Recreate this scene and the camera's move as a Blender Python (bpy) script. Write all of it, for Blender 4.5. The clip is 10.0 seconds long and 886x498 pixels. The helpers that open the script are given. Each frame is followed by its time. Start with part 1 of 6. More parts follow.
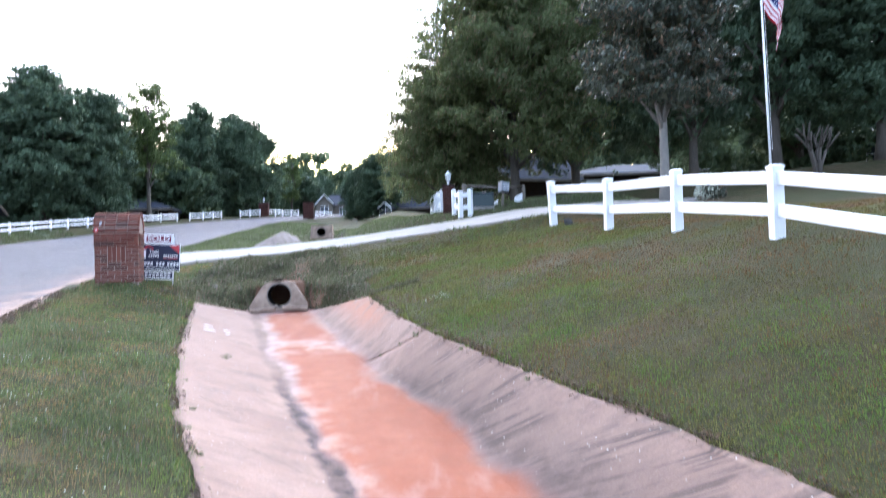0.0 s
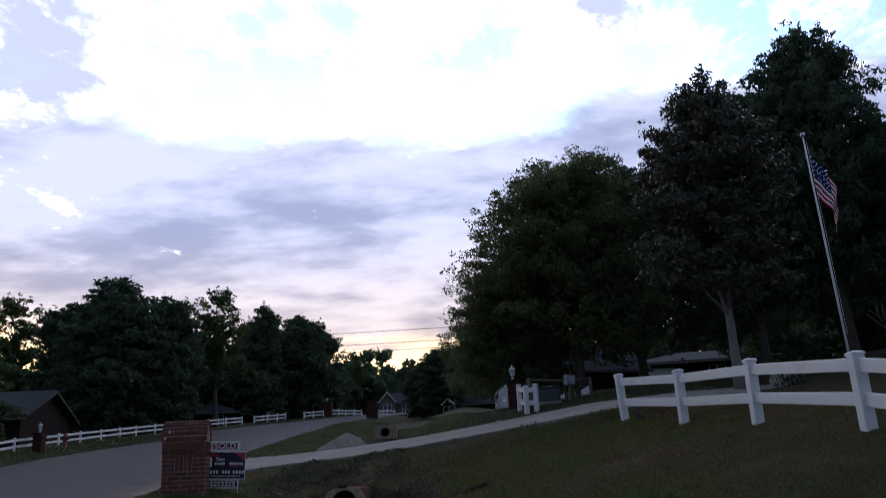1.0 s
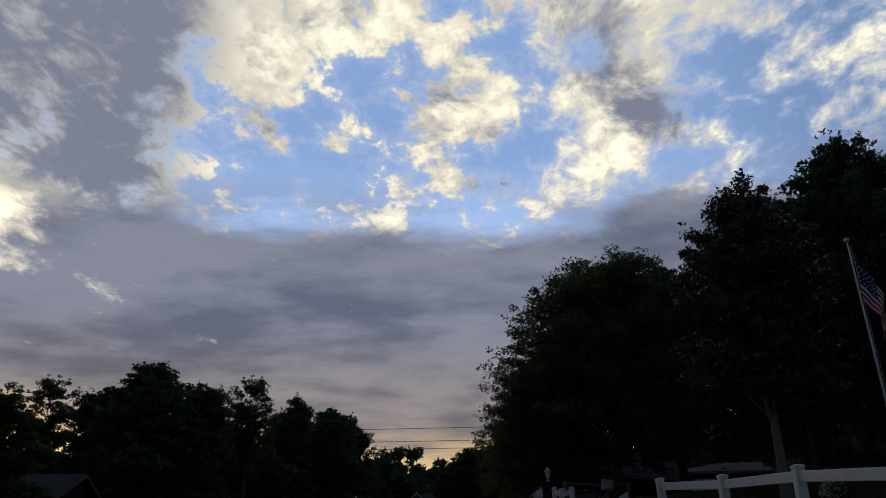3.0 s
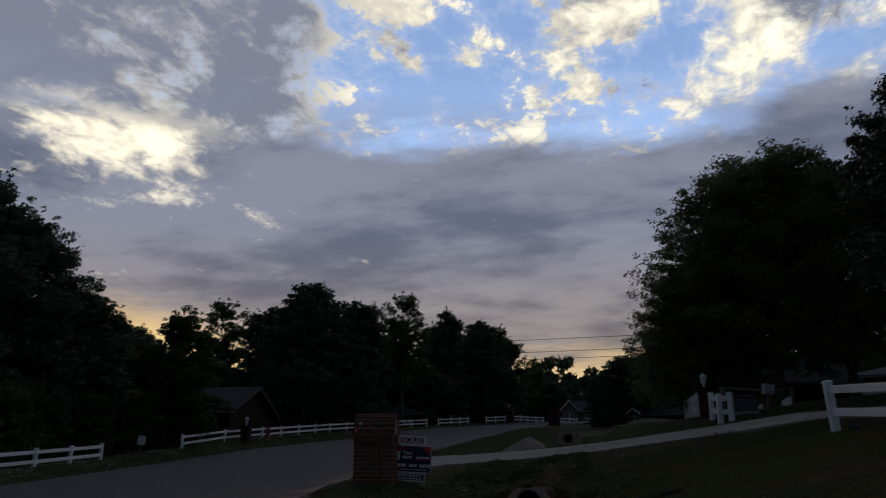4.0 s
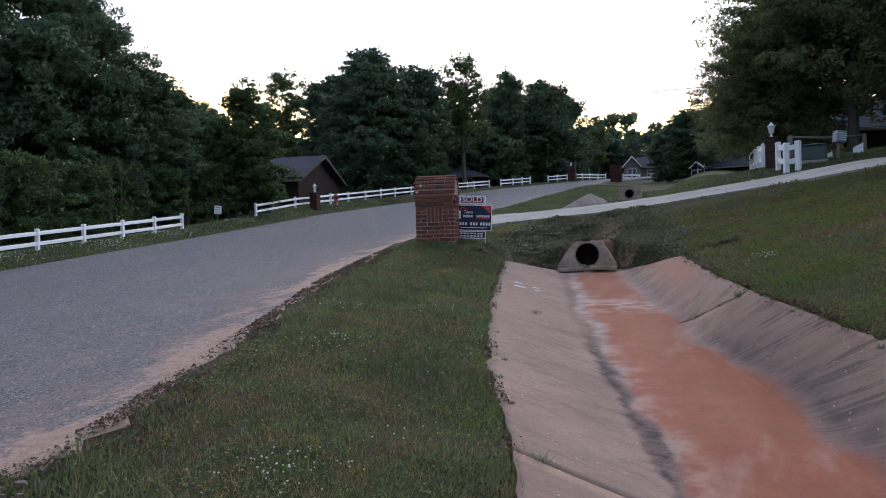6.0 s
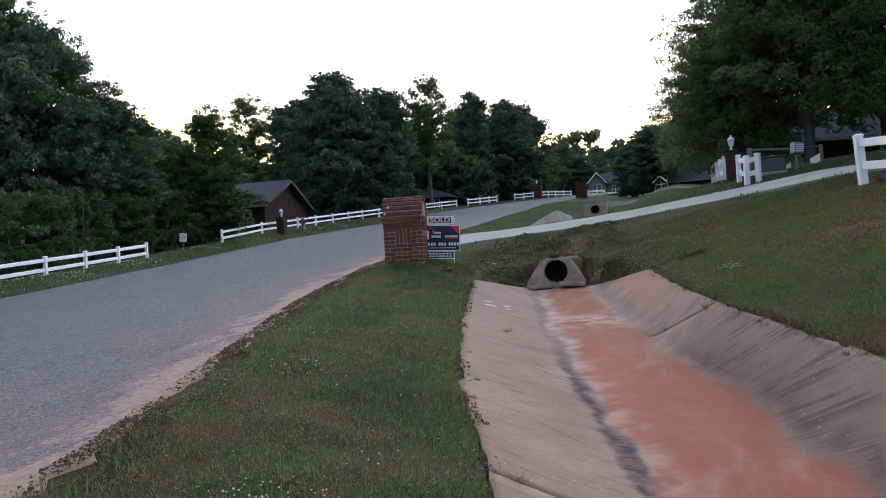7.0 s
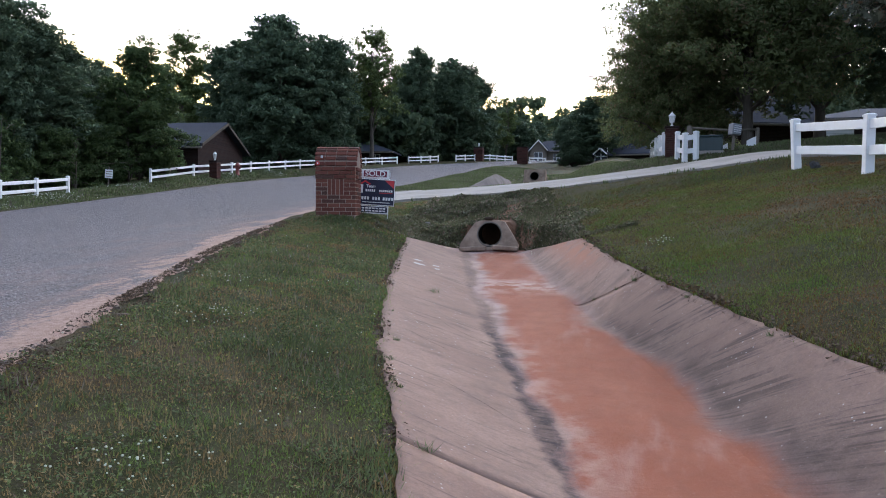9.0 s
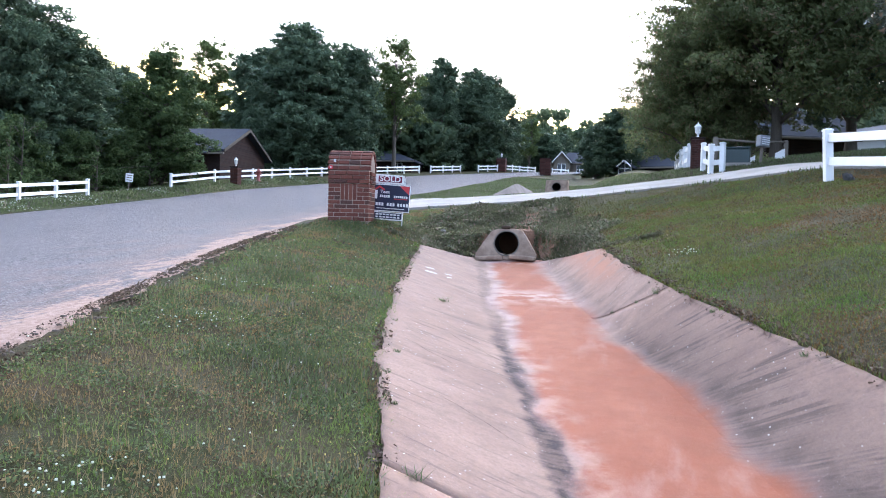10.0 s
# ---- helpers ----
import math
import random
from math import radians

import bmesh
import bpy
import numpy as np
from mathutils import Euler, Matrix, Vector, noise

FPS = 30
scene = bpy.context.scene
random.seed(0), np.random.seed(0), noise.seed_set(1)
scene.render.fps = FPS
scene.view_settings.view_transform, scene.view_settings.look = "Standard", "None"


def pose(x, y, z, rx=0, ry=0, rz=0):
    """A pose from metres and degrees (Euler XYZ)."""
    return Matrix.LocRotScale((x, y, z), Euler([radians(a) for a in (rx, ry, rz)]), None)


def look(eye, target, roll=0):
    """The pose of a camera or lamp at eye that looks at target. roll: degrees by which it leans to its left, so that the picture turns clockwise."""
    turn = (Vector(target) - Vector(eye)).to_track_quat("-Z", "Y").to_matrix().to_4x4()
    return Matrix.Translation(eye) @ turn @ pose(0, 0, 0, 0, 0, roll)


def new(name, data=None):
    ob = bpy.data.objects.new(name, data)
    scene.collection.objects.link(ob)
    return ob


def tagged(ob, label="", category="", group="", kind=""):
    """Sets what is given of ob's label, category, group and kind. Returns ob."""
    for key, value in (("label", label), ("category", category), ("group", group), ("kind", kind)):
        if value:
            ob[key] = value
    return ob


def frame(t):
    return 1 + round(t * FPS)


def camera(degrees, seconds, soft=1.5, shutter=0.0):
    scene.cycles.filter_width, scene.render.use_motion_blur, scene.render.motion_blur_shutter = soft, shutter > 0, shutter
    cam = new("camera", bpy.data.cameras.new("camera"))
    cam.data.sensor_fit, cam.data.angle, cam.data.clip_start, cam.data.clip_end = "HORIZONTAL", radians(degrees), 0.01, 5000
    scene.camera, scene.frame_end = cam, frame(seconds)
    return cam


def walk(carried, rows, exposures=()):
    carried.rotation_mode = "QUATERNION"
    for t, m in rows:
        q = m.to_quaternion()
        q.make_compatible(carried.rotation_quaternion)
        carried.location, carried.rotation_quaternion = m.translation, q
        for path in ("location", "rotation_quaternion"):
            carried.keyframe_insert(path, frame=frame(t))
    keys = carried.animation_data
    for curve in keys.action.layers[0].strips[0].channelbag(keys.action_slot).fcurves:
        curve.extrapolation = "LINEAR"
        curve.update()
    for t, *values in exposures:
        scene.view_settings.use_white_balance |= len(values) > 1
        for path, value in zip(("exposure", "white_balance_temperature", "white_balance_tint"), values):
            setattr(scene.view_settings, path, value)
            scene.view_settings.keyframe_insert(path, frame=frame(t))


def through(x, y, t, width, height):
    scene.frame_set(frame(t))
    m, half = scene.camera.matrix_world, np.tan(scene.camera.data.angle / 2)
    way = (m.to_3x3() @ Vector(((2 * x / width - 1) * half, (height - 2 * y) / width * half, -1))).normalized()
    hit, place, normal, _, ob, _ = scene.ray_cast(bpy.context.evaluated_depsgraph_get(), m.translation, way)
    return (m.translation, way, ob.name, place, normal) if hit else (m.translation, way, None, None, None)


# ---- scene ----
cam = camera(59.0, 10.0, soft=0.6, shutter=0.25)
PATH = [
    (0, (-0.371, 0.673, 1.283), (-0.281, 2.670, 1.341), -1.59),
    (0.2, (-0.425, 0.740, 1.298), (-0.321, 2.724, 1.528), -2.70),
    (0.5, (-0.457, 0.624, 1.309), (-0.448, 2.589, 1.677), -3.37),
    (0.8, (-0.544, 0.658, 1.312), (-0.567, 2.598, 1.800), -2.89),
    (1, (-0.411, 0.644, 1.343), (-0.456, 2.567, 1.893), -3.10),
    (1.5, (-0.573, 0.469, 1.421), (-0.583, 2.302, 2.222), -1.62),
    (2, (-0.599, 0.402, 1.315), (-0.652, 2.227, 2.131), -0.49),
    (3.5, (-0.475, 0.656, 1.205), (-0.733, 2.507, 1.918), -0.58),
    (4, (-0.483, 0.818, 1.206), (-0.977, 2.667, 1.786), 0.17),
    (4.5, (-0.484, 0.936, 1.222), (-1.090, 2.782, 1.699), 1.16),
    (4.8, (-0.466, 0.943, 1.180), (-1.083, 2.808, 1.556), -0.29),
    (5, (-0.501, 0.985, 1.237), (-1.140, 2.845, 1.600), -1.49),
    (5.3, (-0.411, 0.972, 1.198), (-1.152, 2.817, 1.421), -3.42),
    (5.5, (-0.480, 1.014, 1.146), (-1.251, 2.858, 1.216), -3.77),
    (5.8, (-0.448, 0.887, 1.143), (-1.188, 2.745, 1.119), -2.58),
    (6, (-0.434, 0.928, 1.184), (-1.107, 2.812, 1.174), -1.58),
    (7.5, (-0.441, 0.952, 1.189), (-1.027, 2.864, 1.235), -3.36),
    (8, (-0.441, 1.017, 1.188), (-1.028, 2.928, 1.238), -2.30),
    (8.5, (-0.410, 1.054, 1.161), (-0.950, 2.980, 1.171), -1.18),
    (9, (-0.444, 1.257, 1.158), (-0.887, 3.206, 1.088), 0.56),
    (9.5, (-0.432, 1.445, 1.139), (-0.880, 3.391, 1.032), -0.58),
    (10, (-0.423, 1.682, 1.111), (-0.921, 3.618, 1.067), 1.57),
]
EXPOSURES = [(0.0, 4.30, 6050, 10), (0.3, 3.75, 6250, 10), (0.6, 2.78, 6300, 10), (1.0, 1.05, 5950, 14), (1.3, 0.55, 6150, 10), (1.6, -0.08, 6200, 10), (2.0, -0.64, 6200, 10), (3.5, -0.72, 6200, 10),
             (4.2, -0.52, 6150, 10), (4.6, -0.10, 6100, 10), (5.2, 0.50, 6050, 10), (5.6, 1.15, 6150, 10), (6.0, 2.55, 6300, 10), (6.4, 2.75, 6350, 10), (7.5, 2.78, 6350, 10), (9.0, 2.98, 6350, 10), (9.5, 3.60, 6150, 10), (10.0, 3.96, 6050, 10)]
walk(cam, [(t, look(eye, target, roll)) for t, eye, target, roll in PATH], EXPOSURES)


# ---- sky and light ----
def sky_world():
    """Dusk sky: clear blue behind, a grey cloud deck low down, broken bright clouds above it, a yellow glow on the horizon."""
    w = bpy.data.worlds.new("dusk")
    w.use_nodes = True
    scene.world = w
    nt = w.node_tree
    nt.nodes.clear()
    N, L = nt.nodes.new, nt.links.new

    def mth(op, a, b=None, c=None, clamp=False):
        n = N("ShaderNodeMath")
        n.operation, n.use_clamp = op, clamp
        for i, v in enumerate((a, b, c)):
            if v is None:
                continue
            if isinstance(v, (int, float)):
                n.inputs[i].default_value = v
            else:
                L(v, n.inputs[i])
        return n.outputs[0]

    def ramp(v, lo, hi):
        n = N("ShaderNodeMapRange")
        n.interpolation_type = "SMOOTHSTEP"
        L(v, n.inputs["Value"])
        n.inputs["From Min"].default_value, n.inputs["From Max"].default_value = lo, hi
        return n.outputs["Result"]

    def mix(f, a, b):
        n = N("ShaderNodeMix")
        n.data_type = "RGBA"
        for k, v in ((0, f), (6, a), (7, b)):
            if isinstance(v, tuple):
                n.inputs[k].default_value = (*v, 1)
            elif isinstance(v, (int, float)):
                n.inputs[k].default_value = v
            else:
                L(v, n.inputs[k])
        return n.outputs[2]

    def cloud(vec, scale, detail, rough, distort=0.0, shift=(0, 0, 0), stretch=(1, 1, 1)):
        m = N("ShaderNodeMapping")
        L(vec, m.inputs[0])
        m.inputs["Location"].default_value, m.inputs["Scale"].default_value = shift, stretch
        n = N("ShaderNodeTexNoise")
        L(m.outputs[0], n.inputs["Vector"])
        n.inputs["Scale"].default_value, n.inputs["Detail"].default_value = scale, detail
        n.inputs["Roughness"].default_value, n.inputs["Distortion"].default_value = rough, distort
        return n.outputs["Fac"]

    tc = N("ShaderNodeTexCoord")
    sep = N("ShaderNodeSeparateXYZ")
    L(tc.outputs["Generated"], sep.inputs[0])
    x, y, z = sep.outputs
    turn = mth("MULTIPLY", mth("ARCTAN2", mth("MULTIPLY", x, -1.0), y), 57.2958)
    rise = mth("MULTIPLY", mth("ARCSINE", z), 57.2958)
    up = mth("ADD", mth("MAXIMUM", z, 0.0), 0.12)
    flat = N("ShaderNodeCombineXYZ")
    L(mth("DIVIDE", x, up), flat.inputs[0])
    L(mth("DIVIDE", y, up), flat.inputs[1])
    p = flat.outputs[0]

    def mass(a0, e0, wa, we, k=1.0):
        """A soft cloud mass at a bearing and a height in degrees."""
        u = mth("DIVIDE", mth("SUBTRACT", turn, a0), wa)
        v = mth("DIVIDE", mth("SUBTRACT", rise, e0), we)
        q = mth("ADD", mth("MULTIPLY", u, u), mth("MULTIPLY", v, v))
        return mth("MULTIPLY", mth("EXPONENT", mth("MULTIPLY", q, -1.0)), k)

    def total(*some):
        out = some[0]
        for one in some[1:]:
            out = mth("ADD", out, one)
        return out

    # clear sky
    sky = N("ShaderNodeTexSky")
    sky.sky_type, sky.sun_disc = "NISHITA", False
    sky.sun_elevation, sky.sun_rotation = radians(SUN_UP), radians(SUN_TURN)
    sky.air_density, sky.dust_density, sky.ozone_density = 1.0, 1.0, 2.0
    clear = N("ShaderNodeVectorMath")
    clear.operation = "SCALE"
    L(sky.outputs[0], clear.inputs[0])
    clear.inputs["Scale"].default_value = 0.12
    blue = mix(0.85, clear.outputs[0], (0.325, 0.485, 0.82))
    blue = mix(ramp(rise, 31.0, 23.0), blue, (0.45, 0.63, 0.98))
    blue = mix(ramp(turn, -12.0, -30.0), blue, (0.200, 0.310, 0.520))
    # broken bright clouds above the deck
    fine = mth("ADD", mth("MULTIPLY", cloud(p, 4.6, 10, 0.64, 0.3, (2.3, 0.4, 0), (1.0, 0.75, 1.0)), 0.58), mth("MULTIPLY", cloud(p, 13.0, 10, 0.64, 0.35, (0.7, 3.4, 0), (1.0, 0.7, 1.0)), 0.42))
    wide = cloud(p, 1.1, 4, 0.5, 0.0, (7.1, 3.0, 0))
    bias = total(mass(20.5, 33, 4.5, 3.2, 0.16), mass(19, 30.2, 4.5, 1.0, 0.13), mass(3.5, 34, 5.5, 2.6, 0.17), mass(1, 31.6, 4.5, 1.0, 0.10), mass(-11, 32, 4.0, 4.2, 0.18), mass(-28.5, 28.2, 3.0, 1.8, 0.16), mass(2, 28, 7.0, 1.0, 0.13), mass(-13, 37, 8, 5, 0.10), mass(17, 39, 9, 4, 0.12),
                 mass(12.6, 30.8, 1.3, 1.0, 0.15), mass(-2, 43, 24, 4.5, 0.20), mass(-20, 38, 7, 4, 0.12), mass(12.5, 35.5, 2.6, 2.2, -0.16), mass(-4, 30.2, 2.0, 1.3, -0.10), mass(-21.5, 30, 4, 3.0, -0.16), mass(11, 28, 4, 1.4, -0.10), mass(-8, 27, 4, 1.2, 0.05))
    rag = mth("ADD", mth("MULTIPLY", mth("SUBTRACT", fine, 0.5), 2.6), 0.5)
    puffs = total(rag, mth("MULTIPLY", mth("SUBTRACT", wide, 0.5), 0.35), bias)
    cover = mix(ramp(turn, 1.0, -9.0), ramp(puffs, 0.50, 0.63), ramp(puffs, 0.43, 0.76))
    veil = mth("MULTIPLY", ramp(puffs, 0.32, 0.58), 0.45)
    shade = ramp(total(cloud(p, 5.2, 10, 0.66, 0.3, (2.6, 0.9, 0), (1.0, 0.75, 1.0)), mth("MULTIPLY", bias, 0.45), mass(-16, 31, 6, 3, 0.12)), 0.52, 0.74)
    left = ramp(total(turn, mth("MULTIPLY", mth("SUBTRACT", wide, 0.5), 16.0), mth("MULTIPLY", mth("SUBTRACT", rag, 0.5), 14.0)), 22.0, 31.0)
    cover = mth("MAXIMUM", cover, mth("MULTIPLY", left, ramp(fine, 0.30, 0.46)))
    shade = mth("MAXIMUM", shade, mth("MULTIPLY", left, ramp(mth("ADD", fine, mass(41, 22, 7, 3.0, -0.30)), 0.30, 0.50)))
    lit = mix(shade, mix(ramp(rag, 0.46, 0.82), (0.84, 0.76, 0.60), (1.40, 1.28, 0.96)), (0.235, 0.25, 0.315))
    high = mix(cover, mix(veil, blue, (0.60, 0.66, 0.83)), lit)
    # thin grey wisps where the deck frays out
    wisp = cloud(p, 2.6, 9, 0.60, 0.4, (4.0, 2.2, 0), (0.6, 1.3, 1.0))
    high = mix(mth("MULTIPLY", mth("MULTIPLY", ramp(wisp, 0.44, 0.60), ramp(rise, 29.0, 25.0)), 0.60), high, (0.270, 0.305, 0.420))
    # low grey deck with soft streaks
    ripple = mth("SUBTRACT", cloud(p, 3.4, 10, 0.62, 0.3, (1.0, 9.0, 0), (0.7, 1.0, 1.0)), 0.5)
    edge = total(rise, mth("MULTIPLY", ripple, 6.0), mass(-17, 26, 8, 6, -2.0))
    deck = ramp(edge, 25.0, 23.1)
    streak = total(mth("MULTIPLY", cloud(p, 1.7, 8, 0.54, 0.15, (3.3, 1.7, 0), (0.62, 0.9, 1.0)), 0.62), mth("MULTIPLY", cloud(p, 6.0, 8, 0.55, 0.15, (0.3, 4.7, 0), (0.62, 0.9, 1.0)), 0.42), -0.02, mass(21.3, 17.2, 3.6, 1.9, -0.10), mass(36, 16, 13, 8, 0.09), mth("MULTIPLY", mth("SUBTRACT", wide, 0.5), 0.3))
    grey = mix(ramp(streak, 0.40, 0.60), (0.142, 0.158, 0.218), (0.275, 0.285, 0.350))
    grey = mix(ramp(rise, 19.0, 9.5), grey, mix(ramp(streak, 0.36, 0.64), (0.178, 0.158, 0.170), (0.370, 0.310, 0.285)))
    # breaks where the light comes through
    gaps = total(mth("MULTIPLY", rag, 0.60), 0.10, mass(40.5, 22.8, 8.0, 3.2, 0.44), mass(31, 25.8, 5.5, 1.8, 0.38), mass(28.4, 18.3, 1.8, 0.7, 0.24), mass(34, 19.5, 5, 0.9, 0.16), mass(38, 14, 9, 1.0, 0.05), mass(32, 17, 14, 6, 0.05))
    grey = mix(ramp(gaps, 0.58, 0.92), grey, (1.45, 1.28, 0.92))
    low = mix(deck, high, grey)
    # glow on the horizon towards the set sun
    toward = mth("ADD", mth("MULTIPLY", x, -SUN_X), mth("MULTIPLY", y, SUN_Y))
    glow = mth("MULTIPLY", ramp(total(rise, mth("MULTIPLY", ripple, 4.0), mass(38, 11, 10, 6, -2.6)), 10.5, 6.2), ramp(toward, 0.35, 0.95))
    low = mix(glow, low, (1.10, 0.74, 0.29))
    # away from the sunset the sky is a dim dusk blue with faint cloud
    west = mth("MULTIPLY", ramp(y, 0.05, 0.50), ramp(rise, 56.0, 44.0))
    dusk = mix(ramp(rise, 62.0, 24.0), (0.040, 0.058, 0.092), (0.098, 0.124, 0.172))
    dusk = mix(mth("MULTIPLY", ramp(wide, 0.42, 0.62), 0.4), dusk, (0.075, 0.081, 0.098))
    bright = N("ShaderNodeVectorMath")
    bright.operation = "SCALE"
    L(low, bright.inputs[0])
    bright.inputs["Scale"].default_value = 1.45
    whole = mix(west, dusk, bright.outputs[0])
    bg = N("ShaderNodeBackground")
    L(whole, bg.inputs[0])
    bg.inputs[1].default_value = 1.0
    out = N("ShaderNodeOutputWorld")
    L(bg.outputs[0], out.inputs[0])


SUN_UP, SUN_TURN = 2.0, -24.0
SUN_X, SUN_Y = math.sin(radians(24)), math.cos(radians(24))
sky_world()
sun = new("sun", bpy.data.lights.new("sun", "SUN"))
sun.data.energy, sun.data.angle, sun.data.color = 0.12, radians(14), (1.0, 0.86, 0.68)
sun.matrix_world = look((-SUN_X * 60, SUN_Y * 60, 16), (0, 0, 0))


# ---- materials ----
def material(name, build, rough=0.9, metal=0.0):
    """build(nodes helper) returns colour socket or tuple, and height socket or None."""
    m = bpy.data.materials.new(name)
    m.use_nodes = True
    nt = m.node_tree
    b = nt.nodes["Principled BSDF"]
    b.inputs["Roughness"].default_value, b.inputs["Metallic"].default_value = rough, metal
    if rough >= 0.8 or "leaf" in name or "blade" in name or "stalk" in name:
        b.inputs["Specular IOR Level"].default_value = 0.12
    K = Kit(nt)
    col, hgt, strength = (build(K) + (None, None))[:3]
    K.put(col, b.inputs["Base Color"])
    if hgt is not None:
        bump = nt.nodes.new("ShaderNodeBump")
        bump.inputs["Strength"].default_value = strength or 0.5
        bump.inputs["Distance"].default_value = 0.02
        nt.links.new(hgt, bump.inputs["Height"])
        nt.links.new(bump.outputs[0], b.inputs["Normal"])
    return m


class Kit:
    def __init__(self, nt):
        self.nt = nt
        self.geo = nt.nodes.new("ShaderNodeNewGeometry")
        self.pos = self.geo.outputs["Position"]
        self.tc = nt.nodes.new("ShaderNodeTexCoord")

    def put(self, v, sock):
        if isinstance(v, tuple):
            sock.default_value = (*v, 1) if len(v) == 3 else v
        elif isinstance(v, (int, float)):
            sock.default_value = v
        else:
            self.nt.links.new(v, sock)

    def noise(self, scale, detail=5, rough=0.6, stretch=(1, 1, 1), local=False, turn=0.0, slant=None):
        m = self.nt.nodes.new("ShaderNodeMapping")
        self.put(self.tc.outputs["Object"] if local else self.pos, m.inputs[0])
        m.inputs["Scale"].default_value = stretch
        m.inputs["Rotation"].default_value = (0, 0, turn)
        if slant is not None:
            # long axis turned in the plan
            m.vector_type = "TEXTURE"
            m.inputs["Scale"].default_value = tuple(1 / v for v in stretch)
            m.inputs["Rotation"].default_value = (0, 0, slant)
        n = self.nt.nodes.new("ShaderNodeTexNoise")
        self.nt.links.new(m.outputs[0], n.inputs["Vector"])
        n.inputs["Scale"].default_value, n.inputs["Detail"].default_value, n.inputs["Roughness"].default_value = scale, detail, rough
        return n.outputs["Fac"]

    def voro(self, scale, feature="F1", out="Distance"):
        n = self.nt.nodes.new("ShaderNodeTexVoronoi")
        n.feature = feature
        self.put(self.pos, n.inputs["Vector"])
        n.inputs["Scale"].default_value = scale
        return n.outputs[out]

    def ramp(self, v, lo, hi):
        n = self.nt.nodes.new("ShaderNodeMapRange")
        n.interpolation_type = "SMOOTHSTEP"
        self.put(v, n.inputs["Value"])
        n.inputs["From Min"].default_value, n.inputs["From Max"].default_value = lo, hi
        return n.outputs["Result"]

    def mix(self, f, a, b, mode="MIX"):
        n = self.nt.nodes.new("ShaderNodeMix")
        n.data_type, n.blend_type = "RGBA", mode
        for k, v in ((0, f), (6, a), (7, b)):
            self.put(v, n.inputs[k])
        return n.outputs[2]

    def math(self, op, a, b=0.0):
        n = self.nt.nodes.new("ShaderNodeMath")
        n.operation = op
        self.put(a, n.inputs[0])
        self.put(b, n.inputs[1])
        return n.outputs[0]

    def attr(self, name):
        n = self.nt.nodes.new("ShaderNodeAttribute")
        n.attribute_name = name
        return n.outputs["Fac"]

    def random(self):
        return self.nt.nodes.new("ShaderNodeObjectInfo").outputs["Random"]

    def island(self):
        return self.geo.outputs["Random Per Island"]


def m_ground(K):
    a, b, c, d = K.noise(0.30, 5), K.noise(1.7, 7, 0.65), K.noise(16, 6, 0.7), K.noise(90, 3, 0.7)
    col = K.mix(K.ramp(b, 0.36, 0.66), (0.056, 0.054, 0.019), (0.092, 0.062, 0.030))
    col = K.mix(K.math("MULTIPLY", K.ramp(a, 0.42, 0.60), 0.7), col, (0.048, 0.062, 0.018))
    col = K.mix(K.math("MULTIPLY", K.ramp(c, 0.50, 0.72), 0.7), col, (0.095, 0.070, 0.048))
    col = K.mix(K.ramp(d, 0.40, 0.64), K.mix(0.55, col, (0.014, 0.016, 0.009)), col)
    # red subsoil shows on the bank over the pipe
    q = K.nt.nodes.new("ShaderNodeVectorMath")
    q.operation = "DISTANCE"
    K.put(K.pos, q.inputs[0])
    q.inputs[1].default_value = (-2.75, 15.6, 1.45)
    bare = K.math("ADD", K.ramp(q.outputs["Value"], 2.8, 0.4), K.math("MULTIPLY", K.math("SUBTRACT", b, 0.5), 2.4))
    col = K.mix(K.math("MULTIPLY", K.ramp(bare, 0.45, 0.75), 0.85), col, (0.200, 0.104, 0.068))
    q = K.nt.nodes.new("ShaderNodeVectorMath")
    q.operation = "DISTANCE"
    K.put(K.pos, q.inputs[0])
    q.inputs[1].default_value = (-2.6, 38.4, 3.6)
    bare = K.math("ADD", K.ramp(q.outputs["Value"], 4.0, 0.6), K.math("MULTIPLY", K.math("SUBTRACT", b, 0.5), 1.6))
    col = K.mix(K.math("MULTIPLY", K.ramp(bare, 0.35, 0.75), 0.8), col, (0.085, 0.056, 0.040))
    return col, K.math("ADD", c, d), 1.0


def m_grass(K, green, dry, amount, size=2.6):
    """Blades that vary one by one and in patches: lush, plain and parched."""
    r, a, b = K.island(), K.noise(0.7, 4), K.noise(size, 5, 0.6)
    col = K.mix(r, tuple(0.66 * c for c in green), tuple(1.25 * c for c in green))
    col = K.mix(K.math("MULTIPLY", K.ramp(a, 0.46, 0.62), 0.5), col, (green[0] * 0.72, green[1] * 1.02, green[2] * 0.75))
    tired = K.math("ADD", K.ramp(b, 0.43, 0.57), K.math("MULTIPLY", K.math("SUBTRACT", K.math("FRACT", K.math("MULTIPLY", r, 9.7)), 0.5), 0.65))
    return (K.mix(K.math("MULTIPLY", K.ramp(tired, 0.42, 0.80), amount), col, K.mix(r, tuple(0.6 * c for c in dry), dry)),)


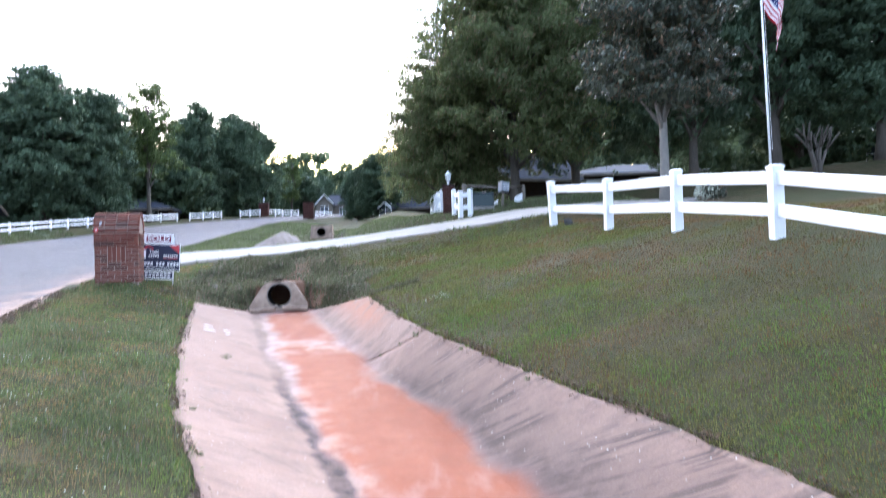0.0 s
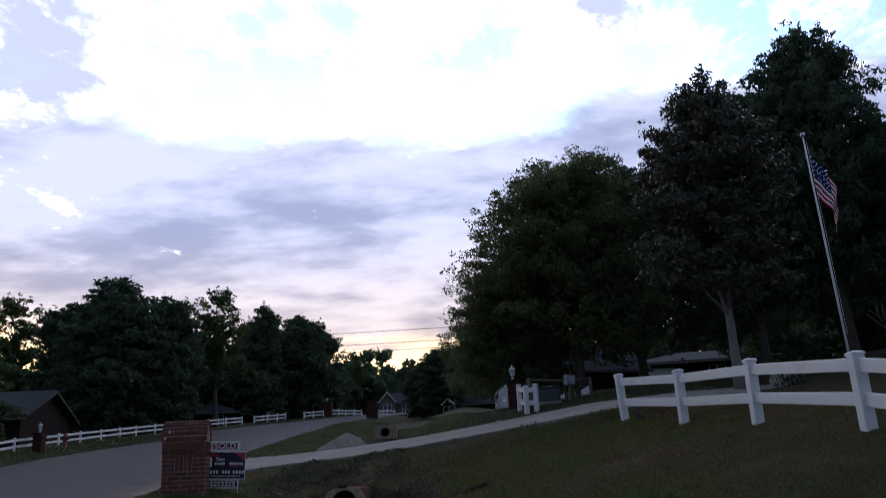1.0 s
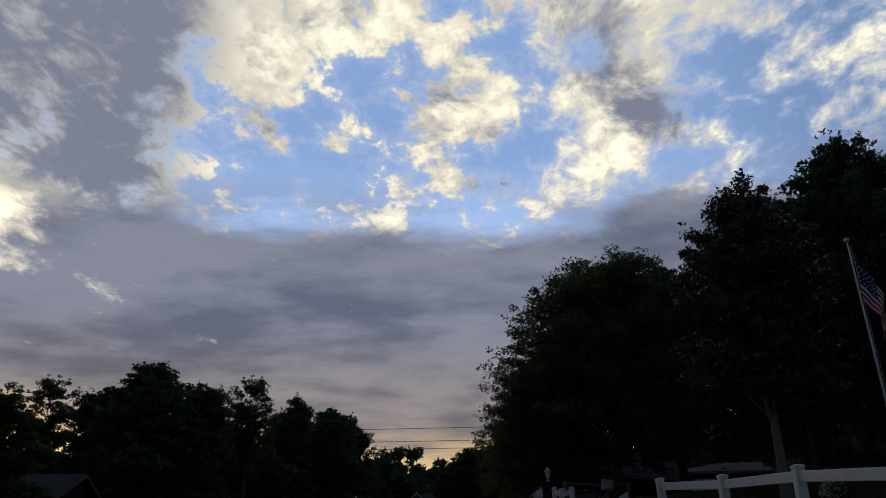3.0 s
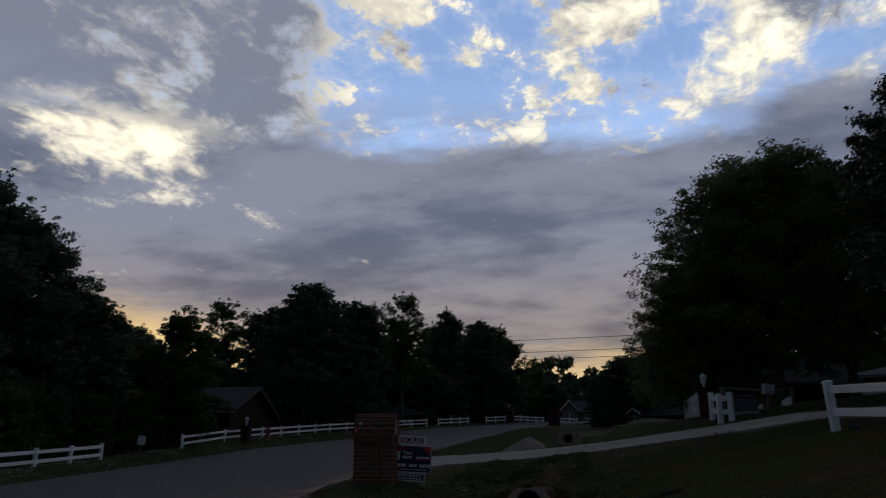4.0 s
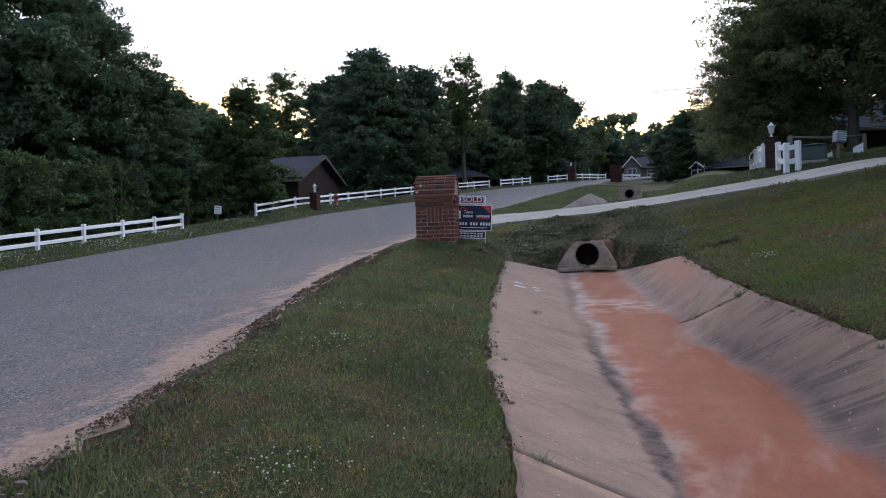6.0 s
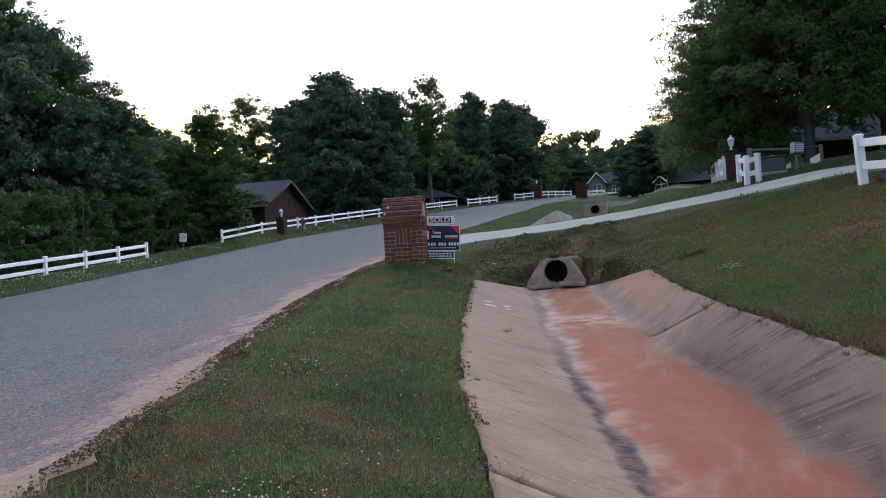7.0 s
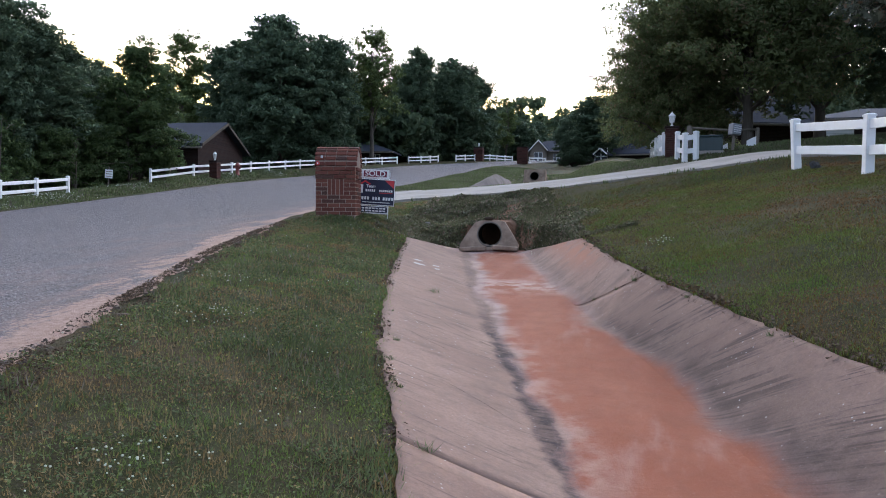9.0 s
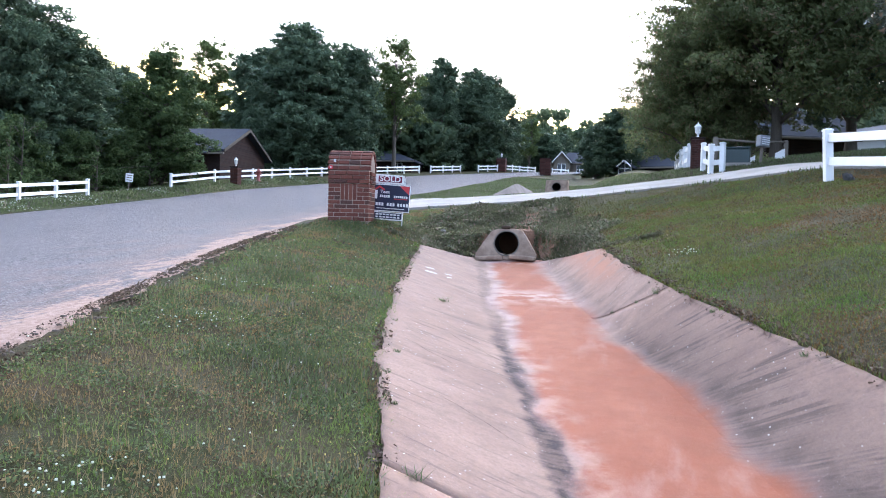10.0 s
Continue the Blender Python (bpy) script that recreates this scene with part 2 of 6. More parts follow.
def m_road(K):
    a, b, c = K.noise(0.16, 5, stretch=(1, 0.35, 1), turn=-0.2), K.noise(2.2, 7, 0.65), K.noise(95, 3, 0.75)
    v = K.voro(88, out="Color")
    sepn = K.nt.nodes.new("ShaderNodeSeparateColor")
    K.nt.links.new(v, sepn.inputs[0])
    rnd = sepn.outputs[0]
    col = K.mix(K.ramp(a, 0.3, 0.7), (0.166, 0.150, 0.160), (0.212, 0.192, 0.200))
    col = K.mix(K.math("MULTIPLY", K.ramp(b, 0.45, 0.72), 0.45), col, (0.145, 0.135, 0.148))
    col = K.mix(K.ramp(rnd, 0.0, 0.60), (0.078, 0.071, 0.078), col)
    col = K.mix(K.math("MULTIPLY", K.ramp(rnd, 0.72, 0.97), 0.8), col, (0.40, 0.37, 0.38))
    col = K.mix(K.math("MULTIPLY", K.ramp(K.noise(0.9, 6, 0.7, (1, 0.3, 1)), 0.58, 0.72), 0.4), col, (0.095, 0.088, 0.095))
    mott = K.noise(13, 6, 0.72)
    col = K.mix(K.math("MULTIPLY", K.ramp(mott, 0.42, 0.66), 0.5), col, K.mix(0.5, col, (0.10, 0.092, 0.10)))
    # pinkish dust and sand washed over the near edge
    edge = K.attr("edge")
    n = K.noise(1.5, 7, 0.68, (1.6, 0.8, 1.0), turn=0.25)
    fine = K.noise(24, 5, 0.7)
    rag = K.math("ADD", n, K.math("MULTIPLY", K.math("SUBTRACT", fine, 0.5), 0.40))
    dust = K.math("SUBTRACT", rag, K.math("MULTIPLY", edge, 0.13))
    col = K.mix(K.math("MULTIPLY", K.ramp(dust, 0.20, 0.54), 0.55), col, (0.27, 0.200, 0.185))
    near = K.math("SUBTRACT", rag, K.math("MULTIPLY", edge, 0.46))
    sand = K.mix(K.ramp(fine, 0.3, 0.7), (0.330, 0.208, 0.168), (0.500, 0.350, 0.290))
    col = K.mix(K.math("MULTIPLY", K.ramp(near, 0.26, 0.40), 0.95), col, sand)
    return col, K.math("ADD", rnd, c), 1.0


def m_lining(K):
    """Ditch lining: warm grey concrete, dark algae low on the banks, run-off streaks, red-orange clay wash along the floor."""
    u = K.attr("across")
    a, b, c, d = K.noise(1.0, 6), K.noise(5.5, 7, 0.65), K.noise(75, 4, 0.72), K.noise(2.6, 7, 0.65)
    run = K.noise(1.0, 7, 0.62, (1.1, 5.0, 1.0), turn=0.30)
    right, low = K.ramp(u, 1.45, 1.55), K.attr("near")
    fine = K.mix(right, K.noise(2.0, 3, 0.55, (0.55, 11.0, 1.0), turn=0.36), K.noise(2.6, 5, 0.60, (0.40, 13.0, 0.3), slant=-0.52))
    streaky = K.mix(right, (0.55, 0.55, 0.55), low)
    grit = K.noise(42, 6, 0.78)
    col = K.mix(K.ramp(a, 0.3, 0.7), (0.246, 0.154, 0.122), (0.332, 0.218, 0.173))
    col = K.mix(K.math("MULTIPLY", K.ramp(b, 0.42, 0.70), 0.50), col, (0.202, 0.136, 0.111))
    col = K.mix(K.math("MULTIPLY", K.ramp(run, 0.52, 0.68), 0.40), col, (0.134, 0.094, 0.079))
    col = K.mix(K.math("MULTIPLY", K.ramp(fine, 0.575, 0.63), K.math("MULTIPLY", K.math("MULTIPLY", K.ramp(d, 0.40, 0.56), streaky), 0.80)), col, (0.075, 0.058, 0.054))
    drag = K.noise(1.6, 4, 0.55, (0.35, 10.0, 0.3), slant=-0.52)
    col = K.mix(K.math("MULTIPLY", K.math("MULTIPLY", K.ramp(drag, 0.52, 0.60), K.ramp(u, 2.0, 2.12)), K.math("MULTIPLY", K.math("MULTIPLY", K.ramp(d, 0.36, 0.56), low), 0.80)), col, (0.075, 0.056, 0.050))
    col = K.mix(K.ramp(grit, 0.36, 0.60), K.mix(0.26, col, (0.09, 0.068, 0.06)), col)
    # dark growth at the foot of both banks
    wob = K.math("ADD", K.math("MULTIPLY", K.math("SUBTRACT", run, 0.5), 0.9), K.math("MULTIPLY", K.math("SUBTRACT", b, 0.5), 0.9))
    soft = K.math("MULTIPLY", K.math("SUBTRACT", d, 0.5), 0.24)
    lf = K.math("MULTIPLY", K.ramp(K.math("ADD", u, soft), 0.85, 0.93), K.ramp(K.math("ADD", u, soft), 1.07, 1.01))
    rt = K.math("MULTIPLY", K.ramp(K.math("ADD", u, K.math("MULTIPLY", wob, -0.75)), 2.50, 2.05), K.ramp(u, 1.80, 2.02))
    near = K.attr("near")
    grime = K.math("ADD", 0.55, K.math("MULTIPLY", K.ramp(K.noise(0.55, 4, 0.5), 0.38, 0.60), 0.5))
    grime = K.math("MULTIPLY", grime, K.math("ADD", 0.35, K.math("MULTIPLY", near, 0.65)))
    lf = K.math("MULTIPLY", lf, K.math("MULTIPLY", K.math("ADD", 0.30, K.math("MULTIPLY", near, 0.70)), K.math("ADD", 0.65, K.math("MULTIPLY", K.ramp(K.math("ADD", b, K.math("MULTIPLY", fine, 0.5)), 0.60, 0.85), 0.45))))
    col = K.mix(K.math("MAXIMUM", lf, K.math("MULTIPLY", rt, K.math("MULTIPLY", grime, K.math("ADD", 0.62, K.math("MULTIPLY", K.ramp(fine, 0.46, 0.60), 0.55))))), col, (0.052, 0.037, 0.037))
    # right bank darker overall along its near stretch, fading towards the rim
    right_tone = K.math("MULTIPLY", K.math("MULTIPLY", K.ramp(u, 1.95, 2.1), K.ramp(K.math("ADD", u, wob), 3.1, 2.3)), K.math("MULTIPLY", near, 0.52))
    col = K.mix(right_tone, col, (0.098, 0.072, 0.063))
    # pale grit
    col = K.mix(K.math("MULTIPLY", K.ramp(c, 0.62, 0.76), 0.6), col, (0.46, 0.41, 0.39))
    col = K.mix(K.math("MULTIPLY", K.ramp(K.voro(17), 0.13, 0.06), K.ramp(d, 0.44, 0.56)), col, (0.52, 0.48, 0.45))
    # clay wash
    sh = K.math("ADD", u, K.math("MULTIPLY", K.math("SUBTRACT", K.noise(0.75, 5, 0.55), 0.5), 0.8))
    sh = K.math("ADD", sh, K.math("MULTIPLY", K.math("SUBTRACT", grit, 0.5), 0.12))
    silt = K.math("MULTIPLY", K.ramp(sh, 0.93, 1.07), K.ramp(sh, 2.28, 1.92))
    clay = K.mix(K.ramp(K.noise(0.8, 6, 0.6, (1.6, 0.5, 1.0)), 0.33, 0.68), (0.234, 0.070, 0.037), (0.300, 0.108, 0.064))
    pale = K.math("MAXIMUM", K.math("MULTIPLY", K.ramp(K.noise(1.5, 7, 0.60, (1.7, 0.45, 1), turn=0.25), 0.52, 0.72), 0.26), K.math("MULTIPLY", K.attr("pale"), K.ramp(d, 0.40, 0.58)))
    clay = K.mix(pale, clay, (0.48, 0.345, 0.310))
    clay = K.mix(K.math("MULTIPLY", K.math("MULTIPLY", K.ramp(sh, 0.93, 1.05), K.ramp(sh, 1.30, 1.10)), K.math("MULTIPLY", K.ramp(d, 0.40, 0.60), 0.6)), clay, (0.42, 0.27, 0.225))
    clay = K.mix(K.math("MULTIPLY", K.ramp(b, 0.40, 0.66), 0.45), clay, (0.215, 0.078, 0.045))
    clay = K.mix(K.math("MULTIPLY", K.ramp(c, 0.60, 0.74), 0.35), clay, (0.46, 0.28, 0.21))
    # towards the pipe the red core narrows between washed-out margins
    away = K.math("SUBTRACT", 1.0, near)
    core = K.math("MULTIPLY", K.ramp(K.math("SUBTRACT", sh, K.math("MULTIPLY", away, 0.12)), 0.93, 1.12), K.ramp(K.math("ADD", sh, K.math("MULTIPLY", away, 0.10)), 2.28, 1.95))
    clay = K.mix(core, K.mix(K.ramp(d, 0.4, 0.6), (0.250, 0.165, 0.148), (0.370, 0.265, 0.240)), clay)
    col = K.mix(K.math("MULTIPLY", silt, 0.93), col, clay)
    # faint clay stain up the right bank near the top end
    col = K.mix(K.math("MULTIPLY", K.attr("stain"), K.ramp(d, 0.34, 0.56)), col, (0.37, 0.160, 0.100))
    return col, K.math("ADD", K.math("MULTIPLY", b, 1.6), K.math("MULTIPLY", K.math("ADD", c, grit), 0.5)), 0.28


def m_drive(K):
    a, b = K.noise(1.3, 6), K.noise(40, 4)
    return K.mix(K.ramp(a, 0.3, 0.7), (0.245, 0.222, 0.202), (0.330, 0.302, 0.280)), b, 0.3


def m_brick(K):
    r, a = K.random(), K.noise(60, 5, local=False)
    col = K.mix(r, (0.112, 0.038, 0.030), (0.185, 0.069, 0.050))
    col = K.mix(K.ramp(K.math("FRACT", K.math("MULTIPLY", r, 7.3)), 0.75, 0.95), col, (0.085, 0.045, 0.038))
    return K.mix(K.math("MULTIPLY", K.ramp(a, 0.5, 0.75), 0.35), col, (0.26, 0.155, 0.12)), a, 0.4


def m_mortar(K):
    a = K.noise(80, 4)
    return K.mix(a, (0.26, 0.195, 0.160), (0.36, 0.28, 0.235)), a, 0.5


def m_brickwall(K):
    n = K.nt.nodes.new("ShaderNodeTexBrick")
    m = K.nt.nodes.new("ShaderNodeMapping")
    K.put(K.tc.outputs["Object"], m.inputs[0])
    m.inputs["Rotation"].default_value = (radians(90), 0, 0)
    K.nt.links.new(m.outputs[0], n.inputs["Vector"])
    n.inputs["Color1"].default_value, n.inputs["Color2"].default_value = (0.022, 0.013, 0.012, 1), (0.034, 0.019, 0.016, 1)
    n.inputs["Mortar"].default_value = (0.036, 0.030, 0.028, 1)
    n.inputs["Scale"].default_value = 1.0
    n.inputs["Brick Width"].default_value, n.inputs["Row Height"].default_value, n.inputs["Mortar Size"].default_value = 0.21, 0.068, 0.008
    return n.outputs["Color"], n.outputs["Fac"], -0.3


def m_vinyl(K):
    a, b = K.noise(2.5, 5), K.noise(30, 4)
    col = K.mix(K.ramp(a, 0.45, 0.75), (0.80, 0.80, 0.80), (0.70, 0.70, 0.69))
    return K.mix(K.math("MULTIPLY", K.ramp(b, 0.6, 0.8), 0.3), col, (0.52, 0.52, 0.47)), b, 0.05


def leaf_like(dark, light, accent=None):
    def build(K):
        r, a = K.island(), K.noise(0.5, 3)
        col = K.mix(r, dark, light)
        col = K.mix(K.math("MULTIPLY", K.ramp(a, 0.4, 0.65), 0.5), col, tuple(0.6 * c for c in dark))
        if accent:
            col = K.mix(K.ramp(K.math("FRACT", K.math("MULTIPLY", r, 9.7)), 0.86, 0.9), col, accent)
        return (col,)
    return build


def plain(col, var=0.12, scale=8.0):
    def build(K):
        a = K.noise(scale, 5, local=True)
        return K.mix(a, tuple(c * (1 - var) for c in col), tuple(min(1, c * (1 + var)) for c in col)), a, 0.1
    return build


def leaf_material(name, dark, light, accent=None, rough=0.6, through=0.35, build=None):
    """Leaves: diffuse with light passing through the blade."""
    m = material(name, build or leaf_like(dark, light, accent), rough)
    nt = m.node_tree
    b = nt.nodes["Principled BSDF"]
    t = nt.nodes.new("ShaderNodeBsdfTranslucent")
    nt.links.new(b.inputs["Base Color"].links[0].from_socket, t.inputs["Color"])
    mx = nt.nodes.new("ShaderNodeMixShader")
    mx.inputs[0].default_value = through
    nt.links.new(b.outputs[0], mx.inputs[1])
    nt.links.new(t.outputs[0], mx.inputs[2])
    nt.links.new(mx.outputs[0], nt.nodes["Material Output"].inputs[0])
    return m


def m_bark(K):
    a = K.noise(6, 6, 0.65, (3, 3, 0.5))
    return K.mix(a, (0.05, 0.042, 0.035), (0.15, 0.13, 0.11)), a, 1.0


def m_bark_pale(K):
    a = K.noise(5, 6, 0.65, (2, 2, 0.7))
    return K.mix(a, (0.15, 0.14, 0.125), (0.28, 0.26, 0.235)), a, 0.6


def m_shingle(K):
    a, b = K.noise(0.8, 4, local=True), K.noise(5, 4, 0.6, (1, 1, 6), local=True)
    col = K.mix(a, (0.032, 0.037, 0.052), (0.050, 0.056, 0.075))
    return K.mix(K.math("MULTIPLY", K.ramp(b, 0.5, 0.7), 0.5), col, (0.032, 0.033, 0.042)), b, 0.6


MAT = {
    "ground": material("turf_soil", m_ground), "road": material("asphalt", m_road, 0.85), 
    "concrete": material("ditch_lining", m_lining, 0.85),
    "drive": material("drive_concrete", m_drive, 0.85), "brick": material("brick", m_brick, 0.85),
    # pillar brick and mortar carry the pillars' shade as a darker colour
    "mortar": material("mortar", m_mortar, 0.95), "shaded_mortar": material("shaded_mortar", plain((0.085, 0.062, 0.055), 0.25), 0.95),
    "shaded_brick": material("shaded_brick", lambda K: (K.mix(K.random(), (0.045, 0.020, 0.017), (0.085, 0.036, 0.029)), K.noise(60, 5), 0.4), 0.9), "dull_metal": material("dull_metal", plain((0.20, 0.21, 0.23), 0.25), 0.55, 0.3), "brickwall": material("brick_wall", m_brickwall, 0.9),
    "vinyl": material("white_vinyl", m_vinyl, 0.45), "bark": material("bark", m_bark, 0.95), "bark_pale": material("pale_bark", m_bark_pale, 0.9),
    "shingle": material("shingle", m_shingle, 0.9),
    "oak": leaf_material("oak_leaf", (0.070, 0.108, 0.066), (0.130, 0.184, 0.110), through=0.28),
    "lime": leaf_material("light_leaf", (0.075, 0.110, 0.040), (0.140, 0.185, 0.068), through=0.25),
    "feather": leaf_material("feathery_leaf", (0.100, 0.124, 0.054), (0.188, 0.222, 0.100), (0.20, 0.160, 0.095), through=0.40),
    "magnolia": leaf_material("magnolia_leaf", (0.050, 0.062, 0.046), (0.158, 0.170, 0.122), (0.24, 0.165, 0.115), 0.28, 0.12),
    "shrub": leaf_material("shrub_leaf", (0.056, 0.090, 0.036), (0.110, 0.155, 0.060)),
    "far": leaf_material("far_leaf", (0.070, 0.104, 0.058), (0.122, 0.162, 0.084)),
    "blade": leaf_material("grass_blade", None, None, build=lambda K: m_grass(K, (0.172, 0.212, 0.064), (0.350, 0.214, 0.108), 0.85)),
    "lush": leaf_material("lush_blade", None, None, build=lambda K: m_grass(K, (0.128, 0.168, 0.046), (0.21, 0.16, 0.068), 0.50)),
    "lawn": leaf_material("lawn_blade", None, None, build=lambda K: m_grass(K, (0.118, 0.104, 0.026), (0.185, 0.100, 0.040), 0.95, 0.75)),
    "clover_leaf": leaf_material("clover_leaf", (0.078, 0.110, 0.044), (0.150, 0.186, 0.078), (0.26, 0.19, 0.085)),
    "crumb": leaf_material("dead_leaf", (0.060, 0.042, 0.030), (0.16, 0.11, 0.075)),
    "old_concrete": material("old_concrete", lambda K: (K.mix(K.ramp(K.noise(1.6, 7, 0.65), 0.35, 0.65), (0.135, 0.112, 0.105), (0.205, 0.172, 0.160)), K.noise(30, 5), 0.5), 0.95),
    "crack": material("crack_dirt", plain((0.060, 0.042, 0.030), 0.3), 0.95), "road_paint": material("worn_paint", plain((0.46, 0.43, 0.40), 0.3, 40.0), 0.8),
    "weed": leaf_material("weed_leaf", (0.095, 0.122, 0.056), (0.170, 0.195, 0.090), (0.19, 0.165, 0.13)),
    "bank": leaf_material("bank_weed_leaf", (0.096, 0.100, 0.056), (0.178, 0.180, 0.098), (0.24, 0.17, 0.14)),
    "asphalt_chip": material("asphalt_chip", plain((0.110, 0.088, 0.075), 0.4, 30.0), 0.9),
    "dry": leaf_material("dry_stalk", (0.22, 0.165, 0.085), (0.36, 0.27, 0.15)),
    "clover": material("clover_white", plain((0.60, 0.62, 0.52), 0.25, 60.0), 0.9), "yellow": material("petal_yellow", plain((0.50, 0.40, 0.13)), 0.8),
    "metal": material("galvanised", plain((0.55, 0.56, 0.58)), 0.35, 0.8), "black": material("black_iron", plain((0.02, 0.02, 0.022)), 0.5),
    # the pipe entry is near black to hold the darkness of the bore
    "pipe": material("pipe_bore_shade", plain((0.022, 0.019, 0.017), 0.3), 0.9), "navy": material("sign_navy", plain((0.010, 0.014, 0.044), 0.05), 0.45),
    "maroon": material("sign_maroon", plain((0.17, 0.016, 0.045), 0.05), 0.4), "red": material("sign_red", plain((0.52, 0.035, 0.045), 0.05), 0.4), "white": material("paint_white", plain((0.78, 0.78, 0.78), 0.04), 0.45),
    "glass": material("dark_glass", plain((0.03, 0.035, 0.045), 0.1), 0.08), "green_box": material("green_paint", plain((0.030, 0.050, 0.052)), 0.5),
    "wood": material("grey_wood", plain((0.19, 0.165, 0.14), 0.3), 0.9), "flag_red": material("flag_red", plain((0.42, 0.012, 0.030), 0.1), 0.8), "canton": material("flag_blue", plain((0.02, 0.03, 0.12), 0.1), 0.8),
    "lampglass": material("lamp_glass", plain((0.62, 0.64, 0.62), 0.1), 0.2), "tan": material("tan_siding", plain((0.42, 0.34, 0.24), 0.1), 0.8),
    "hydrant": material("hydrant_red", plain((0.22, 0.05, 0.045), 0.2), 0.5), "rock": material("dark_rock", plain((0.06, 0.06, 0.065), 0.4), 0.8),
}


# ---- mesh helpers ----
def mesh_ob(name, verts, faces, mat, parent=None, smooth=False, label="", mats=None, idx=None):
    me = bpy.data.meshes.new(name)
    me.from_pydata([tuple(v) for v in verts], [], [tuple(f) for f in faces])
    for m in mats or [mat]:
        me.materials.append(MAT[m])
    if idx is not None:
        me.polygons.foreach_set("material_index", idx)
    if smooth:
        me.polygons.foreach_set("use_smooth", [True] * len(me.polygons))
    ob = new(name, me)
    if parent:
        ob.parent = parent
    if label:
        ob["label"] = label
    return ob


def part(name, bm, mat, parent=None, label="", smooth=False):
    me = bpy.data.meshes.new(name)
    bm.to_mesh(me)
    bm.free()
    me.materials.append(MAT[mat])
    if smooth:
        me.polygons.foreach_set("use_smooth", [True] * len(me.polygons))
    ob = new(name, me)
    if parent:
        ob.parent = parent
    if label:
        ob["label"] = label
    return ob


def box(size, at=(0, 0, 0), bevel=0.0, turn=None):
    bm = bmesh.new()
    bmesh.ops.create_cube(bm, size=1)
    bmesh.ops.scale(bm, vec=size, verts=bm.verts)
    if bevel:
        bmesh.ops.bevel(bm, geom=list(bm.edges), offset=bevel, segments=1, affect="EDGES")
    if turn is not None:
        bmesh.ops.transform(bm, matrix=turn, verts=bm.verts)
    bmesh.ops.translate(bm, vec=at, verts=bm.verts)
    return bm


def lathe(profile, n=16, at=(0, 0, 0)):
    """A turned body from (radius, height) pairs."""
    bm = bmesh.new()
    rings = [[bm.verts.new((r * math.cos(2 * math.pi * i / n) + at[0], r * math.sin(2 * math.pi * i / n) + at[1], h + at[2])) for i in range(n)] for r, h in profile]
    for a, b in zip(rings, rings[1:]):
        for i in range(n):
            bm.faces.new((a[i], a[(i + 1) % n], b[(i + 1) % n], b[i]))
    bm.faces.new(rings[0][::-1])
    bm.faces.new(rings[-1])
    return bm


def prism(outline, depth, axis="y"):
    """Extrudes an outline of (a, b) in the xz plane along y by depth, centred."""
    bm = bmesh.new()
    f = [bm.verts.new((a, -depth / 2, b)) for a, b in outline]
    k = [bm.verts.new((a, depth / 2, b)) for a, b in outline]
    bm.faces.new(f)
    bm.faces.new(k[::-1])
    n = len(f)
    for i in range(n):
        bm.faces.new((f[(i + 1) % n], f[i], k[i], k[(i + 1) % n]))
    bmesh.ops.recalc_face_normals(bm, faces=bm.faces)
    return bm


def thing(name, m, label, category, group="", kind=""):
    e = new(name)
    e.matrix_world = m
    return tagged(e, label, category, group, kind)


def tube(path, radii, n=7):
    """Vertices and faces of a tapered tube along a path."""
    verts, faces = [], []
    for i, p in enumerate(path):
        d = (path[min(i + 1, len(path) - 1)] - path[max(i - 1, 0)]).normalized()
        s = d.cross(Vector((0.31, 0.95, 0.05))).normalized()
        u = d.cross(s)
        verts += [p + radii[i] * (math.cos(2 * math.pi * k / n) * s + math.sin(2 * math.pi * k / n) * u) for k in range(n)]
    for i in range(len(path) - 1):
        for k in range(n):
            a, b = i * n + k, i * n + (k + 1) % n
            faces.append((a, b, b + n, a + n))
    faces.append(tuple(range(n))[::-1])
    faces.append(tuple(range((len(path) - 1) * n, len(path) * n)))
    return verts, faces


def quads_mesh(name, verts, mat, per=4):
    """A mesh of separate small faces from an array of corners (count, per, 3)."""
    count = len(verts)
    me = bpy.data.meshes.new(name)
    me.vertices.add(count * per)
    me.vertices.foreach_set("co", np.ascontiguousarray(verts, dtype=np.float32).ravel())
    me.loops.add(count * per)
    me.loops.foreach_set("vertex_index", np.arange(count * per, dtype=np.int32))
    me.polygons.add(count)
    me.polygons.foreach_set("loop_start", np.arange(0, count * per, per, dtype=np.int32))
    me.update()
    me.validate()
    me.materials.append(MAT[mat])
    return me


# ---- the lie of the land ----
def ss(a, b, v):
    t = np.clip((np.asarray(v, float) - a) / (b - a), 0, 1)
    return t * t * (3 - 2 * t)


def climb(y):
    y = np.asarray(y, float)
    return 0.095 * np.clip(y, -12, 80) + 0.02 * np.maximum(y - 80, 0).clip(0, 120) + 0.015 * np.minimum(y + 12, 0).clip(-60, 0)


def road_near(y):
    return np.interp(y, [-60, -8, 4, 6.6, 9, 12, 15, 27, 36, 47, 56, 63, 70, 80, 95], [11.5, -0.9, -3.25, -4.06, -4.85, -5.55, -6.0, -7.9, -9.4, -10.4, -10.3, -9.4, -7.6, -3.0, 8.0])


def road_far(y):
    return road_near(y - 1.2) - np.interp(y, [-60, 10, 26, 36, 80], [10.4, 10.6, 11.0, 10.6, 9.0])


def road_z(x, y):
    dip = np.interp(y, [25, 36, 50, 58, 66, 82], [0.0, 0.34, 0.40, 0.22, 0.18, 0.16])
    return climb(y) - 0.08 - dip + np.interp(y, [25, 36], [0.040, 0.010]) * np.maximum(np.asarray(x) + 5, -22)


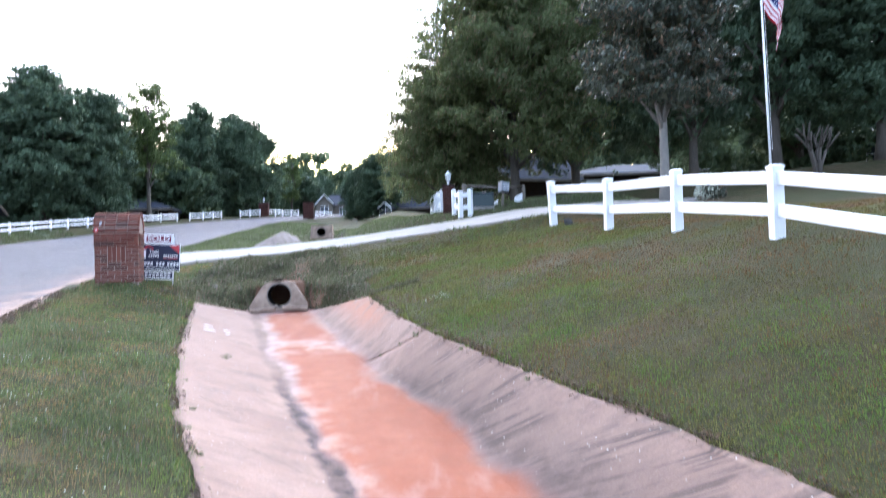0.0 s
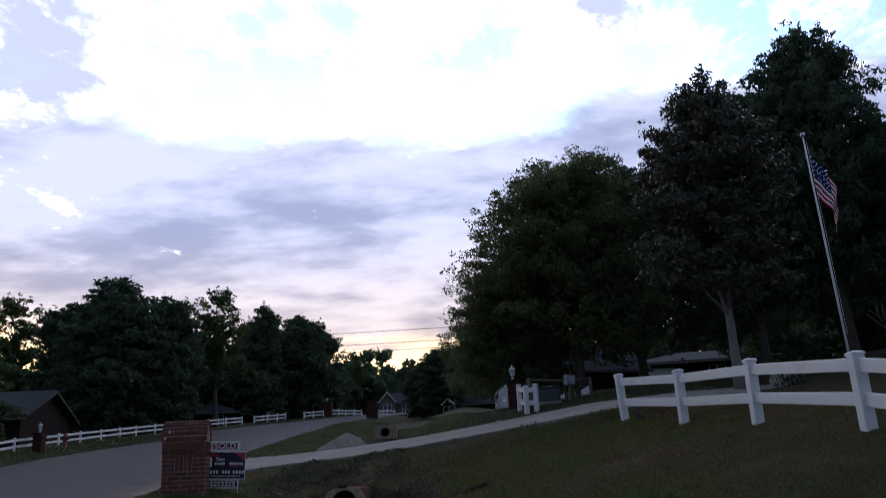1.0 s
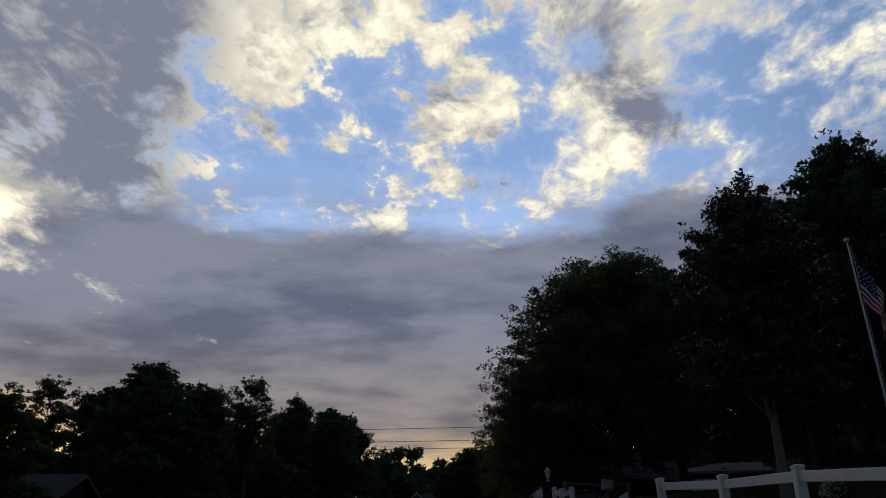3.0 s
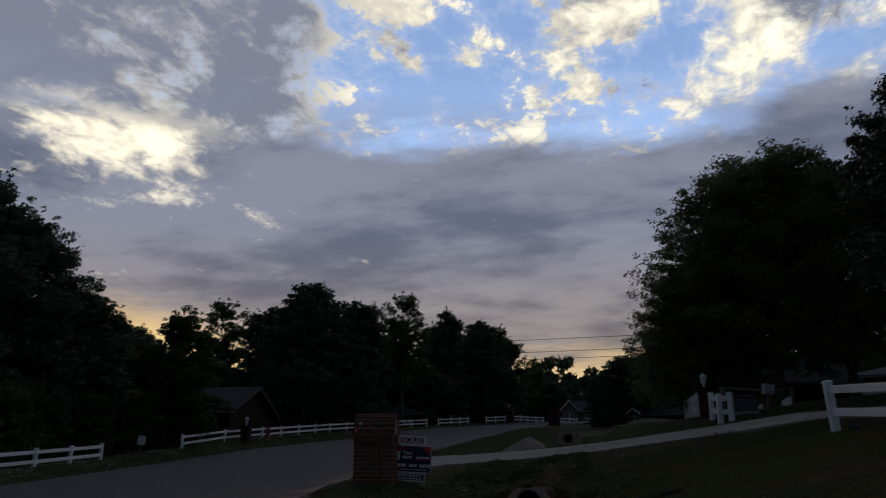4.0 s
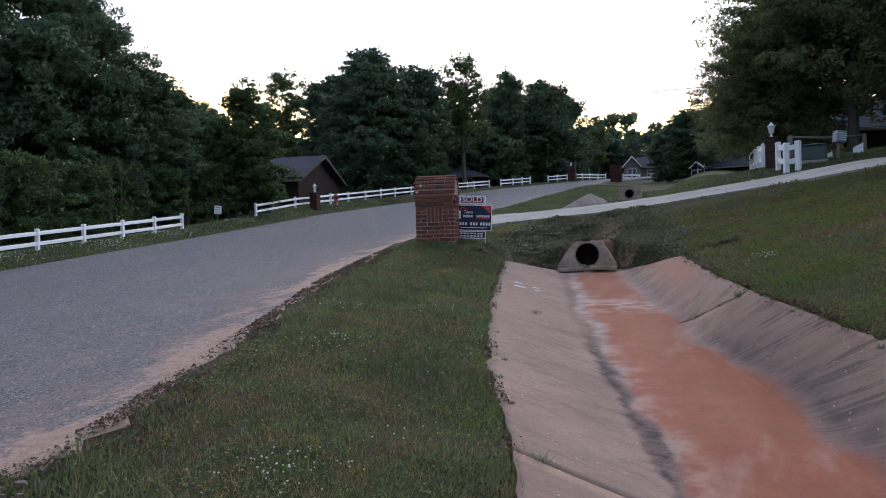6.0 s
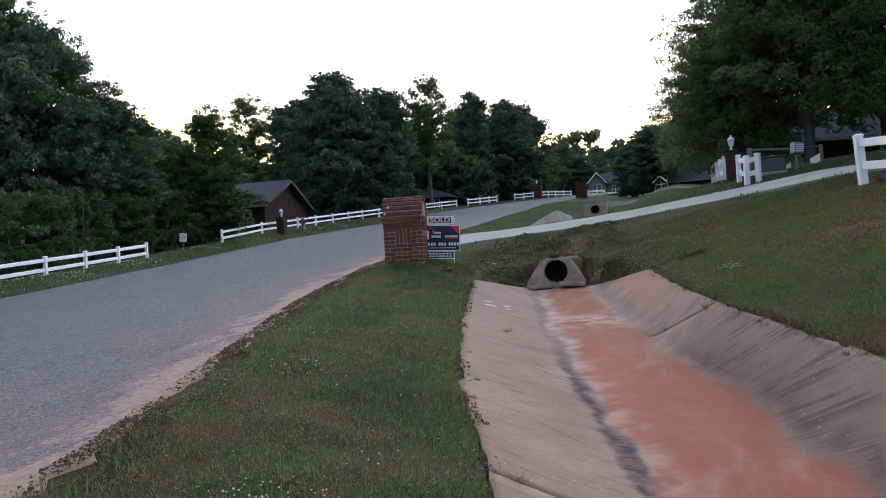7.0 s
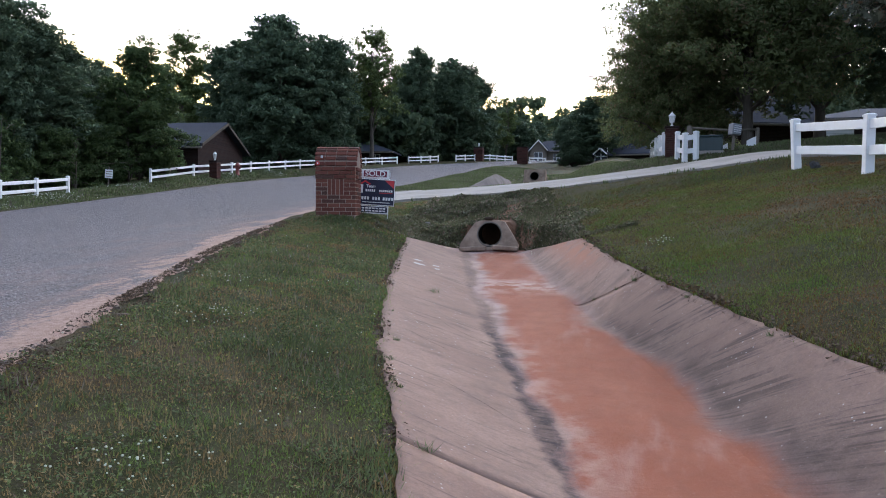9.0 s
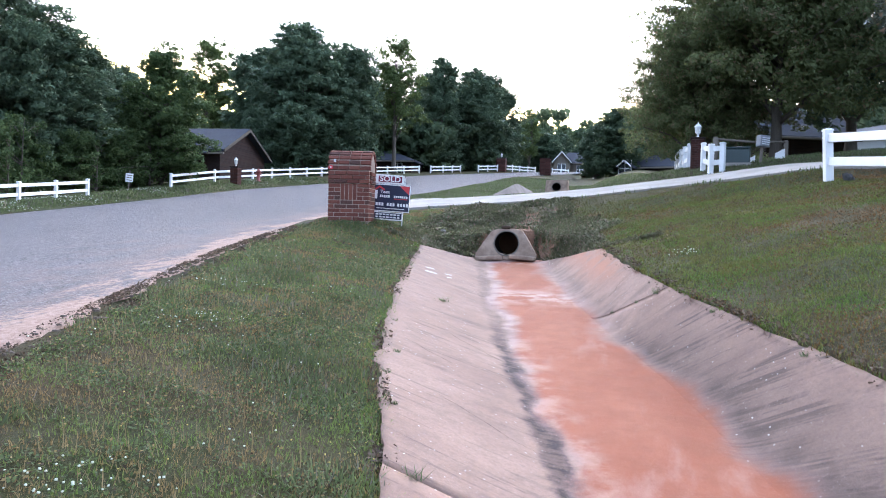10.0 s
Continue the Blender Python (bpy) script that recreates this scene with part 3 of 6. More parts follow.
def far_bank(x, y):
    """The verge across the road rises a little from the asphalt."""
    return ss(0.05, 1.3, road_far(y) - x) * np.interp(y, [26, 32, 37, 50, 58, 70, 90], [0.25, 0.27, 0.36, 0.42, 0.24, 0.16, 0.12])


def ditch_left(y):
    return np.interp(y, [-60, 4.6, 5.1, 5.7, 6.4, 7.7, 9.7, 13.5, 15.4, 23, 40, 300], [16.0, -1.40, -1.57, -1.79, -2.05, -2.44, -2.98, -3.84, -4.3, -5.4, -6.2, -6])


def floor_left(y):
    return np.interp(y, [-60, 5.7, 6.65, 7.7, 8.6, 10.4, 14.6, 23, 40, 300], [16.9, -0.75, -1.0, -1.30, -1.60, -2.08, -3.06, -4.0, -4.9, -4.7])


def floor_right(y):
    return np.interp(y, [-60, 5.8, 6.56, 7.6, 9.1, 11.1, 13.1, 14.4, 23, 40, 300], [18.4, 0.24, 0.06, -0.21, -0.68, -1.28, -1.74, -2.05, -3.2, -4.2, -4])


def ditch_right(y):
    return np.interp(y, [-60, 4.3, 5.2, 6.5, 7.3, 7.8, 8.9, 10.45, 12.4, 15.4, 23, 40, 300], [20.0, 1.53, 1.26, 0.75, 0.47, 0.29, -0.09, -0.53, -0.96, -1.7, -2.4, -3.2, -3])


DRIVE_X = [-8, -6, -3, -1.7, 0.6, 2.5, 3.5, 5, 9, 22]


def drive_near(x):
    return np.interp(x, DRIVE_X, [19.4, 19.0, 18.6, 18.4, 17.7, 17.0, 17.1, 18.0, 22.5, 40.0])


def drive_mid(x):
    return drive_near(x) + 1.5


def drive_z(x, y):
    """The drive climbs along itself and across, as the hill does."""
    return np.interp(x, DRIVE_X, [1.52, 1.62, 1.81, 1.93, 2.19, 2.43, 2.50, 2.66, 3.10, 4.5]) + 0.115 * (y - drive_near(x))


def open_ditch(u, y):
    """1 where the ditch lies open, 0 where a drive covers it; u as in concrete_end."""
    core = ss(0.80, 0.98, u) * (1 - ss(1.78, 1.98, u))
    start = concrete_end(u) + 0.12 + 0.55 * core
    width = 0.14 + 0.85 * (1 - core)
    return 1 - ss(0.0, 1.0, (y - start) / width) + ss(24.0, 24.6, y) * (1 - ss(38.3, 41.5, y))


def land(x, y):
    x, y = np.asarray(x, float), np.asarray(y, float)
    e, dl, fl, fr, dr = road_near(y), ditch_left(y), floor_left(y), floor_right(y), ditch_right(y)
    c = climb(y)
    zl, zf, zr = 0.09 / 0.095 * c - 0.35, 0.09 / 0.095 * c - 0.67, 0.09 / 0.095 * c - 0.20
    deep = ss(18, 26, y) * 0.45
    zf = zf - deep
    s = x - dr
    lawn = zr + np.interp(y, [9, 14], [0.245, 0.19]) * np.clip(s, 0, 4.5) + 0.28 * ss(22.5, 28, y) * ss(0, 2.5, s) + 0.09 * np.clip(s - 4.5, 0, 20) + 0.02 * np.clip(s - 24.5, 0, 100) + 0.004 * y * ((s > 0) * (1 - ss(12.0, 13.0, y)) + ss(0.0, 0.8, s) * ss(12.0, 13.0, y))
    strip = np.where(x < e, road_z(x, y), road_z(e, y) + (zl - road_z(e, y)) * np.clip((x - e) / np.maximum(dl - e, 0.05), 0, 1) ** 1.4)
    strip = strip + far_bank(x, y) + 0.13 * np.exp(-((x + 4.9) / 0.9) ** 2 - ((y - 14.2) / 1.5) ** 2)
    flatbed = zl + (zr - zl) * np.clip((x - dl) / (dr - dl), 0, 1)
    left_bank = zl + (zf - zl) * np.clip((x - dl) / (fl - dl), 0, 1)
    right_bank = zf + (zr - zf) * np.clip((x - fr) / (dr - fr), 0, 1)
    hollow = np.where(x < fl, left_bank, np.where(x < fr, zf, right_bank))
    u = np.where(x < fl, (x - dl) / (fl - dl), np.where(x < fr, 1 + (x - fl) / (fr - fl), 2 + (x - fr) / (dr - fr)))
    o = open_ditch(np.clip(u, 0, 3), y)
    bed = flatbed * (1 - o) + hollow * o
    z = np.where(x <= dl, strip, np.where(x < dr, bed, lawn))
    # fill under the drive
    before, after = drive_near(x) - y, y - drive_near(x) - 3.0
    reach = np.interp(x, [-1.5, 1.5, 3.0, 5.0], [2.9, 1.0, 0.6, 0.3])
    w = (1 - ss(0.0, 1.0, np.maximum(before, 0) / reach)) * (1 - ss(0.0, 2.2, np.maximum(after, 0))) * ss(-8.0, -6.3, x) * (1 - ss(8, 14, x))
    z = z + (drive_z(x, y) - 0.03 - z) * w
    z = z - 0.10 * np.clip(-23.5 - x, 0, 6) * ss(36, 44, y)
    z = z - 0.085 * np.clip(y - 28, 0, 16) * ss(-2.5, 3.5, x) * (1 - ss(60, 90, y))
    return z


def bumps(x, y):
    """Unevenness of the turf, fading out at the ditch's rims and under road and drive."""
    w = 0.018 * np.sin(2.1 * x + 1.3 * y) * np.sin(1.7 * y - 0.6 * x) + 0.010 * np.sin(5.3 * x - 2.9 * y + 1.0) * np.sin(4.1 * y + 1.2 * x) + 0.006 * np.sin(11 * x + 7 * y) * np.sin(9 * y - 8 * x)
    off = np.minimum(np.abs(x - ditch_left(y)), np.abs(x - ditch_right(y)))
    return w * np.clip(off * 2.5, 0, 1) * np.clip((x - road_near(y)) * 2.0, 0, 1) + 0.0 * y


def turf(x, y):
    return land(x, y) + bumps(np.asarray(x, float), np.asarray(y, float))


def concrete_end(u):
    """How far up the ditch the lining reaches: u 0 at the left rim, 1 and 2 at the floor's sides, 3 at the right rim."""
    return np.interp(u, [0, 1, 2, 3], [13.55, 14.75, 14.7, 12.45])


def build_ground():
    xs = np.unique(np.round(np.concatenate([np.linspace(-600, -60, 19), np.arange(-60, -30, 2.0), np.arange(-30, -8, 0.5), np.arange(-8, -1.6, 0.16), [-1.45, -1.30, -1.15, -1.0], np.arange(-0.8, 0.9, 0.2), np.arange(1.0, 2.2, 0.09), np.arange(2.3, 8.01, 0.18), np.arange(8.2, 30, 0.7), np.arange(30, 60, 2.5), np.linspace(60, 600, 18)]), 3))
    ys = np.unique(np.round(np.concatenate([np.linspace(-400, -20, 18), np.arange(-20, 0, 1.0), np.arange(0, 26, 0.16), np.arange(26, 45, 0.5), np.arange(45, 100, 2.0), np.linspace(100, 900, 22)]), 3))
    X, Y = np.meshgrid(xs, ys)
    # columns run along the ditch
    X = X + (ditch_left(np.clip(Y, -60, 40)) + 1.45) * (1 - ss(40, 120, np.abs(X)))
    Z = land(X, Y)
    e, f, dl, dr, fl, fr = road_near(Y), road_far(Y), ditch_left(Y), ditch_right(Y), floor_left(Y), floor_right(Y)
    onroad = (X < e - 0.2) & (X > f + 0.2) & (Y < 92)
    u = np.where(X < fl, (X - dl) / (fl - dl), np.where(X < fr, 1 + (X - fl) / (fr - fl), 2 + (X - fr) / (dr - fr)))
    lined = ss(0.0, 0.18, X - dl) * ss(0.0, 0.22, dr - X) * ss(0.0, 0.3, concrete_end(np.clip(u, 0, 3)) - Y)
    lined2 = (X > dl - 0.05) & (X < fr) & (Y > 24.4) & (Y < 38.0)
    inside = (Y - drive_near(X) > 0.15) & (Y - drive_near(X) < 2.85) & (X > -7.5) & (X < 9.3)
    sunk = onroad * 0.12 + lined * 0.16 + lined2 * 0.12 + inside * 0.08
    Z = Z + np.where(sunk > 0, 0, bumps(X, Y)) - sunk
    n = len(xs)
    verts = np.stack([X, Y, Z], -1).reshape(-1, 3)
    faces = [(j * n + i, j * n + i + 1, (j + 1) * n + i + 1, (j + 1) * n + i) for j in range(len(ys) - 1) for i in range(n - 1)]
    ob = mesh_ob("ground", verts.tolist(), faces, "ground", smooth=True)
    tagged(ob, "uneven turf ground with grass, weeds and bare red soil", "ground", kind="structure")


def build_road():
    ys = np.concatenate([np.arange(-50, 0, 1.0), np.arange(0, 20, 0.12), np.arange(20, 94, 0.8)])
    m = 28
    verts, faces, edge = [], [], []
    for y in ys:
        ragged = 0.10 * noise.noise((0, y * 1.7, 2)) + 0.10 * noise.noise((0, y * 6.0, 5)) + 0.05 * noise.noise((0, y * 15.0, 5))
        a, b = float(road_near(y)) + ragged + 0.06, float(road_far(y)) + 0.3 * ragged
        for k in range(m + 1):
            x = a + (b - a) * (k / m) ** 1.7
            z = float(road_z(x, y)) + 0.02 - (0.05 if k == 0 else 0) - (0.03 if k == m else 0)
            verts.append((x, y, z))
            edge.append(float(road_near(y)) + 0.10 - x if y < 19 else 5.0)
    for j in range(len(ys) - 1):
        for k in range(m):
            q = j * (m + 1) + k
            faces.append((q + 1, q, q + m + 1, q + m + 2))
    ob = mesh_ob("road", verts, faces, "road", smooth=True)
    ob.data.attributes.new("edge", "FLOAT", "POINT").data.foreach_set("value", edge)
    tagged(ob, "grey asphalt road with coarse chippings and a sandy edge", "road", kind="structure")


def build_drive():
    xs = np.concatenate([np.arange(-6.75, -4.5, 0.15), np.arange(-4.5, 9.6, 0.4)])
    verts, faces = [], []
    for x in xs:
        flare = 1.3 * float(1 - ss(-6.8, -5.0, x))
        for k in range(7):
            y = float(drive_near(x)) + 3.0 * k / 6 + (k / 6 - 0.5) * flare
            z = float(drive_z(x, y)) + 0.014
            z = max(z, float(road_z(x, y)) + 0.03) if x < float(road_near(y)) + 0.3 else z
            verts.append((x, y, z))
    n = 7
    for j in range(len(xs) - 1):
        for k in range(n - 1):
            q = j * n + k
            faces.append((q, q + n, q + n + 1, q + 1))
    ob = mesh_ob("driveway", verts, faces, "drive")
    sol = ob.modifiers.new("slab", "SOLIDIFY")
    sol.thickness, sol.offset = 0.10, -1
    tagged(ob, "pale concrete driveway crossing the drainage ditch", "driveway", kind="structure")


RIMS = [ditch_left, floor_left, floor_right, ditch_right]


def lining_at(u, y):
    """The lining's surface at lateral place u (as in concrete_end)."""
    i = min(int(u), 2)
    a, b = float(RIMS[i](y)), float(RIMS[i + 1](y))
    x = a + (b - a) * (u - i)
    side = max(0.0, 1 - u, u - 2)
    soft = side - 0.10 * (1 - math.exp(-side * 9)) if side > 0 else 0.0
    z = 0.09 * y - 0.67 + soft / 0.90 * (0.32 if u < 1.5 else 0.47)
    if u == 0 or u == 3:
        x += 0.06 * noise.noise((u, y * 2.5, 0)) + 0.035 * noise.noise((u, y * 9.0, 0))
    return Vector((x, y, z + 0.012 * noise.noise((x * 1.3, y * 1.3, 0)) + 0.03))


def joint(u, y):
    """Where the joint planned at y really runs: a little ragged, and aslant on the upper right bank."""
    return y + 0.10 * noise.noise((u * 0.9, y, 3)) + 0.02 * noise.noise((u * 7.0, y, 3)) + (0.68 * (3 - u) if y == 9.24 else 0.0)


def lining(name, ua, ub, y0, y1, parent, cols=20, gap=0.0018):
    """One slab of the ditch lining between lateral places ua..ub from y0 to y1; its ends and outer rim turn down."""
    rows = max(6, int((y1 - y0) / 0.12))
    us = [ua + (ub - ua) * k / cols for k in range(cols + 1)]
    if ua == 0:
        us = [0.0] + us
    if ub == 3:
        us = us + [3.0]
    verts, attrs = [], {"across": [], "pale": [], "stain": [], "near": []}
    for j in range(-1, rows + 2):
        jj = min(max(j, 0), rows)
        for k, u in enumerate(us):
            end = min(y1, float(concrete_end(u))) if y1 > 12 else joint(u, y1)
            start = joint(u, y0)
            y = start + gap + (end - start - 2 * gap) * jj / rows
            p = lining_at(u, y)
            down = 0.05 if j != jj else 0.0
            if (ua == 0 and k == 0) or (ub == 3 and k == len(us) - 1):
                down = 0.12
            verts.append((p.x, p.y, p.z - down))
            attrs["across"].append(u)
            attrs["pale"].append(max(0, 1 - abs(y - 11.1) / 0.65) + max(0, 1 - abs(y - 14.4) / 0.55))
            attrs["stain"].append(max(0.0, min(1.0, (y - 10.2) / 1.2)) * max(0, 1 - abs(u - 2.75) / 0.45) * 0.8)
            attrs["near"].append(float(1 - ss(7.8, 9.6, y)))
    n = len(us)
    faces = [(j * n + k, j * n + k + 1, (j + 1) * n + k + 1, (j + 1) * n + k) for j in range(rows + 2) for k in range(n - 1)]
    ob = mesh_ob(name, verts, faces, "concrete", parent, smooth=True)
    ob.data.polygons.foreach_set("use_smooth", [0 < j < rows + 1 and not (ua == 0 and k == 0) and not (ub == 3 and k == n - 2) for j in range(rows + 2) for k in range(n - 1)])
    for key, vals in attrs.items():
        ob.data.attributes.new(key, "FLOAT", "POINT").data.foreach_set("value", [float(v) for v in vals])
    return ob


def ribbon(name, line, width, mat, parent, lift=0.004):
    """A thin ragged strip lying on the lining along (u, y) places."""
    verts, pts = [], [lining_at(*q) for q in line]
    for k, p in enumerate(pts):
        d = (pts[min(k + 1, len(pts) - 1)] - pts[max(k - 1, 0)]).normalized()
        n = Vector((-d.y, d.x, 0)) * width * (0.35 + 0.9 * abs(noise.noise(p * 9.0))) * (0.2 if k in (0, len(pts) - 1) else 1)
        for q in (p - n, p + n):
            verts.append((q.x, q.y, p.z + lift))
    faces = [(2 * k, 2 * k + 2, 2 * k + 3, 2 * k + 1) for k in range(len(pts) - 1)]
    mesh_ob(name, verts, faces, mat, parent)


def wander(u0, y0, u1, y1, n, seed):
    return [(min(2.98, max(0.02, u0 + (u1 - u0) * k / n + 0.03 * noise.noise((k * 0.5, seed, 1)))), y0 + (y1 - y0) * k / n + 0.05 * noise.noise((k * 0.4, seed, 2))) for k in range(n + 1)]


def build_ditch():
    ditch = thing("drainage_ditch", Matrix(), "open concrete-lined roadside ditch stained with orange clay", "ditch", kind="structure")
    for a, b in zip([-24, -12, -4, 4.85], [-12, -4, 4.85, 15.0]):
        lining("slab", 0, 1, a, b, ditch, 16)
    for a, b in zip([-24, -12], [-12, 15.0]):
        lining("slab", 1, 2, a, b, ditch, 12)
    for a, b in zip([-24, -12, -4, 2.2, 9.24], [-12, -4, 2.2, 9.24, 15.0]):
        lining("slab", 2, 3, a, b, ditch, 18)
    for k, (u0, y0, u1, y1, n, w) in enumerate([(0.35, 6.3, 0.9, 5.9, 9, 0.003), 
                                               (0.5, 8.2, 0.9, 7.8, 8, 0.003), (2.8, 10.4, 2.4, 10.2, 8, 0.003), (1.05, 11.0, 1.95, 11.1, 12, 0.004), (0.15, 7.4, 0.5, 7.15, 6, 0.003)]):
        ribbon("crack", wander(u0, y0, u1, y1, n, k * 3.7), w, "crack", ditch)
    ribbon("crack", [(u, joint(u, 9.24)) for u in np.linspace(2.02, 2.98, 26)], 0.006, "crack", ditch, 0.006)
    for u0, u1, y, w in ((0.20, 0.32, 11.50, 0.07), (0.21, 0.36, 11.21, 0.10), (0.45, 0.54, 11.52, 0.06), (0.48, 0.545, 11.30, 0.07)):
        verts = []
        for k in range(7):
            u, half = u0 + (u1 - u0) * k / 6, 0.5 * w * (0.5 if k in (0, 6) else 1 + 0.3 * noise.noise((k * 1.7, y, 0)))
            verts += [lining_at(u, y + 0.09 * k / 6 + d) + Vector((0, 0, 0.007)) for d in (-half, half)]
        mesh_ob("paint_dash", verts, [(2 * k, 2 * k + 2, 2 * k + 3, 2 * k + 1) for k in range(6)], "road_paint", ditch)
    # lining of the next stretch of the ditch, beyond the drive
    verts, faces = [], []
    ys = np.linspace(23.2, 37.6, 34)
    for y in ys:
        a, b, c = float(ditch_left(y)), float(floor_left(y)), float(floor_right(y))
        crest = 0.50 * math.exp(-((y - 31.5) / 4.4) ** 2)
        a += 0.5
        za, zb = float(land(a - 0.5, y)) + 0.03 + crest, float(land(b + 0.05, y)) + 0.04
        verts += [(a - 0.5 - 1.6 * crest, y, za - crest - 0.15), (a, y, za), (a + (b - a) * 0.5, y, (za + zb) / 2 - 0.03), (b, y, zb), (c, y, zb)]
    for j in range(len(ys) - 1):
        for k in range(4):
            q = j * 5 + k
            faces.append((q, q + 1, q + 6, q + 5))
    mesh_ob("far_slab", verts, faces, "old_concrete", ditch, smooth=True)


build_ground()
build_road()
build_drive()
build_ditch()


# ---- fences ----
def fence_post_mesh(h):
    return box((0.13, 0.13, h), (0, 0, h / 2), 0.008)


def post_cap_mesh(h):
    bm = bmesh.new()
    lv = [(0.073, h - 0.012), (0.073, h + 0.014), (0.045, h + 0.034), (0.012, h + 0.040)]
    rings = [[bm.verts.new((sx * r, sy * r, z)) for sx, sy in ((-1, -1), (1, -1), (1, 1), (-1, 1))] for r, z in lv]
    for a, b in zip(rings, rings[1:]):
        for i in range(4):
            bm.faces.new((a[i], a[(i + 1) % 4], b[(i + 1) % 4], b[i]))
    bm.faces.new(rings[0][::-1])
    bm.faces.new(rings[-1])
    return bm


def fence(points, label, h=0.90, lean=(), sink=0.06, heights=(), slim=1.0):
    """A white two-rail fence with a post at each point of the plan."""
    x0, y0 = points[0]
    z0 = float(land(x0, y0))
    root = thing("rail_fence", pose(x0, y0, z0), label, "fence", "white vinyl fences along road and drive")
    tops = []
    first = None
    for i, (x, y) in enumerate(points):
        a, b = points[max(i - 1, 0)], points[min(i + 1, len(points) - 1)]
        turn = math.atan2(b[1] - a[1], b[0] - a[0])
        grow = heights[i] / h if i < len(heights) else 1.0
        tilt = lean[i] if i < len(lean) else (0, 0)
        rx, ry = tilt[0] + 0.6 * noise.noise((x, y, 1)), tilt[1] + 0.6 * noise.noise((x, y, 2))
        z = float(land(x, y)) - sink
        m = Matrix.Translation((x - x0, y - y0, z - z0)) @ Euler((radians(rx), radians(ry), 0)).to_matrix().to_4x4() @ Matrix.Rotation(turn, 4, "Z") @ Matrix.Diagonal((slim, slim, grow, 1))
        if first is None:
            post = part("post", fence_post_mesh(h + sink), "vinyl", root)
            cap = part("cap", post_cap_mesh(h + sink), "vinyl", post)
            first = (post.data, cap.data)
        else:
            post, cap = new("post", first[0]), new("cap", first[1])
            post.parent, cap.parent = root, post
        post.matrix_local = m
        tops.append((m @ Vector((0, 0, h + sink)), m @ Vector((0, 0, 0))))
    for i in range(len(points) - 1):
        for k in (0.14, 0.58):
            p, q = tops[i][0].lerp(tops[i][1], k), tops[i + 1][0].lerp(tops[i + 1][1], k)
            d = q - p
            bm = box((d.length + 0.02, 0.045, 0.14 * slim), bevel=0.006)
            rail = part("rail", bm, "vinyl", root)
            rail.matrix_local = Matrix.Translation((p + q) / 2) @ Matrix.Rotation(math.atan2(d.y, d.x), 4, "Z") @ Matrix.Rotation(-math.asin(d.z / d.length), 4, "Y")
    return root


def along(points, step, count=99):
    """Places every step metres along a plan line."""
    out, left = [points[0]], step
    for a, b in zip(points, points[1:]):
        a, b = Vector(a), Vector(b)
        n = (b - a).length
        while left <= n and len(out) < count:
            p = a + (b - a) * (left / n)
            out.append((p.x, p.y))
            left += step
        left -= n
    return out


fence([(2.54, 16.08), (3.03, 13.73), (3.36, 11.33), (3.60, 8.91), (3.78, 6.5), (3.9, 4.1), (4.0, 1.7), (4.1, -0.7)],
      "white two-rail vinyl fence beside the sloping lawn", lean=[(0.5, -3.0), (0, 0), (0.3, 0.2)], heights=[0.86, 0.83, 0.82, 0.77, 0.77, 0.77, 0.77, 0.77], sink=0.03)
fence([(1.14, 25.59), (1.28, 24.59), (1.57, 24.41)], "short white vinyl fence end beside the brick gate pillar", h=0.80)
fence([(0.86, 27.8), (0.80, 29.4), (0.75, 31.0), (0.72, 32.6), (0.70, 34.2)], "white vinyl fence running on beyond the gate pillar", h=0.74)
fence(along([(-20.05, 26.0), (-19.14, 21.5), (-18.0, 15.0), (-16.6, 8.5), (-15.0, 1.0)], 2.1, 12), "white two-rail vinyl fence across the road in clover", h=0.60, sink=0.06, slim=0.78)
fence([(-20.95, 32.5), (-21.35, 36.8)] + along([(-21.6, 41.2), (-21.75, 43.6), (-22.0, 52.0), (-21.3, 59.4), (-19.3, 68.0)], 2.6, 99), "white two-rail vinyl fence across the road before the house", h=0.62, sink=0.02, slim=0.76)
FAR_FENCE = "white two-rail vinyl fence along the far bend"
fence([(-19.02, 68.8), (-18.4, 70.8), (-17.85, 72.1), (-17.35, 73.2)], FAR_FENCE, h=0.62, slim=0.76)
fence([(-16.14, 75.6), (-15.5, 76.9), (-14.8, 78.3)], FAR_FENCE, h=0.62, slim=0.76)
fence([(-14.2, 79.4), (-13.65, 80.5), (-13.1, 81.6), (-12.4, 82.6), (-11.75, 83.5)], FAR_FENCE, h=0.62, slim=0.76)
fence([(-10.2, 85.6), (-9.4, 86.6), (-8.7, 87.6)], "white vinyl fence at the top of the road", h=0.62, slim=0.76)


# ---- brick pieces ----
BRICK = {}


def brick_mesh(size, mat="brick"):
    key = tuple(round(s, 3) for s in size) + (mat,)
    if key not in BRICK:
        me = bpy.data.meshes.new("brick")
        bm = box(size, bevel=0.005)
        bm.to_mesh(me)
        bm.free()
        me.materials.append(MAT[mat])
        BRICK[key] = me
    return BRICK[key]


def brick(parent, size, m, mat="brick"):
    ob = new("brick", brick_mesh(size, mat))
    ob.parent = parent
    j = random.uniform
    ob.matrix_local = m @ Matrix.Translation((0, 0, 0)) @ Matrix.Rotation(radians(j(-0.6, 0.6)), 4, "Z")
    return ob


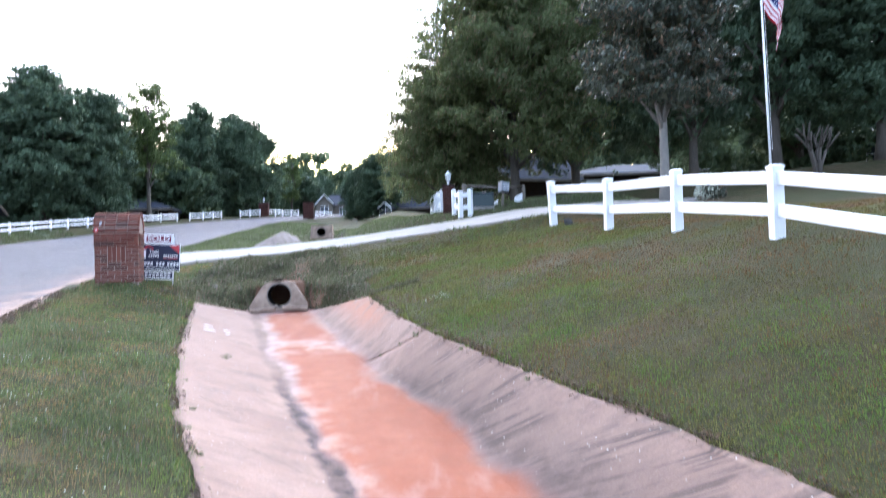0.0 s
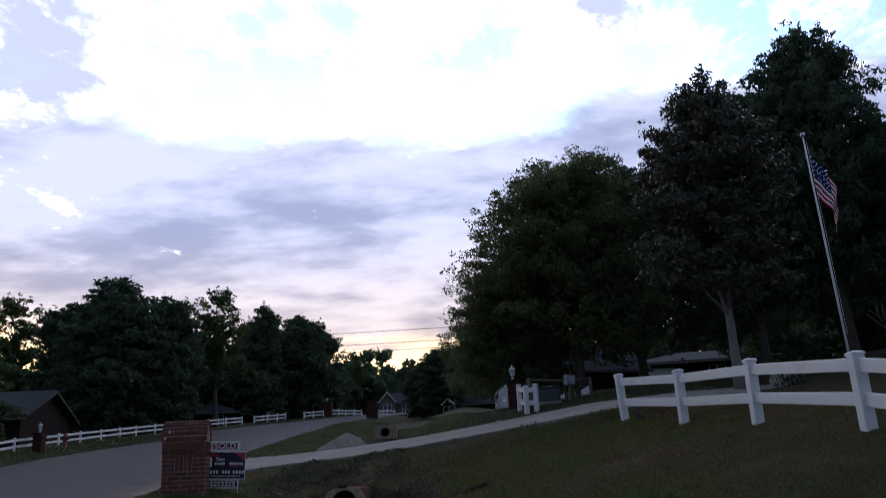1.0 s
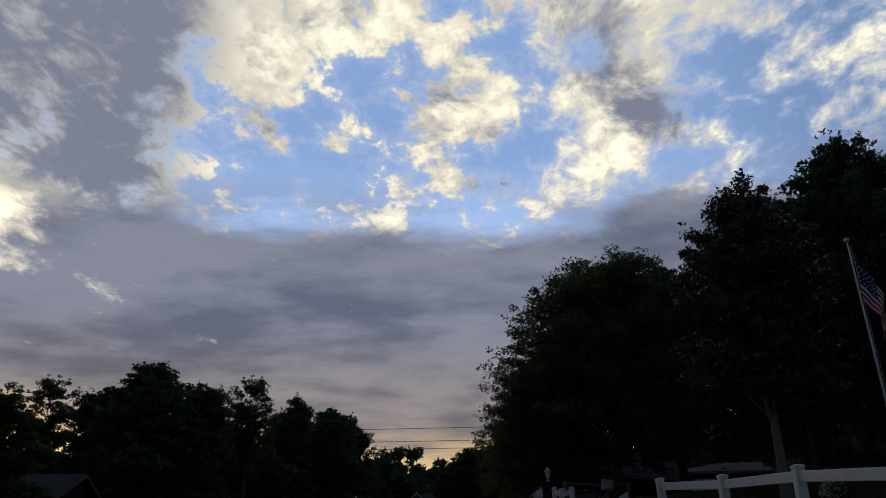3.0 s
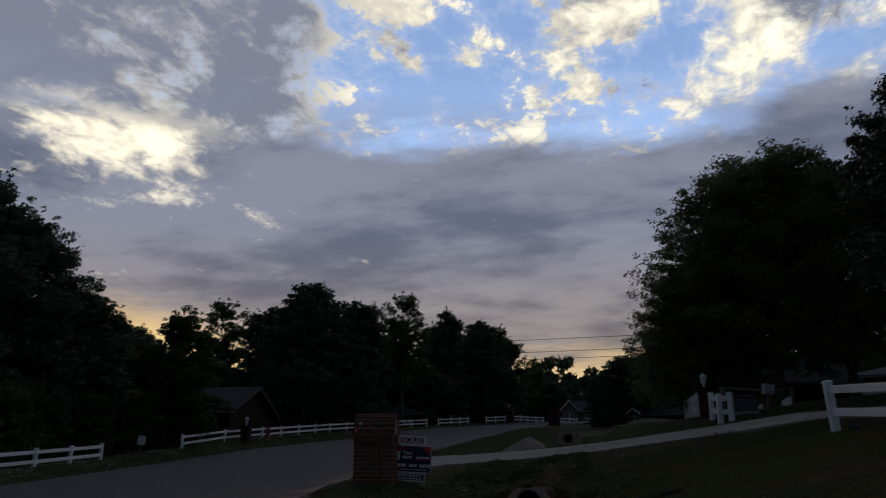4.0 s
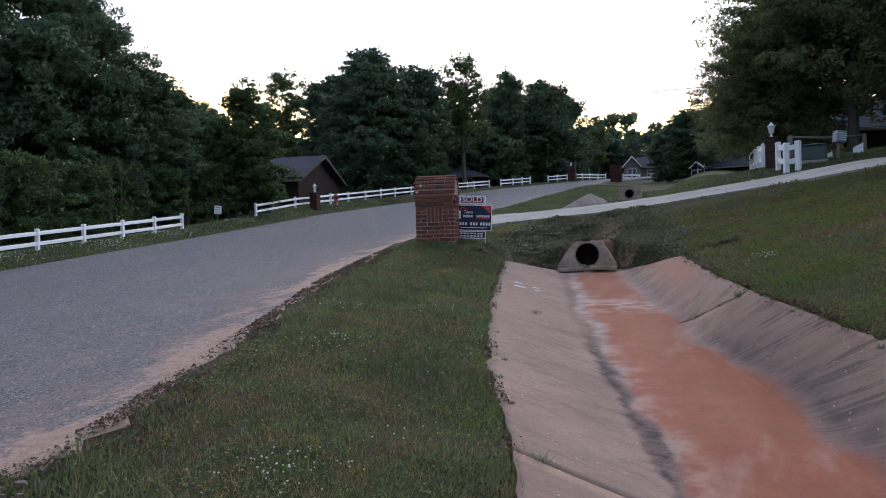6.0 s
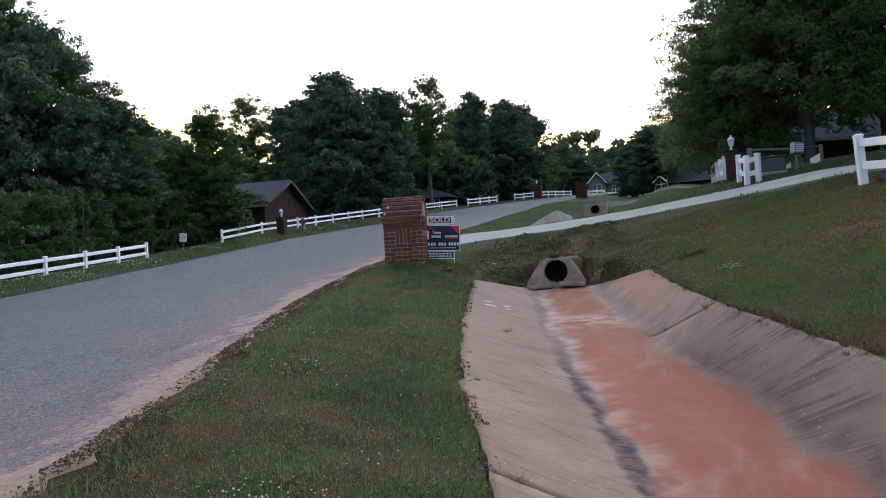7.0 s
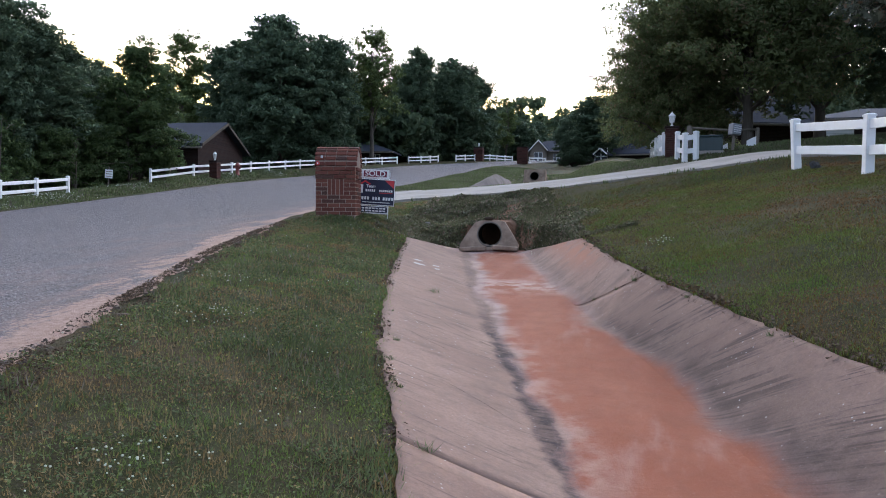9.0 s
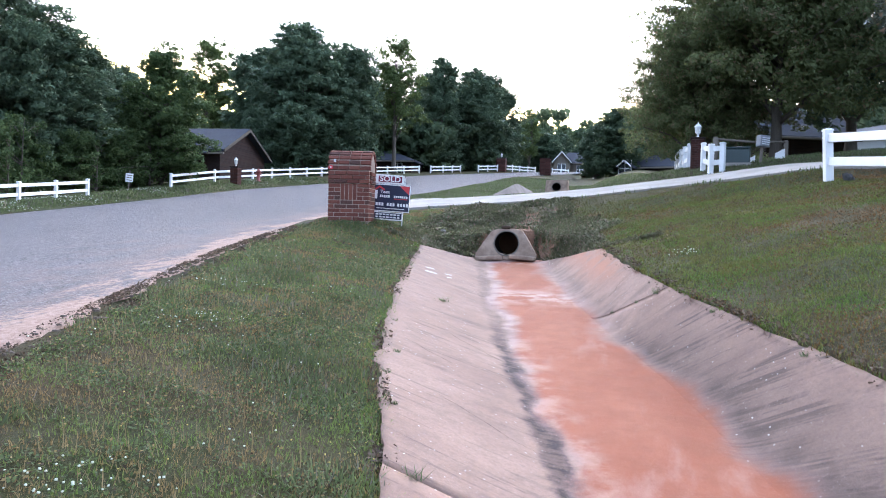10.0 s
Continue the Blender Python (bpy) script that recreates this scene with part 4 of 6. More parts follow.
def brick_mailbox():
    """Brick pier with a barrel top, its long sides square to the road."""
    L_, W_, C = 0.68, 0.54, 0.0677
    base = 1.245
    root = thing("brick_mailbox", Matrix.Translation((-5.15, 13.9, base)) @ Matrix.Rotation(radians(9), 4, "Z"),
                 "red-brown brick mailbox pier with a rounded brick top", "mailbox")
    straight = 12
    h = straight * C
    r = W_ / 2 - 0.006
    outline = [(r, -0.1), (r, h)] + [(r * math.cos(a), h + 0.335 * math.sin(a)) for a in np.linspace(0, math.pi, 15)[1:-1]] + [(-r, h), (-r, -0.1)]
    bm = prism(outline, L_ - 0.012)
    bmesh.ops.rotate(bm, verts=bm.verts, cent=(0, 0, 0), matrix=Matrix.Rotation(radians(90), 3, "Z"))
    part("mortar_core", bm, "mortar", root, "grey mortar in the joints")
    g = 0.010
    bl, bd = 0.194, 0.06
    for c in range(straight):
        z = (c + 0.5) * C
        proud = 0.020 if c >= 9 else 0.0
        for side in (-1, 1):
            if 5 <= c <= 8 and side == -1:
                # soldier bricks in the middle of the course
                if c == 5:
                    for k in range(4):
                        brick(root, (C - g, bd, 4 * C - g), Matrix.Translation(((k - 1.5) * C, side * (W_ / 2 - bd / 2), 7 * C)))
                spans = [(-L_ / 2, -2 * C), (2 * C, L_ / 2)]
            else:
                spans = [(-L_ / 2, L_ / 2)]
            for a, b in spans:
                cuts = [a]
                x = a + (0.102 if c % 2 else 0.204)
                while x < b - 0.05:
                    cuts.append(x)
                    x += 0.204
                cuts.append(b)
                for p, q in zip(cuts, cuts[1:]):
                    if q - p > 0.03:
                        brick(root, (q - p - g, bd, C - g), Matrix.Translation(((p + q) / 2, side * (W_ / 2 - bd / 2 + proud), z)))
        for end in (-1, 1):
            cuts = [-W_ / 2 + bd, -W_ / 2 + bd + (0.105 if c % 2 else 0.21), W_ / 2 - bd]
            for p, q in zip(cuts, cuts[1:]):
                brick(root, (bd, q - p - g, C - g), Matrix.Translation((end * (L_ / 2 - bd / 2 + proud), (p + q) / 2, z)))
    # barrel top laid in long courses
    n = 11
    for i in range(n):
        a = math.pi * (i + 0.5) / n
        y, z = (W_ / 2 - 0.014) * math.cos(a), h + 0.32 * math.sin(a)
        nrm = math.atan2(math.sin(a) / 0.335, math.cos(a) / (W_ / 2))
        for k in range(4):
            brick(root, ((L_ + 0.04) / 4 - g, 0.062, 0.062), Matrix.Translation(((k - 1.5) * (L_ + 0.04) / 4, y, z)) @ Matrix.Rotation(nrm, 4, "X") @ Matrix.Rotation(radians(90), 4, "X"))
    # metal box front on the road side, flag and reflector
    front = [(0.13, 0.84), (0.13, 0.97)] + [(0.13 * math.cos(t), 0.97 + 0.10 * math.sin(t)) for t in np.linspace(0, math.pi, 9)[1:-1]] + [(-0.13, 0.97), (-0.13, 0.84)]
    bm = prism(front, 0.03)
    bmesh.ops.rotate(bm, verts=bm.verts, cent=(0, 0, 0), matrix=Matrix.Rotation(radians(90), 3, "Z"))
    bmesh.ops.translate(bm, verts=bm.verts, vec=(-L_ / 2 - 0.012, 0, 0))
    part("mailbox_door", bm, "black", root, "black metal mailbox door")
    bm = lathe([(0.036, 0), (0.036, 0.008), (0.03, 0.012)], 20)
    bmesh.ops.rotate(bm, verts=bm.verts, cent=(0, 0, 0), matrix=Matrix.Rotation(radians(90), 3, "X"))
    bmesh.ops.translate(bm, verts=bm.verts, vec=(-0.30, -W_ / 2 - 0.008, 0.865))
    part("reflector", bm, "red", root, "round red reflector with a pale centre")
    bm = box((0.022, 0.004, 0.026), (-0.30, -W_ / 2 - 0.022, 0.865), 0.002)
    part("reflector_centre", bm, "white", root)
    bm = box((0.035, 0.02, 0.05), (-0.235, -W_ / 2 - 0.006, 0.975), 0.006)
    part("flag_bracket", bm, "metal", root, "small pale metal flag bracket")


def text_part(body, size, at, mat, parent, name="lettering", wide=1.0):
    cu = bpy.data.curves.new(name, "FONT")
    cu.body, cu.size, cu.align_x, cu.align_y, cu.extrude = body, size, "CENTER", "CENTER", 0.001
    cu.offset = 0.02 * size
    tmp = bpy.data.objects.new(name, cu)
    scene.collection.objects.link(tmp)
    me = bpy.data.meshes.new_from_object(tmp.evaluated_get(bpy.context.evaluated_depsgraph_get()))
    bpy.data.objects.remove(tmp)
    me.materials.clear()
    me.materials.append(MAT[mat])
    ob = new(name, me)
    ob.parent = parent
    ob.matrix_local = Matrix.Translation(at) @ Matrix.Rotation(radians(90), 4, "X") @ Matrix.Diagonal((wide, 1, 1, 1))
    return ob


def yard_sign():
    """Estate sign behind the mailbox: navy board, SOLD rider above, a second rider below."""
    z0 = float(land(-4.72, 14.7))
    root = thing("yard_sign", Matrix.Translation((-4.76, 14.72, z0)) @ Matrix.Rotation(radians(5), 4, "Z") @ Matrix.Rotation(radians(3.0), 4, "Y"),
                 "navy and white estate agent's yard sign with a sold rider", "sign")
    t = 1.905 - z0
    for x in (-0.24, 0.22):
        part("stake", box((0.016, 0.016, t + 0.22), (x, 0.012, (t + 0.2) / 2 - 0.08)), "metal", root)
    part("board", box((0.66, 0.014, 0.47), (0, 0, t - 0.235), 0.002), "white", root, "white-edged sign board")
    part("panel", box((0.64, 0.006, 0.445), (0, -0.008, t - 0.232)), "navy", root, "navy blue printed panel")
    part("rider", box((0.52, 0.012, 0.155), (-0.05, -0.002, t + 0.095), 0.002), "white", root, "white rider board")
    part("rider_band", box((0.42, 0.005, 0.105), (-0.04, -0.010, t + 0.095)), "maroon", root, "maroon band")
    text_part("SOLD", 0.13, (-0.04, -0.014, t + 0.095), "white", root, wide=1.15)
    part("lower_rider", box((0.54, 0.012, 0.14), (-0.04, -0.002, t - 0.55), 0.002), "white", root, "white lower rider")
    part("lower_panel", box((0.50, 0.005, 0.105), (-0.04, -0.009, t - 0.545)), "navy", root)
    for z in (-0.522, -0.568):
        for k_ in range(7):
            part("print_bar", box((0.048, 0.003, 0.026), (-0.04 + (k_ - 3) * 0.064, -0.013, t + z)), "white", root)
    text_part("Team", 0.075, (-0.11, -0.013, t - 0.13), "white", root)
    for k_ in range(5):
        part("print_bar", box((0.026, 0.003, 0.042), (-0.19 + k_ * 0.037, -0.0125, t - 0.205)), "white", root)
    for k_ in range(7):
        part("print_bar", box((0.026, 0.003, 0.036), (0.06 + k_ * 0.036, -0.0125, t - 0.205)), "white", root)
    part("underline", box((0.24, 0.003, 0.014), (0.17, -0.0125, t - 0.243)), "red", root)
    for x_, n_ in ((-0.20, 3), (0.0, 3), (0.215, 4)):
        for k_ in range(n_):
            part("number_bar", box((0.036, 0.003, 0.055), (x_ + (k_ - (n_ - 1) / 2) * 0.052, -0.0125, t - 0.345)), "white", root)
    part("print_bar", box((0.50, 0.003, 0.012), (0.0, -0.0125, t - 0.415)), "white", root)
    bm = bmesh.new()
    bm.faces.new([bm.verts.new(v) for v in ((0.14, -0.0125, t - 0.014), (0.315, -0.0125, t - 0.014), (0.315, -0.0125, t - 0.16))][::-1])
    part("corner_flash", bm, "red", root, "red corner flash")
    bm = bmesh.new()
    for a, b in (((-0.30, -0.10), (-0.22, -0.04)), ((-0.22, -0.04), (-0.13, -0.09))):
        d = Vector((b[0] - a[0], 0, b[1] - a[1]))
        q = box((d.length + 0.02, 0.003, 0.025))
        me_ = bpy.data.meshes.new("tmp")
        q.transform(Matrix.Translation(((a[0] + b[0]) / 2, -0.0125, t + (a[1] + b[1]) / 2)) @ Matrix.Rotation(-math.atan2(d.z, d.x), 4, "Y"))
        q.to_mesh(me_)
        q.free()
        bm.from_mesh(me_)
        bpy.data.meshes.remove(me_)
    part("roof_mark", bm, "red", root, "red roof-shaped mark")
    part("house_mark", box((0.05, 0.003, 0.15), (-0.275, -0.0125, t - 0.18)), "white", root)


# ---- culverts ----
def culvert(at, turn, scale, label, square=False):
    """A concrete headwall with a round pipe mouth through it."""
    root = thing("culvert_headwall", Matrix.Translation(at) @ Matrix.Rotation(turn, 4, "Z"), label, "culvert")
    r, n = 0.195, 28
    if square:
        outline = [(0.52, 0.0), (0.50, 0.62), (-0.50, 0.62), (-0.52, 0.0)]
    else:
        outline = [(0.50, 0.0), (0.50, 0.10), (0.41, 0.25), (0.32, 0.40), (0.25, 0.505), (0.12, 0.53), (-0.04, 0.535), (-0.17, 0.52), (-0.26, 0.485), (-0.35, 0.36), (-0.44, 0.22), (-0.51, 0.11), (-0.52, 0.0)]
    cz = 0.30 if square else 0.285
    # front face as a ring between the outline and the pipe mouth
    dense = []
    for a, b in zip(outline, outline[1:] + outline[:1]):
        for k in range(6):
            dense.append((a[0] + (b[0] - a[0]) * k / 6, a[1] + (b[1] - a[1]) * k / 6))
    m = len(dense)
    verts, faces = [], []
    for depth, back in ((0.0, 0.10), (0.35, 0.0)):
        for x, z in dense:
            y = depth + (0.28 * z if depth == 0 else 0.18)
            verts.append((x, y, z))
        for x, z in dense:
            a = math.atan2(z - cz, x)
            hx, hz = r * math.cos(a), cz + r * math.sin(a)
            verts.append((hx, depth + (0.28 * hz if depth == 0 else 0.18), hz))
    for i in range(m):
        j = (i + 1) % m
        faces += [(i, j, m + j, m + i), (2 * m + j, 2 * m + i, 3 * m + i, 3 * m + j), (j, i, 2 * m + i, 2 * m + j), (m + i, m + j, 3 * m + j, 3 * m + i)]
    verts = [Vector(v) * scale for v in verts]
    ob = mesh_ob("headwall", verts, faces, "drive", root, label="pale weathered concrete headwall")
    ob.data.materials[0] = MAT["headwall"]
    # pipe running back under the drive
    pv, pf = [], []
    for y in (0.05, 0.3, 2.6):
        for k in range(n):
            a = 2 * math.pi * k / n
            pv.append((scale * (r - 0.004) * math.cos(a), scale * y, scale * (cz + (r - 0.004) * math.sin(a))))
    for j in range(2):
        for k in range(n):
            a, b = j * n + k, j * n + (k + 1) % n
            pf.append((a, a + n, b + n, b))
    pf.append(tuple(range(2 * n, 3 * n)))
    # shade inside the bore comes from its near-black colour
    mesh_ob("pipe", pv, pf, "pipe", root, smooth=False, label="concrete pipe bore with its shade in the colour")
    rim = tube([Vector((scale * (r + 0.012) * math.cos(2 * math.pi * k / n), scale * (0.28 * (cz + (r + 0.01) * math.sin(2 * math.pi * k / n)) - 0.004), scale * (cz + (r + 0.012) * math.sin(2 * math.pi * k / n)))) for k in range(n + 1)], [scale * 0.011] * (n + 1), 6)
    mesh_ob("pipe_rim", rim[0], rim[1], "wood", root, smooth=True, label="rough pipe lip")
    if not square:
        for a, b, dz in ((-0.50, -0.05, 0.0), (0.06, 0.50, 0.02)):
            bm = box((b - a, 0.30, 0.07), ((a + b) / 2, -0.10, 0.055 + dz), 0.015, Matrix.Rotation(radians(4 if a > 0 else -3), 4, "Y"))
            bmesh.ops.translate(bm, verts=bm.verts, vec=(0, 0, -0.02))
            part("apron_slab", bm, "headwall", root, "cracked concrete lip")
        part("chip_stone", box((0.16, 0.10, 0.06), (-0.02, 0.17, 0.555), 0.02), "crack", root, "broken brown lump")
    return root


MAT["headwall"] = material("headwall_concrete", lambda K: (K.mix(K.ramp(K.noise(4.0, 6), 0.35, 0.7), (0.235, 0.166, 0.126), (0.40, 0.30, 0.230)), K.noise(30, 5), 0.5), 0.9)
culvert((-2.66, 14.60, 0.662), radians(6), 1.0, "weathered concrete culvert headwall in the grassy bank")
culvert((-4.45, 37.9, 3.02), radians(-4), 1.0, "square pale concrete culvert headwall under the next drive", True)
brick_mailbox()
yard_sign()


# ---- trees ----
def leaf_quads(rng, centres, spread, per, size, flat=0.8, lay=0.7):
    """Small three-cornered leaves on the outsides of tufts, facing outwards more or less."""
    n = len(centres) * per
    d = rng.normal(0, 1, (n, 3))
    d /= np.linalg.norm(d, axis=1)[:, None]
    out = rng.uniform(0.25, 1.0, n) ** 0.5
    c = np.repeat(centres, per, 0) + d * (np.repeat(spread, per) * out)[:, None] * np.array([1, 1, flat])
    nrm = d * np.array([1, 1, 1.3]) + lay * rng.normal(0, 1, (n, 3))
    nrm /= np.linalg.norm(nrm, axis=1)[:, None]
    a = np.cross(nrm, rng.normal(0, 1, (n, 3)))
    a /= np.linalg.norm(a, axis=1)[:, None]
    b = np.cross(nrm, a)
    s = size * rng.uniform(0.6, 1.4, (n, 1))
    a, b = a * s, b * s * 0.7
    return np.stack([c - a - b * 0.5, c + a, c - a * 0.2 + b], 1)


def tree_meshes(seed, h, r, base=0.05, tufts=800, per=110, size=0.1, leaf="oak", bark="bark", top=0.75, trunk=0.22, stems=1, lump=0.34, tuft=0.115, skirt=0.7, gaps=-9.0, lay=0.8, lobes=22):
    """Trunk and crown of one tree h metres high with a crown r metres wide: boughs bulge out of a rounded crown, tufts cover the boughs, leaves the tufts."""
    rng = np.random.default_rng(seed)
    # boughs, spread evenly up and round the crown
    t = (np.arange(lobes) + rng.uniform(0.1, 0.9, lobes)) / lobes
    t = 0.06 + 0.84 * t
    ang = np.arange(lobes) * 2.39996 + rng.normal(0, 0.35, lobes)
    prof = np.where(t < 0.36, skirt + (1 - skirt) * np.sin(t / 0.36 * math.pi / 2), np.cos((t - 0.36) / 0.64 * math.pi / 2 * 0.97) ** top)
    big = r * rng.uniform(0.32, 0.34 + lump * 0.5, lobes) * (0.68 + 0.32 * prof)
    out = np.maximum(r * prof * rng.uniform(1 - lump * 0.6, 1.06, lobes) - big, 0.12 * r * prof)
    zc = h * (base + (1 - base) * t)
    zc = np.minimum(zc, h - 0.80 * big)
    zc[-1], out[-1] = h - 0.85 * big[-1], 0.06 * r
    bough = np.stack([out * np.cos(ang), out * np.sin(ang), zc], 1)
    pick = rng.choice(lobes, tufts, p=big ** 2 / (big ** 2).sum())
    d = rng.normal(0, 1, (tufts, 3)) + np.array([0, 0, 0.35])
    d /= np.linalg.norm(d, axis=1)[:, None]
    depth = 1 - 0.5 * rng.uniform(0, 1, tufts) ** 1.5
    ragged = 1 + 0.22 * np.array([noise.noise((v[0] * 2.2 + k * 3.1, v[1] * 2.2, v[2] * 2.2 + seed)) for v, k in zip(d, pick)])
    cen = bough[pick] + d * (big[pick] * depth * ragged)[:, None] * np.array([1, 1, 0.82])
    # flat sprays
    cen[:, 2] += lay * 0.012 * h * np.sin(cen[:, 2] / h * 40 + 3 * np.sin(2 * np.arctan2(cen[:, 1], cen[:, 0]) + seed))
    cen[:, 2] = np.maximum(cen[:, 2], 0.02 * h)
    hole = np.array([noise.noise((c[0] * 1.7 / r, c[1] * 1.7 / r, c[2] * 1.7 / r + seed)) for c in cen])
    cen = cen[hole > gaps]
    spread = 0.85 * tuft * r * rng.uniform(0.6, 1.35, len(cen))
    q = leaf_quads(rng, cen, spread, per, size, 0.62)
    # twigs that stick out of the outline
    k = rng.integers(0, len(cen), len(cen) // 3)
    off = cen[k] - np.array([0, 0, 0.45 * h])
    off /= np.linalg.norm(off, axis=1)[:, None]
    q = np.concatenate([q, leaf_quads(rng, cen[k] + off * (spread[k] * 1.25)[:, None], spread[k] * 0.4, max(5, per // 9), size)])
    # larger leaves deep inside close the crown
    inner = cen * np.array([0.72, 0.72, 0.97])
    q = np.concatenate([q, leaf_quads(rng, inner, spread, 7, size * 2.0)])
    crown = quads_mesh("crown", q, leaf, 3)
    verts, faces = [], []

    def add(path, radii, n):
        v, f = tube(path, radii, n)
        k = len(verts)
        verts.extend(v)
        faces.extend([tuple(i + k for i in q_) for q_ in f])

    for st in range(stems):
        off = Vector((rng.normal(0, 0.25), rng.normal(0, 0.25), 0)) * (stems > 1)
        bend = Vector((rng.normal(0, 0.03), rng.normal(0, 0.03), 0)) * h
        path = [off + bend * (k / 8) ** 2 + Vector((0, 0, -0.2 + (0.86 * h + 0.2) * k / 8)) for k in range(9)]
        add(path, [trunk * (1.45 if k == 0 else 1.0 - 0.11 * k) for k in range(9)], 10)
        order = rng.permutation(len(cen))[: 46 // stems]
        for i in order:
            e = Vector(cen[i])
            k = min(max((e.z / h - 0.18), base * 0.75), 0.8)
            s_ = off + bend * k ** 2 + Vector((0, 0, k * h))
            mid = s_.lerp(e, 0.5) + Vector((0, 0, 0.05 * h))
            rr = trunk * (1 - k) * 0.42 + 0.012
            add([s_, s_.lerp(mid, 0.5) + Vector((0, 0, 0.01 * h)), mid, e], [rr, rr * 0.8, rr * 0.55, rr * 0.2], 5)
    me = bpy.data.meshes.new("trunk")
    me.from_pydata([tuple(v) for v in verts], [], faces)
    me.materials.append(MAT[bark])
    me.polygons.foreach_set("use_smooth", [True] * len(me.polygons))
    return me, crown, h, r


def tree(meshes, x, y, label, scale=1.0, turn=0.0, z=None, name="tree", group="trees round the road", stretch=1.0, size=None):
    if size:
        scale, stretch = size[0] / meshes[2], (size[1] / meshes[3]) / (size[0] / meshes[2])
    root = thing(name, Matrix.Translation((x, y, (float(land(x, y)) if z is None else z) - 0.05)) @ Matrix.Rotation(turn, 4, "Z") @ Matrix.Diagonal((scale * stretch, scale * stretch, scale, 1)),
                 label, "tree" if name == "tree" else "shrub", group)
    for me, nm in zip(meshes, ("trunk", "crown")):
        ob = new(nm, me)
        ob.parent = root
    return root


BIG = tree_meshes(11, 13.0, 4.9, 0.02, 900, 84, 0.108, "oak", top=0.58, trunk=0.30)
TALL = tree_meshes(12, 11.0, 2.9, 0.04, 640, 86, 0.095, "oak", top=0.52, trunk=0.22, tuft=0.14, gaps=-0.34, lobes=30)
OPEN = tree_meshes(13, 11.5, 2.9, 0.30, 420, 86, 0.09, "lime", top=0.42, trunk=0.19, lump=0.5, tuft=0.15, gaps=-0.10, lobes=26)
ROUND = tree_meshes(14, 9.6, 4.6, 0.19, 2100, 48, 0.066, "feather", top=0.52, trunk=0.2, tuft=0.090, skirt=0.95, lump=0.26, lay=1.2, lobes=40)
MAGNOLIA = tree_meshes(15, 8.4, 2.55, 0.28, 760, 84, 0.060, "magnolia", "bark_pale", top=1.15, trunk=0.13, tuft=0.115, lump=0.36, gaps=-0.35)
FAROAK = tree_meshes(19, 11.0, 3.4, 0.02, 950, 50, 0.125, "oak", top=0.42, trunk=0.26, tuft=0.14, lobes=34)
SHRUB = tree_meshes(16, 3.2, 1.8, 0.0, 170, 84, 0.056, "shrub", top=0.55, trunk=0.04, stems=3, tuft=0.17, lump=0.6)
SMALL = tree_meshes(17, 7.0, 2.5, 0.02, 420, 90, 0.072, "shrub", top=1.05, trunk=0.12, tuft=0.14, lump=0.40, lobes=28, skirt=0.85)
LAWNOAK = tree_meshes(18, 13.0, 4.6, 0.20, 760, 82, 0.108, "oak", top=0.58, trunk=0.27, tuft=0.125, lump=0.4)
OAKL, SLIM, AIRY = "broad dark green oak with a full crown", "tall leafy green tree with an uneven crown", "open-crowned tree with light green leaves"
tree(FAROAK, -25.6, 56.0, OAKL, turn=0.0, size=(11.7, 4.2))
tree(FAROAK, -30.9, 60.0, OAKL, turn=1.4, size=(10.9, 3.6))
tree(FAROAK, -23.0, 58.5, OAKL, turn=4.0, size=(10.2, 3.2))
tree(FAROAK, -28.0, 57.5, OAKL, turn=2.7, size=(9.6, 3.0))
tree(OPEN, -38.8, 65.5, AIRY, turn=4.1, size=(12.4, 3.5))
tree(SMALL, -22.9, 34.6, "pointed young tree with dense green leaves", turn=5.5, size=(6.8, 2.6))
tree(OPEN, -20.9, 64.0, AIRY, turn=0.6, size=(11.2, 3.0))
tree(FAROAK, -27.5, 77.5, OAKL, turn=1.9, size=(9.6, 4.2))
tree(TALL, -20.1, 76.0, SLIM, turn=3.3, size=(11.2, 3.1))
tree(FAROAK, -18.0, 82.0, OAKL, turn=4.7, size=(10.9, 4.2))
tree(FAROAK, -13.2, 101.0, OAKL, turn=0.7, size=(6.2, 3.4))
tree(FAROAK, -22.4, 80.0, OAKL, turn=6.1, size=(9.4, 3.8))
tree(TALL, -16.4, 87.0, SLIM, turn=1.1, size=(10.0, 3.4))
for k, (x, y, h_) in enumerate(((-15.6, 114.0, 8.6), (-12.2, 112.0, 7.4), (-8.9, 115.0, 7.0), (-5.4, 112.0, 7.4), (-2.2, 116.0, 7.6))):
    tree(FAROAK, x, y, "distant dark green tree behind the last house", turn=1.3 * k, size=(h_, 2.7))
tree(OPEN, -14.4, 97.0, AIRY, turn=2.5, size=(8.6, 2.0))
tree(TALL, -37.6, 51.5, SLIM, turn=3.9, size=(8.6, 2.9))
tree(BIG, -27.6, 37.0, OAKL, turn=5.3, size=(6.3, 2.6))
tree(TALL, -25.9, 33.0, SLIM, turn=1.3, size=(6.6, 2.1))
tree(FAROAK, -2.6, 65.0, SLIM, turn=0.3, size=(5.3, 2.4))
tree(FAROAK, -0.5, 69.0, SLIM, turn=1.7, size=(5.4, 2.8))
tree(FAROAK, -4.6, 70.0, SLIM, turn=2.9, size=(4.9, 1.9))
tree(BIG, -28.9, 26.0, OAKL, turn=4.5, size=(13.5, 5.4))
tree(BIG, -33.0, 21.0, OAKL, turn=5.8, size=(14.5, 6.5))
tree(BIG, -26.3, 27.6, OAKL, turn=2.2, size=(10.6, 3.8))
tree(TALL, -25.0, 30.2, SLIM, turn=0.9, size=(7.4, 2.9))
FEATHER = "broad tree with feathery yellow-green leaves"
